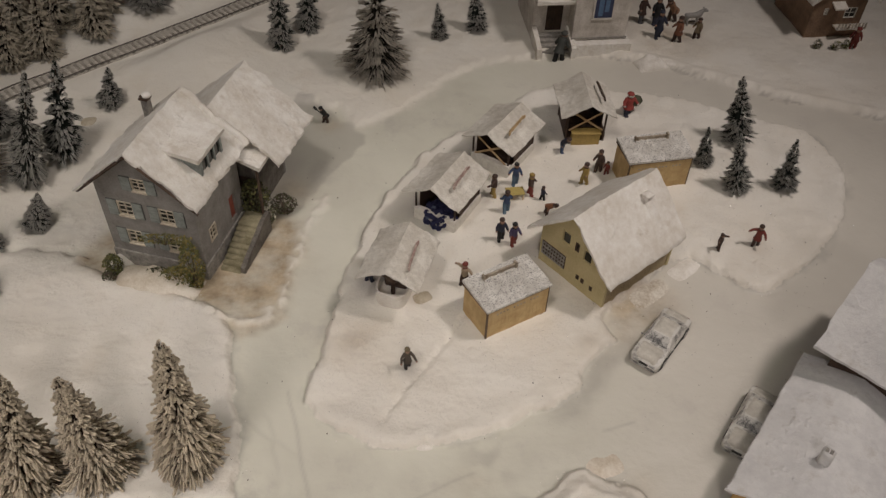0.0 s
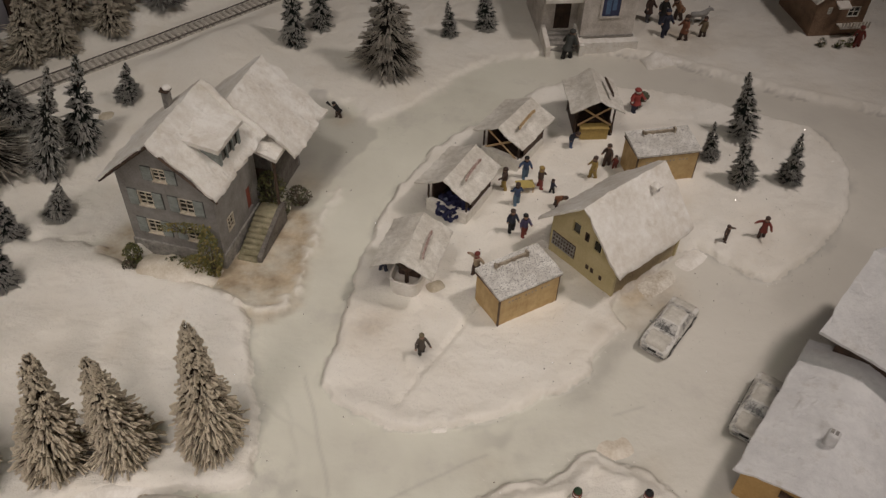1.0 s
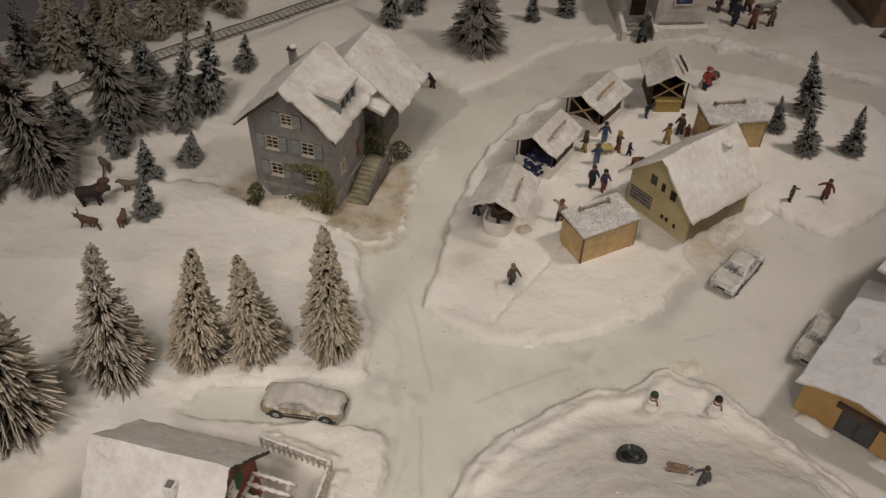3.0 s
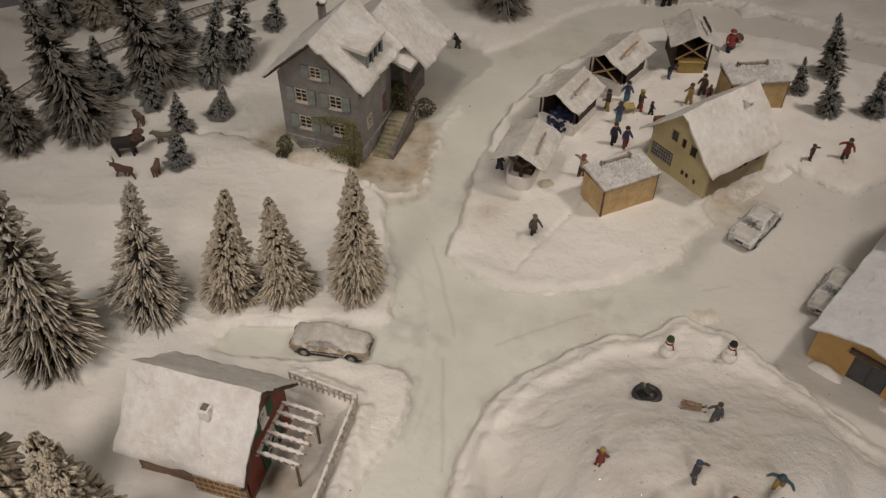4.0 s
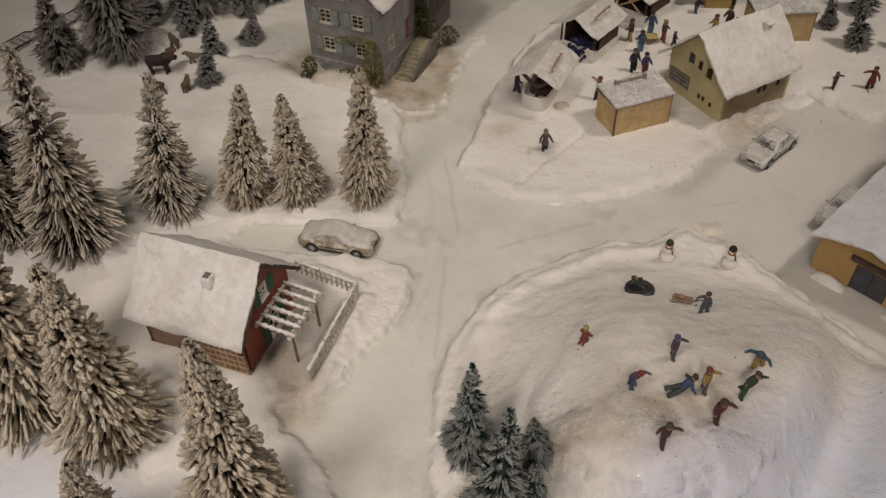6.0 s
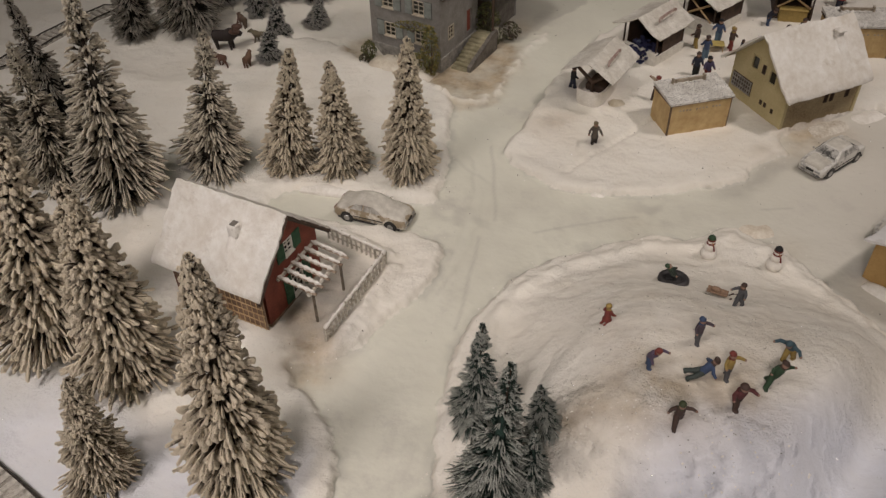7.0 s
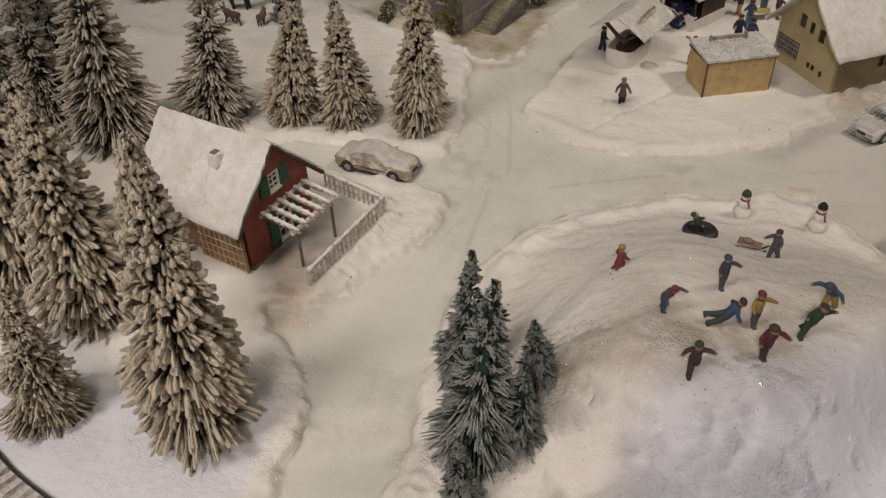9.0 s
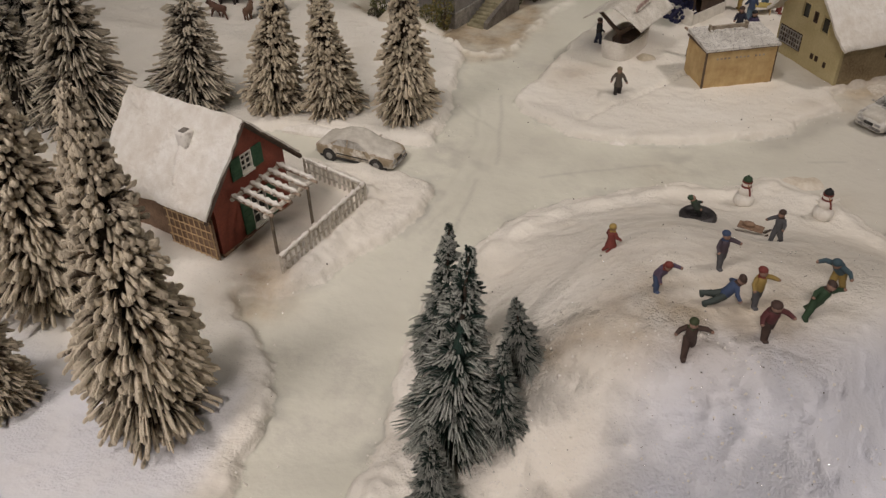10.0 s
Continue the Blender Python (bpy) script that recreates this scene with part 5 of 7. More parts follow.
def church():
    c = thing("church", 12.2, 70.8, 0.2, 8, "small pale model church with porch, steps and a blue window picture", "church")
    part("wall", boxes((0.0, 5.2, 0.0, 10.0, 1.0, 13.0)), CHURCH_WALL, c)
    part("plinth", sheet(lambda u, v: (-0.2 + 5.8 * u, -0.95 + 2.4 * v, 1.0 + 0.10 * wobble(6 * u, 3 * v, 0, 1.5)), lambda u, v: (-0.2 + 5.8 * u, -0.95 + 2.4 * v, -0.6), 16, 8), ROOF_SNOW, c, "snowy plinth", smooth=True)
    part("sill", boxes((-0.05, 5.3, -0.12, 0.0, 1.15, 1.3)), STONE, c)
    place(part("porch", wall_panel(3.8, 5.6, 6.8, 0.3, [(-0.75, 0.85, 1.0, 4.0)]), CHURCH_WALL, c), -1.45, 1.9)
    part("porch_wall", boxes((-3.4, -3.1, 2.2, 9, 0, 6.0)), CHURCH_WALL, c)
    place(part("door", boxes((-0.74, 0.84, 0.16, 0.24, 1.0, 3.98), (0.03, 0.07, 0.1, 0.16, 1.0, 3.98)), DARK_WOOD, c), -1.45, 1.9)
    part("porch_roof", sheet(lambda u, v: (-3.6 + 4.2 * u, 0.2 + 3.2 * v, 4.9 + 1.2 * v + 0.08 * wobble(u * 4, v * 3, 0, 1)), lambda u, v: (-3.6 + 4.2 * u, 0.2 + 3.2 * v, 4.6 + 1.2 * v), 10, 8), ROOF_SNOW, c, smooth=True)
    for k in range(4):
        part("stair_step", boxes((-3.1, -0.2, -0.4 + 0.55 * k, 1.9 if k == 3 else 0.15 + 0.55 * k, -0.6, 0.15 + 0.25 * k), bevel=0.03), STONE, c)
    win = part("church_window", boxes((1.8, 3.5, -0.08, -0.004, 3.3, 8.0)), paint(0.045, 0.06, 0.15), c, "blue painted church window")
    part("window_frame", boxes((1.65, 1.8, -0.14, -0.004, 3.1, 8.0), (3.5, 3.65, -0.14, -0.004, 3.1, 8.0), (1.8, 3.5, -0.14, -0.004, 3.1, 3.3)), CHURCH_WALL, win)
    part("window_picture", boxes((2.15, 2.6, -0.10, -0.08, 3.5, 6.2), (2.75, 3.15, -0.10, -0.08, 3.9, 6.6), bevel=0.008), paint(0.10, 0.22, 0.42), win, "light blue shapes painted on the window")
    for x in (-3.5, -0.2):
        part("parapet", sheet(lambda u, v: (x + 0.45 * u, -1.3 + 3.1 * v, 0.9 + 0.7 * v + 0.08 * wobble(2 * u, 4 * v, x, 2)), lambda u, v: (x + 0.45 * u, -1.3 + 3.1 * v, -0.5), 4, 10), ROOF_SNOW, c, smooth=True)


def chalet():
    c = thing("chalet", 35.7, 74.7, 0.2, 9, "brown model chalet with a snowy roof and small balcony", "house")
    holes = [(-1.5, -1.1, 2.4, 3.1), (0.7, 1.9, 2.0, 3.1)]
    place(part("wall", wall_panel(5.4, 4.4, 6.6, 0.3, holes), BROWN_WALL, c), 2.7)
    for a, b, z0, z1 in holes:
        window(c, 2.7 + (a + b) / 2, z0, b - a, z1 - z0, WHITE_PAINT, None, bars=(1, 1))
    part("balcony", boxes((2.6, 5.6, -1.0, -0.01, 1.2, 1.32)), SNOWY_WOOD, c)
    for k in range(9):
        part("baluster", boxes((2.65 + 0.35 * k, 2.8 + 0.35 * k, -1.0, -0.93, 1.32, 1.9)), SNOWY_WOOD, c)
    part("awning", sheet(lambda u, v: (1.7 + 1.3 * u, -0.95 + 0.93 * v, 3.5 + 0.3 * v), lambda u, v: (1.7 + 1.3 * u, -0.95 + 0.93 * v, 3.35 + 0.3 * v), 5, 4), ROOF_SNOW, c)
    place(part("wall", wall_panel(6.6, 4.4, 4.4, 0.3), BROWN_WALL, c), 0.0, 3.6, 0, -90)
    place(part("wall", wall_panel(6.6, 4.4, 4.4, 0.3), BROWN_WALL, c), 5.4, 3.6, 0, 90)
    place(part("wall", wall_panel(5.4, 4.4, 6.6, 0.3), BROWN_WALL, c), 2.7, 6.6)
    place(part("roof", snow_roof(3.5, 6.7, 3.9, -0.9, 7.6, 0.35, 5.5), ROOF_SNOW, c, smooth=True), 2.7)
    snowleaf = stained("frosted_leaf", (0.34, 0.33, 0.28), (0.72, 0.69, 0.62), 300)
    for k, (x, y, w) in enumerate(((36.5, 72.9, 0.5), (38.2, 72.7, 0.55), (39.3, 73.0, 0.4))):
        leaf_clump("bush", x, y, 0.2, w, 0.4, 0.8, 90, [snowleaf, IVY], "low snow-dusted bush in front of a brown chalet", 20 + k)



grey_house()
grey_house_plants()
yellow_house()
red_house()
pergola()
fence(GARDEN, "low snow-capped wooden picket fence round a cottage garden")
road_barn()
tall_barn()
church()
chalet()


def snow_heap(x, y, rz, l, w, h, label, mat=None, name="snow_bank"):
    """A lumpy low heap lying on the ground."""
    z = gz(x, y)
    bm = sheet(lambda u, v: ((u - 0.5) * l, (v - 0.5) * w, (h * (1 + 0.45 * wobble(l * u, w * v, x, 1.3)) * (math.sin(math.pi * min(max(u, 0.02), 0.98)) * math.sin(math.pi * min(max(v, 0.02), 0.98))) ** 0.6) - 0.08),
               lambda u, v: ((u - 0.5) * l, (v - 0.5) * w, -0.25), 14, 10)
    ob = part(name, bm, mat or PACKED_SNOW, smooth=True)
    ob.matrix_basis = pose(x * CM, y * CM, z * CM, 0, 0, rz)
    return tagged(ob, label, name.replace("_", " "))


TAN_CRUST = stained("tan_crust", (0.56, 0.48, 0.37), (0.74, 0.68, 0.58), 80)
snow_heap(-18.7, 38.7, -13, 6.2, 2.6, 1.35, "ledge of tan snow banked against a grey house wall", stained("tan_snow", (0.52, 0.45, 0.34), (0.74, 0.69, 0.60), 60))
snow_heap(-21.6, 40.6, -13, 1.6, 2.2, 0.8, "snow banked at the corner of a grey house")
snow_heap(17.5, 22.15, -36, 2.2, 0.9, 0.55, "ledge of cleared snow along a barn wall")
snow_heap(20.9, 19.6, -36, 1.6, 0.9, 0.5, "ledge of cleared snow beside a garage door")
snow_heap(10.3, 25.9, 20, 2.7, 1.9, 0.16, "flat crust of tan snow at the tip of the mound", TAN_CRUST)
snow_heap(0.0, 26.8, 5, 1.0, 0.5, 0.2, "small lump of snow at the edge of the market island")
snow_heap(19.7, 69.0, 20, 3.0, 2.0, 1.0, "lump of packed snow beside the road")
snow_heap(21.5, 69.0, -10, 2.0, 0.7, 0.35, "flat crust of snow beside the road")
snow_heap(-17.6, 22.0, 5, 4.2, 1.2, 0.3, "shovelled snow along a cottage drive")
snow_heap(15.0, 39.6, 40, 3.6, 1.7, 0.22, "dirty snow heap beside a yellow house", stained("dirty_snow", (0.40, 0.34, 0.26), (0.68, 0.64, 0.56), 90))
snow_heap(17.9, 42.0, 40, 3.0, 1.5, 0.24, "snow heap beside a yellow house")
TAN_STONE = stained("tan_stone", (0.42, 0.36, 0.26), (0.56, 0.50, 0.39), 150)
snow_heap(-29.2, 56.6, 10, 1.5, 1.5, 0.25, "flat round tan stone on the snow", TAN_STONE, "flat_stone")
snow_heap(-0.6, 38.0, 30, 1.3, 1.0, 0.35, "flat tan stone beside a market stall", TAN_STONE, "flat_stone")


# ---- market stalls and sheds ----
def cart_tub(x0, x1, y0, y1, top):
    """A tub with rounded corners, open above."""
    cx, cy, hx, hy, n = (x0 + x1) / 2, (y0 + y1) / 2, (x1 - x0) / 2, (y1 - y0) / 2, 32
    bm, rings = bmesh.new(), []
    for inset, z in ((0.14, -0.1), (0.04, 0.25), (0.0, top), (0.14, top), (0.18, 0.5)):
        ring = []
        for k in range(n):
            a = k * math.tau / n
            c, q = math.cos(a), math.sin(a)
            ring.append(bm.verts.new((cx + (hx - inset) * math.copysign(abs(c) ** 0.5, c), cy + (hy - inset) * math.copysign(abs(q) ** 0.5, q), z + 0.03 * math.sin(3 * a))))
        rings.append(ring)
    for r0, r1 in zip(rings, rings[1:]):
        for k in range(n):
            bm.faces.new((r0[k], r0[(k + 1) % n], r1[(k + 1) % n], r1[k]))
    bm.faces.new(rings[-1])
    bm.faces.new(rings[0][::-1])
    return bm


def stall(x, y, rz, w, l, counter, label, sign, brace=True, bow=-0.12, share=1.0, cart=False):
    """share: how much of the front the counter fills; bow: rounded (+) or flared (-) roof; cart: a rounded tub with forked beams for a body."""
    s = thing("market_stall", x, y, gz(x, y) - 0.05, rz, label, "market stall", "market stalls")
    hw, hl = w / 2 - 0.6, l / 2 - 0.5
    c = hw * share
    if cart:
        part("tub", cart_tub(-1.25, 1.05, -hl - 0.2, hl + 0.1, 1.3), counter, s, "pale rounded tub of a cart", smooth=True)
        part("goods", boxes((-0.9, 0.7, -hl * 0.3, hl * 0.8, 0.5, 1.1), bevel=0.12), DARK_WOOD, s)
        for sy in (-0.55, 0.8):
            part("post", rod(bmesh.new(), (-0.1, sy * hl, 0.45), (-0.1, sy * hl, 1.9), 0.16, 0.14, 6), DARK_WOOD, s)
            for a in (-1, 1):
                part("forked_beam", rod(bmesh.new(), (-0.1, sy * hl, 1.6), (a * (hw + 0.1) - 0.1, sy * hl - 0.2, 2.95), 0.15, 0.13, 6), DARK_WOOD, s)
    else:
        for sx in (-1, 1):
            for sy in (-1, 1):
                part("post", rod(bmesh.new(), (sx * hw, sy * hl, 0), (sx * hw, sy * hl, 2.9), 0.08, sides=5), DARK_WOOD, s)
        front = -hl - 0.45 * (share < 1)
        part("counter", boxes((-c - 0.1, c + 0.1, front - 0.15, -hl, 0, 1.1), bevel=0.04), counter, s)
        part("counter_top", boxes((-c - 0.16, c + 0.16, front - 0.22, -hl + 0.2, 1.1, 1.18), bevel=0.02), counter, s)
        part("side_counter", boxes((hw, hw + 0.12, -hl, hl + 0.2, 0, 0.85)), counter if counter != YELLOW_COUNTER else DARK_WOOD, s)
        # dark floor and added side and back sheets imitate shade inside the stall
        part("stall_floor", boxes((-hw, hw, -hl, hl, 0, 0.10)), DARK_WOOD, s)
        part("shade_side", boxes((-hw - 0.02, -hw + 0.05, -hl * 0.7, hl, 0.1, 2.9)), DARK_WOOD, s)
        part("shade_side", boxes((hw - 0.07, hw - 0.01, -hl * 0.5, hl, 0.1, 2.9)), DARK_WOOD, s)
        part("crate", boxes((-hw * 0.7, hw * 0.6, -hl * 0.4, hl * 0.8, 0.1, 0.8), bevel=0.1), DARK_WOOD, s)
        part("shade_back", boxes((-hw, hw, hl, hl + 0.08, 0, 2.9)), DARK_WOOD, s)
        for a in (-1, 1) if brace is not None else ():
            part("cross_brace", rod(bmesh.new(), (-a * hw * 0.9, -hl - 0.02, 1.1), (a * hw * 0.9, -hl + 0.02, 2.95), 0.095, sides=4), PALE_WOOD if brace else DARK_WOOD, s)
    part("roof", snow_roof(w / 2 + 0.1, 3.95, 2.75, -l / 2 - 0.25, l / 2, 0.11, x, curve=bow, nu=24, nv=18, rough=0.07, ragged=0.9), STALL_SNOW, s, "curved snowy canopy roof", smooth=True)
    bm = boxes((-0.05, 0.05, -l * 0.27, l * 0.2, 0, 0.34), (-0.045, 0.045, l * 0.2, l * 0.27, 0, 0.2), (-0.04, 0.06, -l * 0.3, -l * 0.27, 0, 0.24))
    board = place(part("sign_board", bm, sign, s), w * 0.27, -0.2, 3.62 - 0.9 * bow, 4, 0, -8)
    lump = tube(bmesh.new(), [(0.02 + 0.03 * math.sin(5 * k), -l * 0.26 + l * 0.05 * k, 0.02) for k in range(10)], lambda k: 0.09 + 0.04 * math.sin(2.7 * k + x), 6)
    part("snow", lump, STALL_SNOW, board, smooth=True)
    return s


SIGN_PINK = stained("faded_red_sign", (0.26, 0.15, 0.12), (0.55, 0.43, 0.38), 250)
YELLOW_COUNTER = paint(0.50, 0.33, 0.05)
stall(-2.2, 38.9, -15, 4.1, 4.7, PACKED_SNOW, "snow-roofed model market stall on a pale rounded cart", SIGN_PINK, bow=0.02, cart=True)
stall(0.9, 47.0, -28, 4.4, 4.8, WHITE_PAINT, "snow-roofed model market stall with blue goods in front", SIGN_PINK, None)
stall(5.2, 53.7, -32, 4.4, 5.0, WHITE_PAINT, "snow-roofed model market stall with crossed braces", PALE_WOOD)
stall(11.9, 58.0, 4, 4.3, 4.7, YELLOW_COUNTER, "snow-roofed model market stall with yellow counter", DARK_WOOD, True, -0.12, 0.68)


SHED_SIGN = stained("weathered_sign", (0.16, 0.12, 0.08), (0.46, 0.40, 0.31), 160)
SHED_TRIM = stained("shed_trim", (0.06, 0.04, 0.025), (0.16, 0.10, 0.06), 120)


def shed(x, y, rz, l, w, h, label, seed):
    s = thing("wooden_shed", x, y, gz(x, y) - 0.1, rz, label, "shed", "plank sheds")
    part("floor_panel", boxes((0, l, 0, w, 0, 0.1)), TAN_BOARD, s)
    n = int(l / 0.27)
    for k in range(n):
        a = l * k / n
        part("plank", boxes((a + 0.006, a + l / n - 0.006, -0.05, 0.06, 0.05, h - 0.15)), TAN_BOARD, s)
    m = int(w / 0.27)
    for k in range(m):
        a = w * k / m
        part("plank", boxes((-0.05, 0.06, a + 0.006, a + w / m - 0.006, 0.05, h - 0.15)), TAN_BOARD, s)
    part("back_wall", boxes((0.1, l, w - 0.1, w, 0, h - 0.2), (l - 0.06, l, 0.05, w - 0.1, 0, h - 0.2)), TAN_BOARD, s)
    edge = boxes((-0.09, 0.02, -0.09, 0.02, 0, h - 0.1), (l - 0.02, l + 0.05, -0.07, 0.03, 0, h - 0.1), (-0.14, l + 0.14, -0.14, -0.06, h - 0.20, h - 0.10), (-0.14, -0.06, -0.06, w + 0.1, h - 0.20, h - 0.10), (-0.07, l + 0.07, -0.075, -0.005, 0.0, 0.06))
    part("corner_trim", edge, SHED_TRIM, s)
    part("lettering", boxes(*((l * (0.14 + 0.055 * k), l * (0.14 + 0.055 * k) + 0.14, -0.058, -0.048, h * 0.72, h * 0.72 + 0.13) for k in range(13) if k not in (4, 9))), SHED_SIGN, s, "faded row of lettering on the boards")
    part("roof", sheet(lambda u, v: (-0.15 + (l + 0.3) * u, -0.15 + (w + 0.3) * v, h + 0.02 + 0.25 * v + 0.05 * wobble(l * u, w * v, 0, 1.6, seed)), lambda u, v: (-0.15 + (l + 0.3) * u, -0.15 + (w + 0.3) * v, h - 0.15 + 0.2 * v), 24, 14), SHED_SNOW, s, "roof with patchy grey snow", smooth=True)
    bm = boxes((l * 0.24, l * 0.74, w * 0.80, w * 0.85, h + 0.1, h + 0.52), (l * 0.735, l * 0.765, w * 0.76, w * 0.88, h + 0.1, h + 0.66), (l * 0.215, l * 0.245, w * 0.76, w * 0.88, h + 0.1, h + 0.58))
    board = part("sign_board", bm, SHED_SIGN, s, "weathered sign board standing on the roof")
    lump = tube(bmesh.new(), [(l * (0.22 + 0.05 * k), w * (0.76 - 0.02 * math.sin(2.2 * k)), h + 0.20) for k in range(11)], lambda k: 0.13 + 0.05 * math.sin(2.9 * k + seed), 7)
    part("snow", lump, SHED_SNOW, board, smooth=True)
    return s


shed(3.6, 34.75, 32, 4.7, 2.7, 2.75, "tan plank model shed with patchy snow on a flat roof", 1.0)
shed(14.6, 49.9, 13, 5.0, 2.7, 2.9, "tan plank model shed with dark trim and snow-dusted roof", 2.0)


# ---- parked cars ----
CAR_TOP = ((-2.55, 0.62), (-2.46, 0.90), (-2.2, 1.02), (-1.72, 1.07), (-1.0, 1.50), (-0.45, 1.58), (0.2, 1.56), (0.38, 1.50), (1.15, 1.06), (1.9, 0.98), (2.35, 0.87), (2.5, 0.72), (2.55, 0.58))


def car_top(x):
    return float(np.interp(x, [p for p, _ in CAR_TOP], [q for _, q in CAR_TOP]))


def car_half(x, w):
    """Half the width of the upper surface at a place along the car."""
    return w * float(np.interp(x, (-2.55, -2.3, -1.72, -1.0, 0.35, 1.15, 2.2, 2.55), (0.66, 0.84, 0.88, 0.70, 0.70, 0.88, 0.84, 0.62)))


def car(x, y, rz, label, body, snow, z=None, width=2.0, buried=False):
    c = thing("car", x, y, gz(x, y) if z is None else z, rz, label, "car", "parked model cars")
    w = width / 2
    bm, rows = bmesh.new(), []
    xs = [-2.55, -2.5, -2.4, -2.2, -1.95, -1.72, -1.5, -1.25, -1.0, -0.75, -0.45, -0.1, 0.2, 0.38, 0.6, 0.85, 1.15, 1.4, 1.7, 2.0, 2.25, 2.42, 2.5, 2.55]
    for px in xs:
        top, tw, end = car_top(px), car_half(px, w), min(1.0, 0.80 + 0.9 * (2.55 - abs(px)))
        belt = min(top - 0.05, 0.98)
        half = [(w * 0.90 * end, 0.24), (w * 0.98 * end, 0.36), (w * end, min(0.62, top - 0.2)), (w * 0.965 * end, belt), (tw + 0.3 * (w * 0.965 * end - tw) * (top < 1.2), max(belt + 0.02, top - 0.07)), (tw * 0.86, top - 0.015), (tw * 0.45, top + 0.015)]
        rows.append([bm.verts.new((px, -a, b)) for a, b in half] + [bm.verts.new((px, 0, top + 0.025))] + [bm.verts.new((px, a, b)) for a, b in half[::-1]])
    for r0, r1 in zip(rows, rows[1:]):
        for k in range(len(r0) - 1):
            bm.faces.new((r0[k], r0[k + 1], r1[k + 1], r1[k]))
        bm.faces.new((r0[-1], r0[0], r1[0], r1[-1]))
    bm.faces.new(rows[0][::-1]), bm.faces.new(rows[-1])
    shell = part("body", bm, body, c, smooth=True)

    def pane(name, quad, mat):
        bm = bmesh.new()
        q = [Vector(p) for p in quad]
        n = (q[1] - q[0]).cross(q[2] - q[0]).normalized() * 0.03
        v0, v1 = [bm.verts.new(p + n) for p in q], [bm.verts.new(p - n) for p in q]
        bm.faces.new(v0), bm.faces.new(v1[::-1])
        for k in range(4):
            bm.faces.new((v0[k], v1[k], v1[(k + 1) % 4], v0[(k + 1) % 4]))
        return part(name, bm, mat, c)

    ys = lambda z: w * 0.965 - 0.51 * w * (z - 0.98)
    glass = FROSTED_GLASS if buried else CAR_GLASS
    pane("windshield", [(1.05, -0.76 * w, 1.12), (1.05, 0.76 * w, 1.12), (0.45, 0.62 * w, 1.465), (0.45, -0.62 * w, 1.465)], glass)
    pane("rear_window", [(-1.62, -0.76 * w, 1.13), (-1.62, 0.76 * w, 1.13), (-1.08, 0.62 * w, 1.455), (-1.08, -0.62 * w, 1.455)], glass)
    for s in (-1, 1):
        for x0, x1, t0, t1 in ((-1.32, -0.42, -0.92, -0.42), (-0.32, 0.86, -0.32, 0.30)):
            pane("side_window", [(x0, s * ys(1.08), 1.08), (x1, s * ys(1.08), 1.08), (t1, s * ys(1.44), 1.44), (t0, s * ys(1.44), 1.44)], glass)
        for xw in (-1.55, 1.55):
            part("wheel_arch", rod(bmesh.new(), (xw, s * (w - 0.3), 0.36), (xw, s * (w + 0.012), 0.36), 0.45, sides=18), TYRE, shell)
            wheel = part("wheel", rod(bmesh.new(), (xw, s * (w - 0.28), 0.34), (xw, s * (w + 0.03), 0.34), 0.36, sides=16), BLACK_RUBBER, c)
            rim = rod(bmesh.new(), (xw, s * (w + 0.02), 0.34), (xw, s * (w + 0.05), 0.34), 0.22, 0.19, 12)
            part("rim", rim, CHROME, wheel)
        part("headlight", boxes((2.44, 2.55, s * 0.56 - 0.2, s * 0.56 + 0.2, 0.54, 0.70), bevel=0.03), CHROME, c)
        part("tail_light", boxes((-2.56, -2.46, s * 0.58 - 0.2, s * 0.58 + 0.2, 0.60, 0.80), bevel=0.03), paint(0.25, 0.04, 0.03), c)
        part("door_trim", boxes((-1.05, 1.05, s * w - 0.03, s * w + 0.02, 0.58, 0.63)), TYRE, c)
        part("door_mirror", boxes((0.72, 0.86, s * (w + 0.08) - 0.09, s * (w + 0.08) + 0.09, 1.02, 1.14), bevel=0.03), body, c)
    for k in (-1, 1):
        part("bumper", boxes((k * 2.56 - 0.07, k * 2.56 + 0.07, -w + 0.16, w - 0.16, 0.30, 0.46), bevel=0.05), CAR_TRIM, c)
    part("radiator_grille", boxes((2.50, 2.575, -0.3, 0.3, 0.50, 0.68), bevel=0.02), TYRE, c)
    part("sill", boxes((-2.2, 2.2, -w - 0.005, w + 0.005, 0.18, 0.34), bevel=0.03), TYRE, c)

    def drift(name, x0, x1, thick, share):
        def top(u, v):
            px = x0 + (x1 - x0) * u
            rim = min(1, 7 * min(u, 1 - u), 9 * min(v, 1 - v))
            hang = 0.07 * wobble(7 * u + x, 2 * v, y, 1.2)
            return (px + 0.05 * wobble(u * 5, v * 5, x, 1), (2 * v - 1) * (share * car_half(px, w) + hang), car_top(px) - 0.10 * abs(2 * v - 1) ** 5 + 0.02 + rim * thick * (0.6 + 0.5 * wobble(u * 4, v * 3, y, 1.4)))
        under = lambda u, v: (x0 + (x1 - x0) * u, (2 * v - 1) * share * car_half(x0 + (x1 - x0) * u, w), car_top(x0 + (x1 - x0) * u) - 0.10)
        part(name, sheet(top, under, 26, 14), CAR_SNOW, c, smooth=True)

    if buried:
        drift("snow_cover", -2.5, 2.48, snow, 1.10)
    else:
        for name, x0, x1 in (("roof_snow", -1.0, 0.36), ("bonnet_snow", 1.2, 2.42), ("boot_snow", -2.42, -1.72)):
            drift(name, x0, x1, snow, 0.96)
    return c


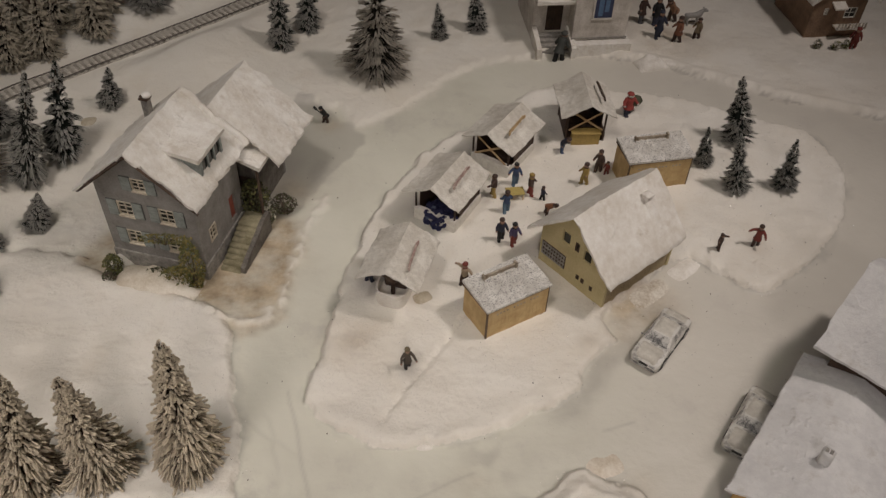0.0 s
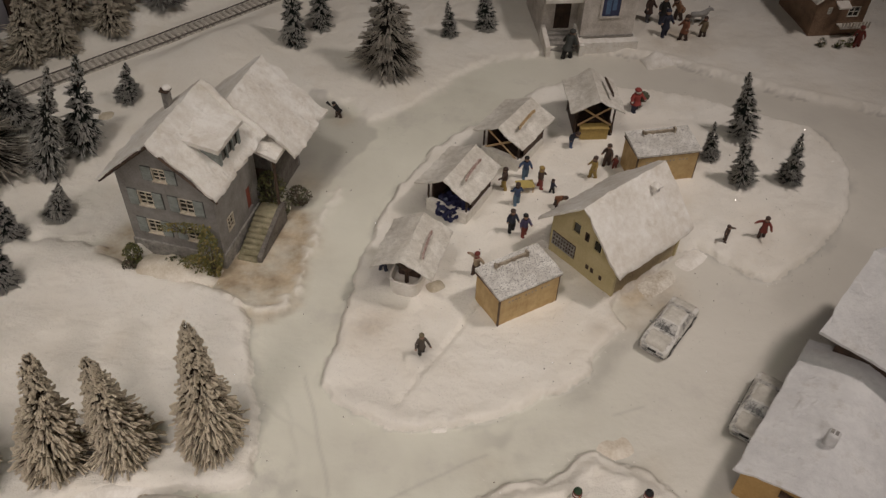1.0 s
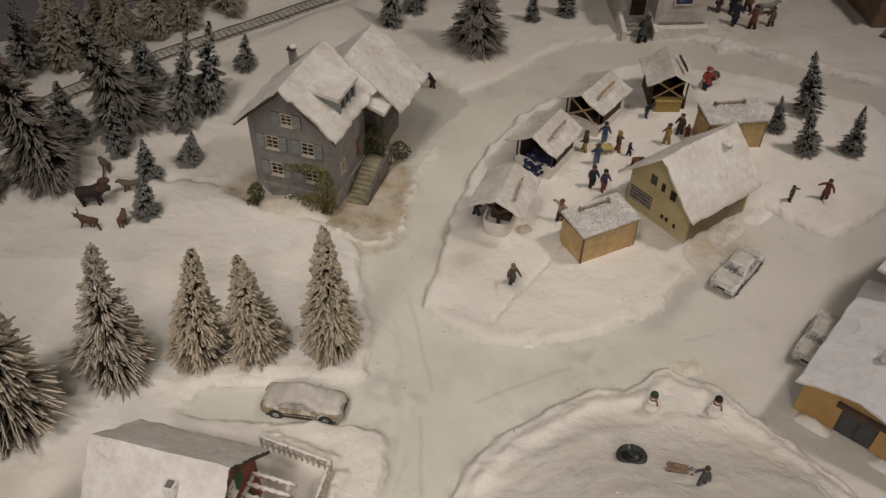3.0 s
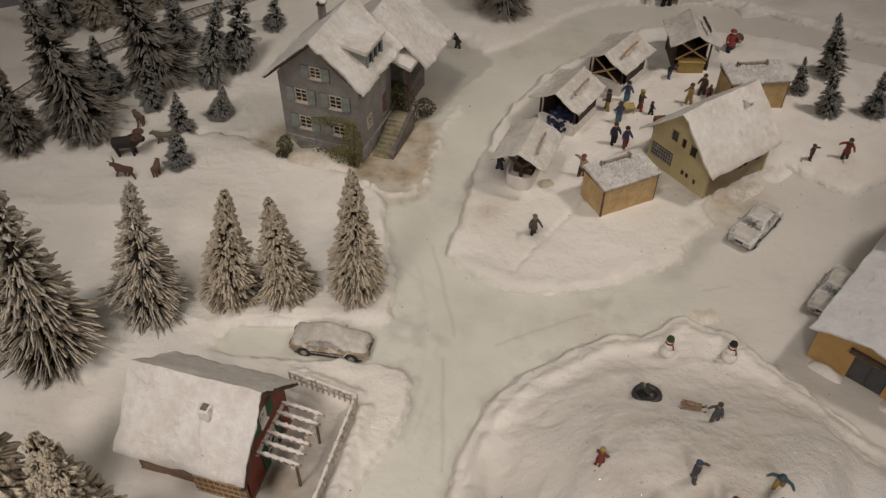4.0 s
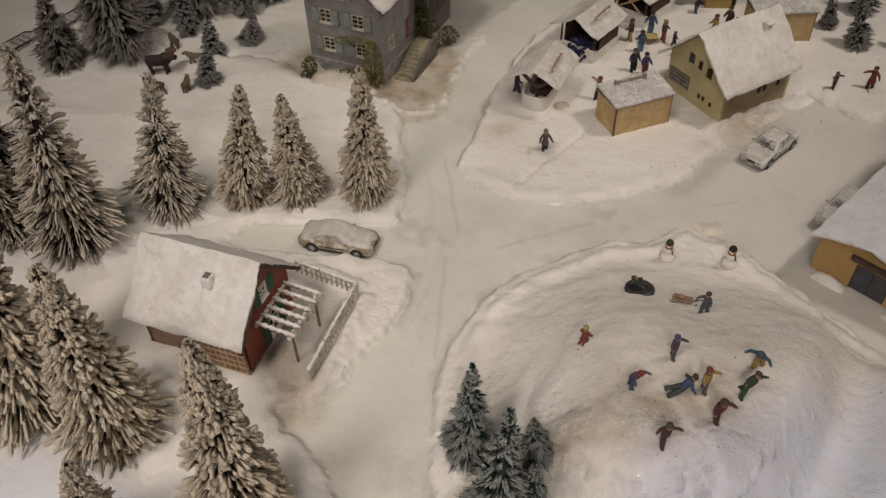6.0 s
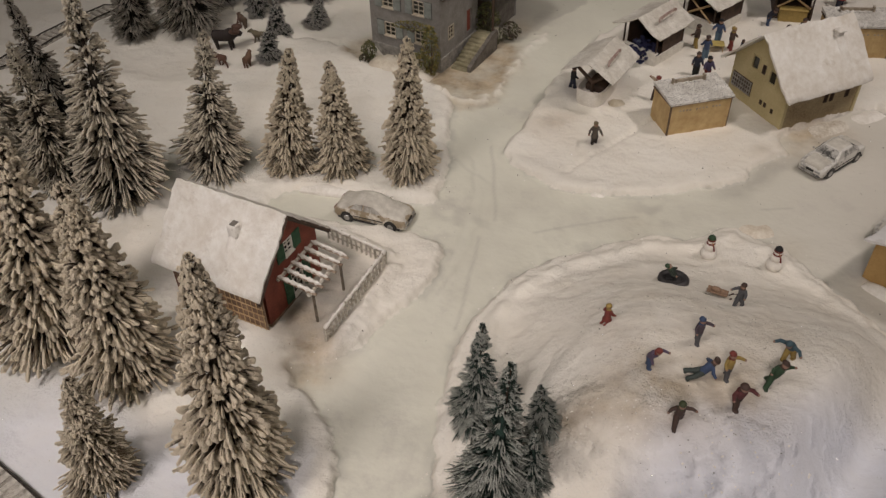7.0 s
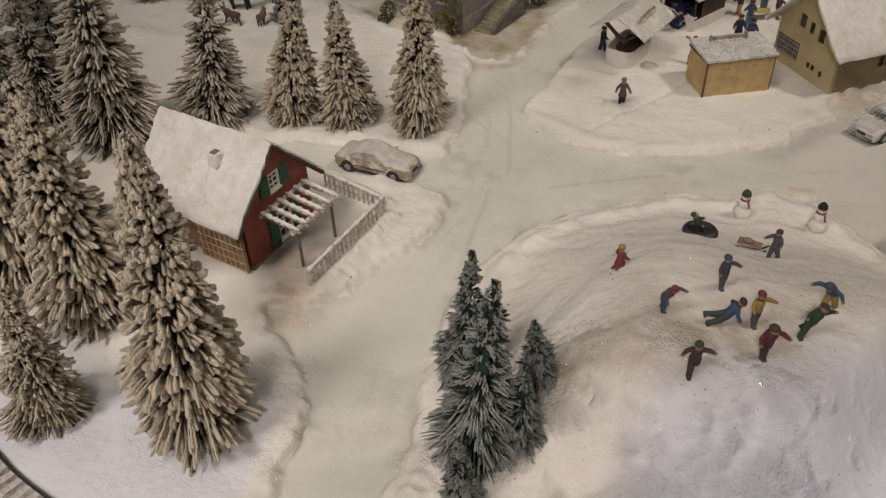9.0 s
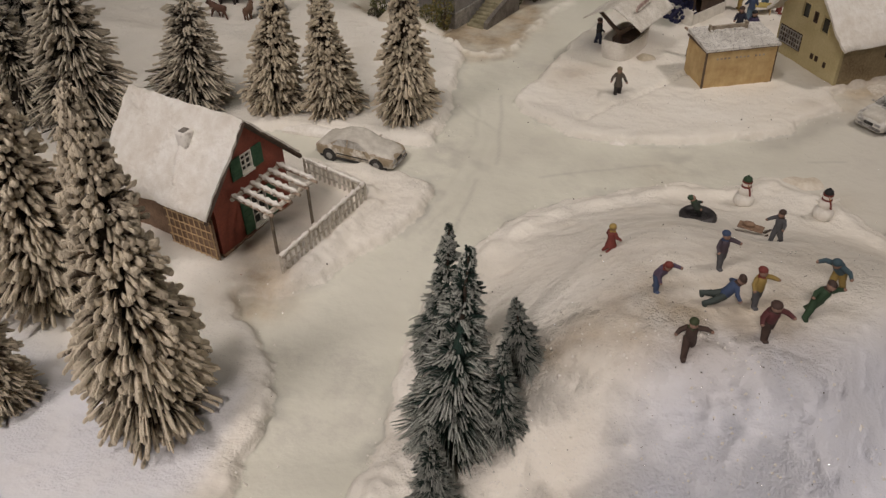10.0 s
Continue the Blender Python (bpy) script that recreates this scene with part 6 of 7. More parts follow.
car(14.95, 35.0, 234, "frosted white model saloon car parked on the slushy road", CAR_PAINT, 0.06)
car(19.3, 28.8, 236, "snow-dusted white model saloon car parked beside a barn", CAR_PAINT, 0.08)
car(-13.7, 20.3, -3, "beige model saloon car under snow parked on a cottage drive", CAR_SILVER, 0.11, buried=True)


# ---- railway ----
def railway(points, z, label):
    t = thing("railway_track", points[0][0], points[0][1], 0, 0, label, "railway track")
    p = smooth_loop(points, 12)[: 12 * (len(points) - 1)]
    p = [Vector((x - points[0][0], y - points[0][1], 0)) for x, y in p]
    run, stations = 0.0, []
    for a, b in zip(p, p[1:]):
        d = (b - a).length
        while run < d:
            stations.append((a + (b - a) * (run / d), (b - a).normalized()))
            run += 0.62
        run -= d
    levels = terrain(np.array([q.x + points[0][0] for q, d in stations]), np.array([q.y + points[0][1] for q, d in stations]))[0]
    at = {id(q): z + float(v) for (q, d), v in zip(stations, levels)}
    height = lambda q: at[id(q)]
    sleeper = finish(boxes((-0.17, 0.17, -0.92, 0.92, -0.12, 0.03), bevel=0.02))
    sleeper.materials.append(SLEEPER)
    for q, d in stations[:300]:
        s = new("sleeper", sleeper)
        s.parent = t
        s.matrix_basis = pose(q.x * CM, q.y * CM, height(q) * CM, 0, 0, math.degrees(math.atan2(d.y, d.x)))
    bed = bmesh.new()
    rows = []
    for q, d in stations:
        n = Vector((-d.y, d.x, 0))
        rows.append([bed.verts.new((*(q + n * o).xy, height(q) + dz)) for o, dz in ((-0.98, -0.14), (-0.86, -0.03), (0.86, -0.03), (0.98, -0.14))])
    for r0, r1 in zip(rows, rows[1:]):
        for k in range(3):
            bed.faces.new((r0[k], r0[k + 1], r1[k + 1], r1[k]))
    part("ballast", bed, BALLAST, t, "dark ballast showing between the sleepers")
    for off in (-0.83, 0.83):
        bm = bmesh.new()
        for (q, d), (q2, d2) in zip(stations, stations[1:]):
            n, n2 = Vector((-d.y, d.x, 0)), Vector((-d2.y, d2.x, 0))
            a, b = q + n * off, q2 + n2 * off
            rod(bm, (a.x, a.y, height(q) + 0.14), (b.x, b.y, height(q2) + 0.14), 0.07, sides=4)
        part("rail", bm, RAIL_STEEL, t)


railway([(-51.8, 21.0), (-51.2, 29.0), (-50.2, 36.5), (-47.1, 44.6), (-43.7, 51.8), (-38.4, 57.7), (-33.7, 62.4), (-29.9, 66.1), (-25.8, 70.2), (-21.4, 74.7), (-9.0, 87.3), (3.0, 99.0)], 0.12, "model railway track on snow-dusted sleepers behind the village")
railway([(-44.0, 7.0), (-34.0, 0.8), (-26.3, -3.2), (-22.6, -4.6), (-19.3, -5.7), (-16.0, -6.6), (-6.0, -8.6), (4.0, -9.8)], 0.12, "model railway track on snowy sleepers at the front of the landscape")


# ---- painted figurines: each one plain mesh ----
BLUE, NAVY, RED, BROWN, YELLOW, GREEN, ORANGE, PURPLE, GREY, BLACK, LIGHT, TEAL = (
    (0.045, 0.085, 0.19), (0.025, 0.03, 0.06), (0.26, 0.035, 0.02), (0.085, 0.045, 0.03), (0.46, 0.30, 0.04), (0.03, 0.08, 0.03), (0.34, 0.12, 0.035), (0.075, 0.055, 0.14), (0.10, 0.10, 0.11), (0.015, 0.015, 0.015), (0.10, 0.19, 0.28), (0.05, 0.11, 0.14))
SKIN = (0.40, 0.22, 0.14)
PALE = (0.50, 0.36, 0.22)


def figurine(x, y, rz, top, legs, hat, label, size=2.0, lean=0.0, arm_l=20, arm_r=20, stride=0.15, head=SKIN, lift=0.0, roll=0.0, bend=0.0, kneel=False, reach=0.15, coat=False, sack=False, staff=False, fat=1.0):
    """A small painted figure as one mesh. arms: degrees away from hanging; reach: how far they point ahead;
    lean: degrees the whole tips forward; bend: the same for the upper body alone."""
    bm = bmesh.new()
    hip = 0.48 if kneel else 0.86
    for s in (-1, 1):
        if kneel:
            tube(bm, [(s * 0.13, 0.42, 0.07), (s * 0.13, 0.10, 0.09), (s * 0.13, -0.08, 0.12), (s * 0.11, -0.04, 0.32), (s * 0.09, 0, hip)], lambda i: (0.08, 0.10, 0.115, 0.125, 0.14)[i], 7, slot=1)
        else:
            k = s * stride
            tube(bm, [(s * 0.14, k - 0.15, 0.05), (s * 0.14, k + 0.03, 0.06), (s * 0.135, k * 0.8, 0.22), (s * 0.12, k * 0.45 - 0.04, 0.46), (s * 0.09, 0, hip)], lambda i: (0.085, 0.125, 0.12, 0.14, 0.16)[i], 7, slot=1)
    q = Matrix.Rotation(math.radians(bend), 3, "X")
    up = lambda p: tuple(q @ (Vector(p) - Vector((0, 0, 0.86))) + Vector((0, 0, hip)))
    tube(bm, [up(p) for p in ((0, 0, 0.60 if coat else 0.76), (0, 0, 0.88), (0, -0.01, 1.08), (0, -0.01, 1.30), (0, 0, 1.44), (0, 0, 1.52))], lambda i: (0.30 if coat else 0.17, 0.21, 0.205, 0.225, 0.18, 0.08)[i], 9, slot=0)
    for s, a in ((-1, arm_l), (1, arm_r)):
        r = math.radians(a)
        e = (s * (0.22 + 0.26 * math.sin(r)), -0.4 * reach, 1.40 - 0.26 * math.cos(r))
        f = (s * (0.22 + 0.44 * math.sin(r)), -reach - 0.1, 1.42 - 0.44 * math.cos(r))
        tube(bm, [up((s * 0.17, 0, 1.42)), up(e), up(f)], lambda i: (0.105, 0.095, 0.07)[i], 6, slot=0)
        ball(bm, up(f), 0.075, slot=2, seg=6, rings=4)
    ball(bm, up((0, -0.05, 1.66)), 0.165, 1, 1, 1.1, 2, 9, 7)
    ball(bm, up((0, 0.0, 1.75)), 0.185, 1.0, 1.08, 0.8, 3, 9, 6)
    tube(bm, [up((-0.15, -0.02, 1.5)), up((0, -0.16, 1.49)), up((0.15, -0.02, 1.5)), up((0, 0.13, 1.5))], 0.06, 5, True, 3)
    if sack:
        ball(bm, (0.42, 0.12, 0.95), 0.34, 1.1, 0.9, 1.2, 4, 9, 7)
    if staff:
        rod(bm, (-0.75, -0.55, 1.15), (0.1, -0.25, 0.95), 0.05, 0.05, 5, 3)
        rod(bm, (-0.62, -0.5, 1.1), (-0.95, -0.65, 1.25), 0.09, 0.14, 6, 3)
    ob = part("figurine", bm, [paint(*top), paint(*legs), paint(*head), paint(*hat), paint(0.09, 0.09, 0.045)], smooth=True)
    ob.matrix_basis = pose(x * CM, y * CM, (gz(x, y) - 0.03 + lift) * CM, 0, 0, rz) @ pose(0, 0, 0, lean, roll, 0) @ Matrix.Scale(0.97 * size / 1.72, 4) @ Matrix.Diagonal((fat, fat, 1, 1))
    return tagged(ob, label, "figurine")


def figurines():
    f = figurine
    # market square
    f(4.8, 43.9, 10, NAVY, BLACK, BROWN, "painted model figure in a dark coat standing on the market square")
    f(5.7, 43.5, 20, PURPLE, RED, BLACK, "painted model figure in a violet coat standing on the market square")
    f(5.3, 47.0, 190, BLUE, LIGHT, BROWN, "painted model figure in blue at a yellow table")
    f(4.4, 48.8, 250, BROWN, YELLOW, BROWN, "painted model figure in brown and yellow at a market table", arm_r=60)
    f(6.1, 50.3, 10, BLUE, LIGHT, BLACK, "painted model figure in a blue jacket at a market table", arm_l=50)
    f(7.2, 49.1, 70, BROWN, RED, YELLOW, "painted model figure in a dark jacket and red trousers")
    f(8.1, 48.5, 120, NAVY, BLACK, BROWN, "small dark painted model figure", size=1.3)
    f(8.3, 46.9, 60, ORANGE, BROWN, BROWN, "painted model figure in orange bending forward", size=1.7, bend=60)
    f(10.1, 54.6, 40, NAVY, BLUE, BROWN, "painted model figure in blue bending over a basket", size=1.9, bend=40)
    f(11.5, 50.6, 300, YELLOW, YELLOW, BROWN, "painted model figure in a yellow coat")
    f(12.8, 52.3, 330, BROWN, BROWN, BROWN, "painted model figure in a brown coat")
    f(13.4, 51.9, 330, RED, RED, BROWN, "small painted model figure in red", size=1.2)
    f(2.2, 39.5, 330, PALE, BROWN, RED, "painted model figure waving beside a plank shed", arm_l=140, arm_r=70)
    f(16.2, 60.3, 20, (0.40, 0.035, 0.02), NAVY, (0.40, 0.035, 0.02), "painted model figure in a red coat with a sack", size=2.1, coat=True, head=(0.7, 0.6, 0.5), sack=True, fat=1.45)
    f(-9.6, 58.0, 300, BLACK, BROWN, BLACK, "dark painted model figure with a broom at the yard", bend=25, coat=True, size=1.7, staff=True)
    f(-1.3, 32.2, 20, (0.11, 0.085, 0.06), (0.05, 0.04, 0.035), (0.22, 0.17, 0.08), "painted model figure in brown clothes standing with bent arms", size=1.75, stride=0.1, arm_l=50, arm_r=30, reach=0.45, coat=True)
    f(-4.3, 39.4, 120, BLACK, NAVY, BROWN, "dark painted model figure standing beside a market cart", size=1.8)
    f(20.5, 43.7, 40, BROWN, BROWN, BROWN, "small painted model child in brown with arms spread", size=1.5, arm_l=90, arm_r=80)
    f(23.4, 44.4, 330, RED, BROWN, BROWN, "painted model child in dark red with arms raised", size=1.9, arm_l=75, arm_r=45, reach=0.3, coat=True)
    f(11.0, 69.2, 150, (0.06, 0.065, 0.055), BLACK, (0.07, 0.07, 0.06), "dark painted model figure climbing the church steps", size=2.7, bend=25, coat=True, fat=1.2)
    f(19.8, 76.6, 30, BROWN, GREY, BROWN, "painted model figure in grey-brown robes", size=2.8, coat=True)
    f(21.0, 73.6, 10, NAVY, NAVY, NAVY, "painted model figure in dark blue robes", size=2.8, coat=True)
    f(21.2, 76.3, 10, BLACK, NAVY, BLACK, "painted model figure in black robes", size=2.8, coat=True)
    f(22.8, 73.0, 300, (0.30, 0.10, 0.04), BROWN, BROWN, "painted model figure in rust-brown robes kneeling", size=2.6, coat=True)
    f(23.0, 77.0, 300, (0.34, 0.16, 0.07), BROWN, BROWN, "painted model figure in brown robes bending", size=2.8, bend=35, coat=True)
    f(24.9, 73.9, 320, (0.26, 0.19, 0.10), BROWN, BROWN, "painted model figure in tan robes", size=2.1, coat=True)
    f(40.0, 73.0, 330, RED, RED, RED, "painted model figure in a red coat in front of a chalet", size=2.4, bend=20, coat=True)
    # children on the mound
    f(2.7, 11.4, 150, RED, RED, YELLOW, "painted model child in red kneeling in snow with a yellow cap", size=1.5, kneel=True, coat=True)
    f(5.05, 8.0, 60, (0.13, 0.085, 0.15), BLUE, RED, "painted model child in purple shading the eyes", size=1.55, bend=30, arm_r=165, arm_l=10, reach=0.3)
    f(7.05, 10.2, 40, (0.10, 0.07, 0.09), GREY, BLUE, "painted model child in grey with a blue cap", size=1.6, arm_r=65, stride=0.2)
    f(6.7, 7.75, 110, BLUE, (0.05, 0.07, 0.06), BROWN, "painted model child in blue lying in the snow", size=1.7, lean=72, arm_l=60, arm_r=60, lift=0.25, bend=-35)
    f(8.5, 8.4, 40, YELLOW, GREY, RED, "painted model child in yellow jacket and red cap", size=1.65, arm_r=70, stride=0.2)
    f(9.0, 6.8, 30, (0.15, 0.03, 0.03), BROWN, (0.10, 0.05, 0.035), "painted model child in dark red crouching with a pack", size=1.6, bend=10, arm_r=55, arm_l=20, stride=0.22, fat=1.25)
    f(6.65, 5.2, 10, BROWN, BROWN, (0.06, 0.08, 0.025), "painted model child in brown with one arm stretched out", size=1.65, arm_l=45, arm_r=95, stride=0.34, bend=10, reach=0.05)
    f(10.2, 8.5, 20, GREEN, GREEN, BROWN, "painted model child in green lunging with one arm raised", size=1.55, roll=24, arm_l=20, arm_r=160, stride=0.32, reach=0.1, fat=1.15)
    f(11.15, 10.3, 330, TEAL, YELLOW, TEAL, "painted model child in teal bending with arms stretched wide", size=1.75, bend=40, arm_l=100, arm_r=90, stride=0.2)
    f(9.05, 15.1, 330, GREY, GREY, BROWN, "painted model child pulling a sledge, yellow scarf", size=1.55, arm_l=50, stride=0.22)


figurines()


def snowman(x, y, hat, scarf, label):
    z = gz(x, y)
    s = thing("snowman", x, y, z - 0.05, 20, label, "snowman", "snowmen")
    s.scale = (0.70, 0.70, 0.70)
    bm = ball(ball(bmesh.new(), (0, 0, 0.5), 0.72, 1, 1, 0.9, seg=16, rings=10), (0, 0, 1.3), 0.5, seg=14, rings=9)
    part("body", bm, PACKED_SNOW, s, smooth=True)
    part("head", ball(bmesh.new(), (0, 0, 1.9), 0.34, seg=12, rings=8), PACKED_SNOW, s, smooth=True)
    part("brim", rod(bmesh.new(), (0, 0, 2.02), (0, 0, 2.14), 0.37, 0.36, 14), scarf, s)
    part("hat", ball(ball(bmesh.new(), (0, 0, 2.2), 0.34, 1, 1, 0.85, seg=12, rings=8), (0, 0, 2.5), 0.1), hat, s, smooth=True)
    part("scarf", rod(rod(bmesh.new(), (0, 0, 1.58), (0, 0, 1.72), 0.38, 0.36, 12), (0.1, -0.4, 1.65), (0.22, -0.5, 1.1), 0.08, sides=4), scarf, s)
    part("nose", rod(bmesh.new(), (0, -0.3, 1.9), (0, -0.62, 1.88), 0.06, 0.01, 5), paint(0.6, 0.25, 0.05), s)
    for k in (-1, 1):
        part("arm", rod(bmesh.new(), (k * 0.4, 0, 1.4), (k * 0.85, -0.1, 1.7), 0.10, 0.06, 5), PACKED_SNOW, s)


snowman(7.5, 21.9, paint(*GREEN), paint(*RED), "model snowman with a green hat and red scarf on a snowbank")
snowman(11.3, 21.9, paint(*BLACK), paint(*RED), "model snowman with a black hat and dark scarf on a snowbank")


def tube_rider():
    x, y = 5.65, 17.0
    ring = bmesh.new()
    tube(ring, [(0.66 * math.cos(k * math.tau / 20), 0.55 * math.sin(k * math.tau / 20), 0.16) for k in range(20)], 0.22, 9, True)
    ball(ring, (0, 0, 0.12), 0.6, 1, 1, 0.2)
    ob = part("snow_tube", ring, BLACK_RUBBER, smooth=True)
    ob.matrix_basis = pose(x * CM, y * CM, gz(x, y) * CM)
    tagged(ob, "black inflated snow tube on the mound", "snow tube")
    figurine(x, y, 100, (0.03, 0.045, 0.03), BLACK, GREEN, "painted model child in dark green sitting in a snow tube", size=1.55, lift=0.12, kneel=True, bend=-35, arm_l=60)


def sledge():
    x, y = 8.0, 16.2
    s = thing("sledge", x, y, gz(x, y), 170, "brown wooden model sledge pulled across the snow", "sledge")
    part("deck", boxes((-0.55, 0.55, -0.25, 0.25, 0.28, 0.36), bevel=0.02), BROWN_WALL, s)
    for k in (-1, 1):
        part("runner", rod(rod(bmesh.new(), (-0.6, k * 0.22, 0.06), (0.6, k * 0.22, 0.06), 0.05, sides=4), (-0.6, k * 0.22, 0.06), (-0.8, k * 0.22, 0.3), 0.05, sides=4), DARK_WOOD, s)
    part("load", ball(bmesh.new(), (0.1, 0, 0.44), 0.2, 1.4, 0.8, 0.7), BROWN_WALL, s, smooth=True)
    part("rope", rod(bmesh.new(), (-0.6, 0, 0.3), (-1.3, 0.1, 0.8), 0.03, sides=4), DARK_WOOD, s)


def animal(name, x, y, rz, length, height, colour, label, antlers=0.0, stride=0.1, head_up=0.25, bulk=1.0):
    """A small painted animal as one mesh, looking along +x; height is that of the back."""
    bm = bmesh.new()
    l, h = length / 2, height
    spine = [(-0.95, 0.80), (-0.85, 0.82), (-0.45, 0.80), (0.05, 0.80), (0.45, 0.88), (0.72, 0.95 + head_up), (0.92, 1.0 + head_up), (1.18, 0.90 + head_up)]
    width = (0.05, 0.17, 0.20, 0.20, 0.23, 0.14, 0.13, 0.07)
    tube(bm, [(l * px, 0, h * pz) for px, pz in spine], lambda i: h * bulk * width[i], 9, slot=0)
    for sx, k in ((-0.66, -1), (0.36, 1)):
        for sy in (-1, 1):
            foot = sx + sy * k * stride
            tube(bm, [(l * sx, sy * 0.10 * h, 0.75 * h), (l * (sx + 0.6 * (foot - sx)) - 0.05 * l, sy * 0.12 * h, 0.38 * h), (l * foot, sy * 0.12 * h, -0.02 * h)], lambda i: h * (0.13 * bulk, 0.055 + 0.025 * bulk, 0.045 + 0.015 * bulk)[i], 6, slot=0)
    for s in (-1, 1):
        ball(bm, (l * 0.80, s * 0.14 * h, h * (1.12 + head_up)), 0.07 * h, 0.6, 1.5, 1.0, 0, 6, 4)
        if antlers:
            ax, az = l * 0.86, h * (1.1 + head_up)
            tube(bm, [(ax, s * 0.06 * h, az), (ax - 0.05 * h, s * 0.26 * h * antlers, az + 0.14 * h), (ax + 0.05 * h, s * 0.46 * h * antlers, az + 0.40 * h * antlers)], lambda i: h * (0.045, 0.055, 0.03)[i], 6, slot=1)
            for k in range(3):
                rod(bm, (ax, s * (0.2 + 0.09 * k) * h * antlers, az + 0.14 * h + 0.07 * k * h), (ax + 0.2 * h, s * (0.25 + 0.13 * k) * h * antlers, az + (0.32 + 0.08 * k) * h), 0.035 * h, 0.015 * h, 5, 1)
            if antlers > 1:
                # broad shovels tilted out and up
                ball(bm, (ax - 0.05 * h, s * 0.29 * h, az + 0.10 * h), 0.29 * h, 1.1, 0.9, 0.5, 1, 10, 6)
    ob = part(name, bm, [paint(*colour), paint(0.14, 0.065, 0.04)], smooth=True)
    ob.matrix_basis = pose(x * CM, y * CM, gz(x, y) * CM, 0, 0, rz)
    tagged(ob, label, "animal figurine")


tube_rider()
sledge()
animal("moose_figurine", -34.0, 37.4, 15, 2.5, 1.55, (0.035, 0.022, 0.018), "dark brown model moose with broad antlers standing in the snow", 1.7, 0.05, -0.02, 1.6)
animal("deer_figurine", -33.3, 34.7, 175, 1.75, 0.95, (0.15, 0.065, 0.035), "reddish brown model deer leaping over the snow", 0.7, 0.4, 0.15, 1.5)
animal("deer_figurine", -30.9, 35.3, 75, 0.9, 0.95, (0.20, 0.10, 0.05), "small brown model fawn standing in the snow", 0.0, 0.1, 0.3, 1.35)
animal("deer_figurine", -35.0, 42.0, 150, 1.2, 0.95, (0.17, 0.11, 0.065), "light brown model deer standing among firs", 0.0, 0.1, 0.1, 1.5)
animal("deer_figurine", -31.9, 39.4, 190, 1.7, 0.95, (0.19, 0.15, 0.08), "tan model deer beside a fir", 0.0, 0.2, 0.1, 1.3)
animal("donkey_figurine", 25.0, 76.4, 10, 2.2, 1.3, (0.42, 0.40, 0.37), "pale grey model donkey beside robed figures", 0.0, 0.1, 0.2, 1.1)


def market_table():
    x, y = 6.0, 48.7
    t = thing("market_table", x, y, gz(x, y), 10, "yellow model table on the market square", "table")
    t.scale = (0.78, 0.85, 0.75)
    part("tabletop", boxes((-0.9, 0.9, -0.55, 0.55, 0.8, 0.9), bevel=0.03), paint(0.60, 0.45, 0.08), t)
    for sx in (-1, 1):
        for sy in (-1, 1):
            part("leg", rod(bmesh.new(), (sx * 0.75, sy * 0.42, -0.05), (sx * 0.75, sy * 0.42, 0.8), 0.06, sides=5), PALE_WOOD, t)


def blue_goods():
    x, y = 0.35, 45.6
    rnd = random.Random(5)
    bm = bmesh.new()
    for _ in range(230):
        a, k = rnd.uniform(0, math.tau), rnd.uniform(0.1, 1.0) ** 0.5
        ball(bm, (1.3 * k * math.cos(a), 0.85 * k * math.sin(a), rnd.uniform(0.05, 2.3 - 1.2 * k)), rnd.uniform(0.11, 0.23), slot=0 if rnd.random() < 0.95 else 1, seg=6, rings=4)
    ob = part("blue_merchandise", bm, [paint(0.012, 0.015, 0.085), paint(0.10, 0.13, 0.22)])
    ob.matrix_basis = pose(x * CM, y * CM, gz(x, y) * CM, 0, 0, -28)
    tagged(ob, "heap of dark blue goods in front of a market stall", "market goods")


market_table()
blue_goods()


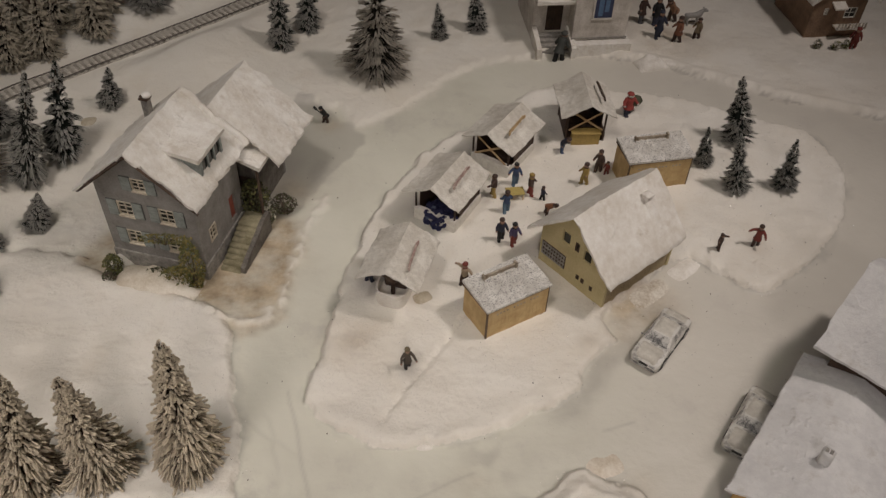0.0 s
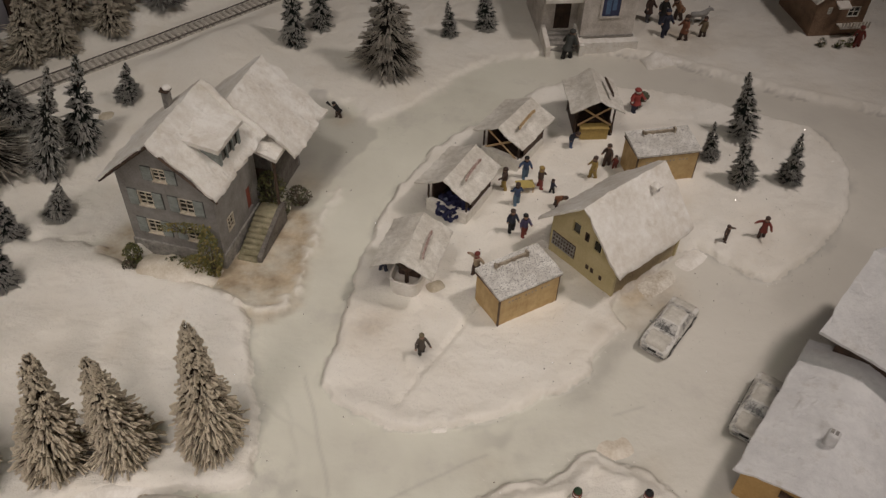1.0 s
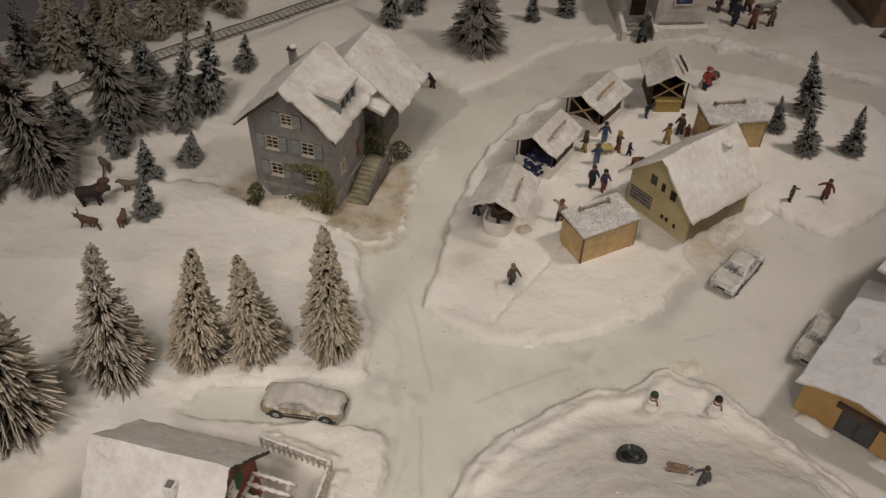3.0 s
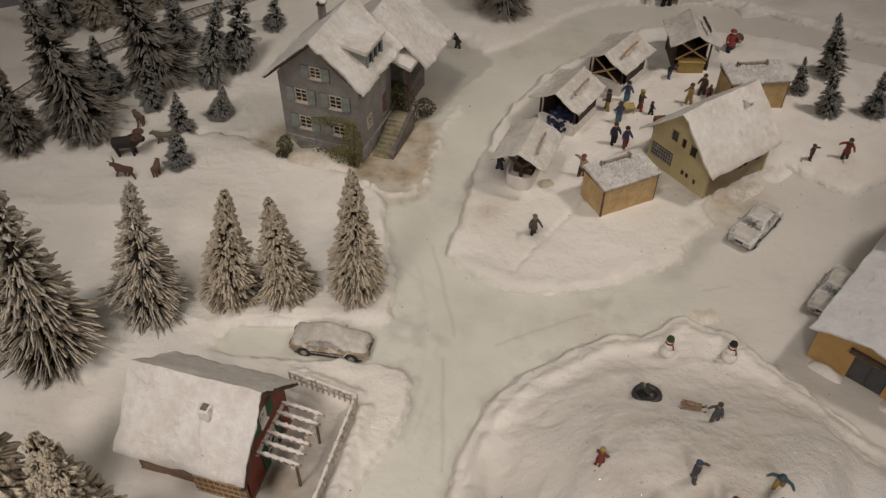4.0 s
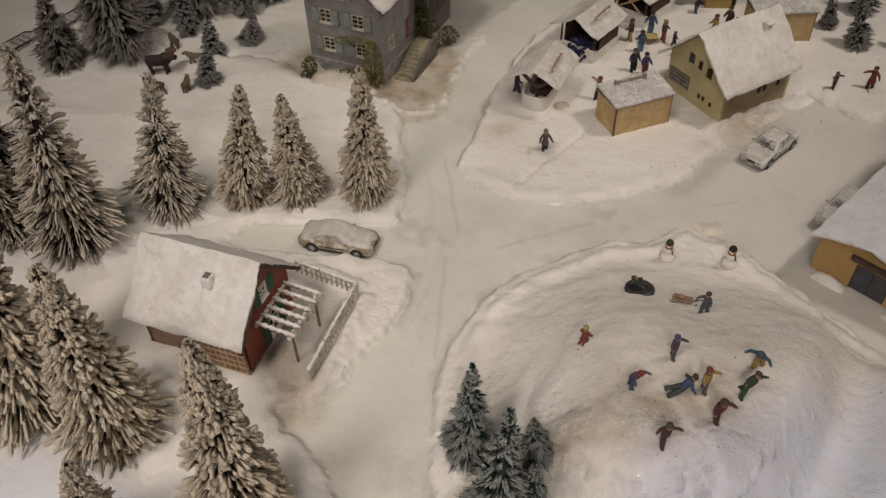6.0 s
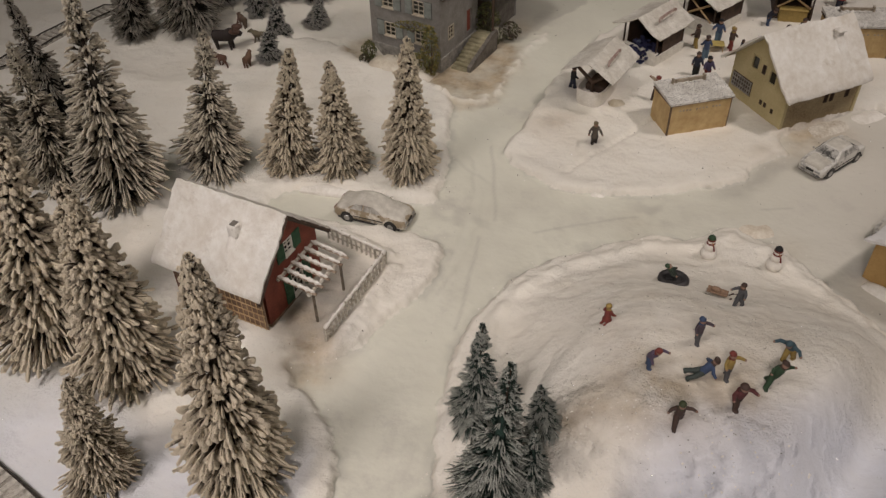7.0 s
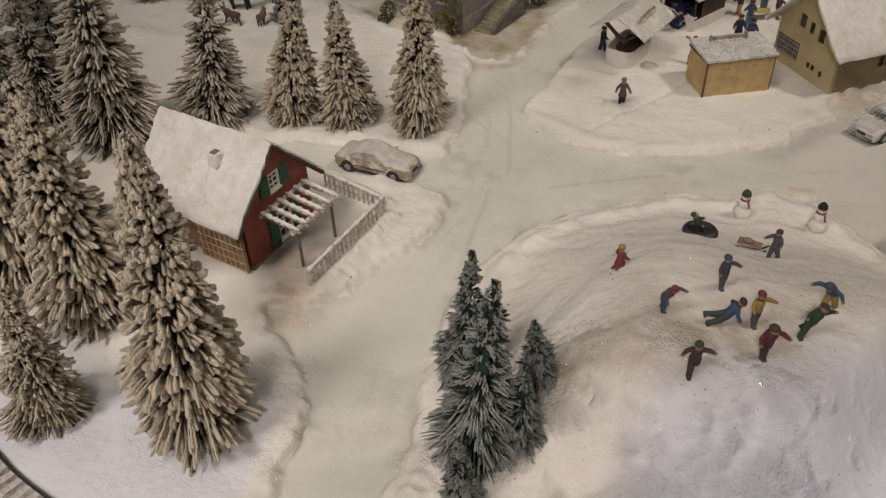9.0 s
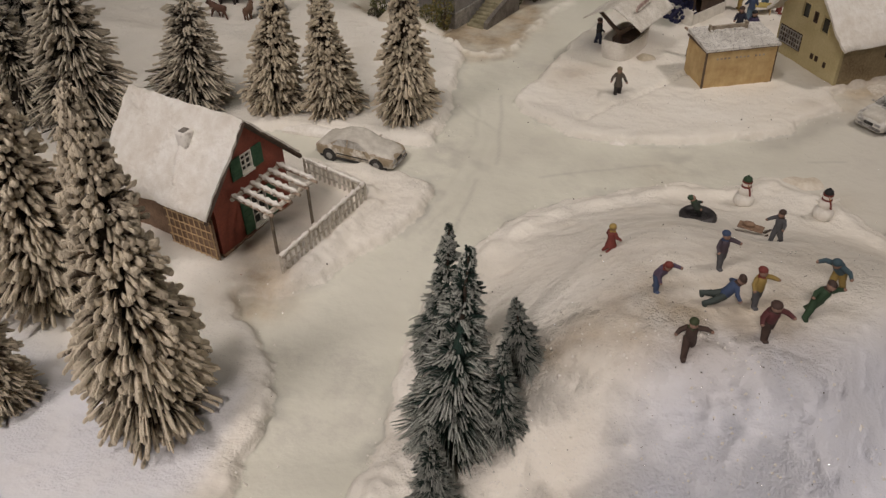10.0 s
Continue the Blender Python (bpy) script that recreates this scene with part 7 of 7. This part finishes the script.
# ---- loose bits: snow crumbs along the banks, grit on the roads, glitter on the snow ----
def bits(name, places, size, material, label, flat=1.0, tilt=3.0):
    rnd = random.Random(len(places))
    verts, faces = [], []
    heights = terrain(np.array([p[0] for p in places]), np.array([p[1] for p in places]))[0]
    for (x, y), z in zip(places, heights):
        r = size * rnd.uniform(0.5, 1.4)
        q = Euler((rnd.uniform(-tilt, tilt), rnd.uniform(-tilt, tilt), rnd.uniform(0, 6))).to_matrix()
        n = len(verts)
        for p in ((1, 0, 0), (-1, 0.2, 0), (0, 1, 0), (0.1, -1, 0), (0, 0, flat), (0, 0, -flat)):
            verts.append(Vector((x, y, z + 0.3 * r)) + q @ (Vector(p) * r * rnd.uniform(0.75, 1.2)))
        for f in ((0, 2, 4), (2, 1, 4), (1, 3, 4), (3, 0, 4), (2, 0, 5), (1, 2, 5), (3, 1, 5), (0, 3, 5)):
            faces.append([n + k for k in f])
    me = bpy.data.meshes.new(name)
    me.from_pydata([tuple(v * CM) for v in verts], [], faces)
    return tagged(part(name, me, material), label, name.replace("_", " "), kind="stuff")


def scatter():
    rnd = random.Random(3)
    crumbs = []
    for loop, lo, hi in ((ISLAND, 0, len(ISLAND)), (MOUND, 5, 65), (FIELD, 8, 108)):
        for _ in range(70):
            x, y = loop[rnd.randrange(lo, hi)]
            crumbs.append((x + rnd.gauss(0, 0.45), y + rnd.gauss(0, 0.45)))
    for _ in range(500):
        crumbs.append((rnd.uniform(1, 18), rnd.uniform(-2.0, 6.0)))
    bits("snow_crumbs", [c for c in crumbs if -45 < c[0] < 45 and -8 < c[1] < 80], 0.055, PACKED_SNOW, "small crumbs of snow lying along the banks")
    bits("grit", [(rnd.uniform(-12, 30), rnd.uniform(0, 64)) for _ in range(110)], 0.045, BARK, "dark specks of grit on snow and road")
    flakes = [(rnd.uniform(-6, 32), rnd.uniform(28, 62)) for _ in range(800)] + [(rnd.uniform(1, 18), rnd.uniform(-1, 14)) for _ in range(700)] + [(rnd.uniform(-30, -8), rnd.uniform(-4, 36)) for _ in range(200)]
    shiny = stained("glitter", (0.85, 0.84, 0.80), (0.95, 0.94, 0.92), 300, rough=0.22, metal=1.0, relief=0.0)
    bits("glitter", flakes, 0.028, shiny, "sparkling glitter flakes on the snow", 0.15, 0.9)


scatter()
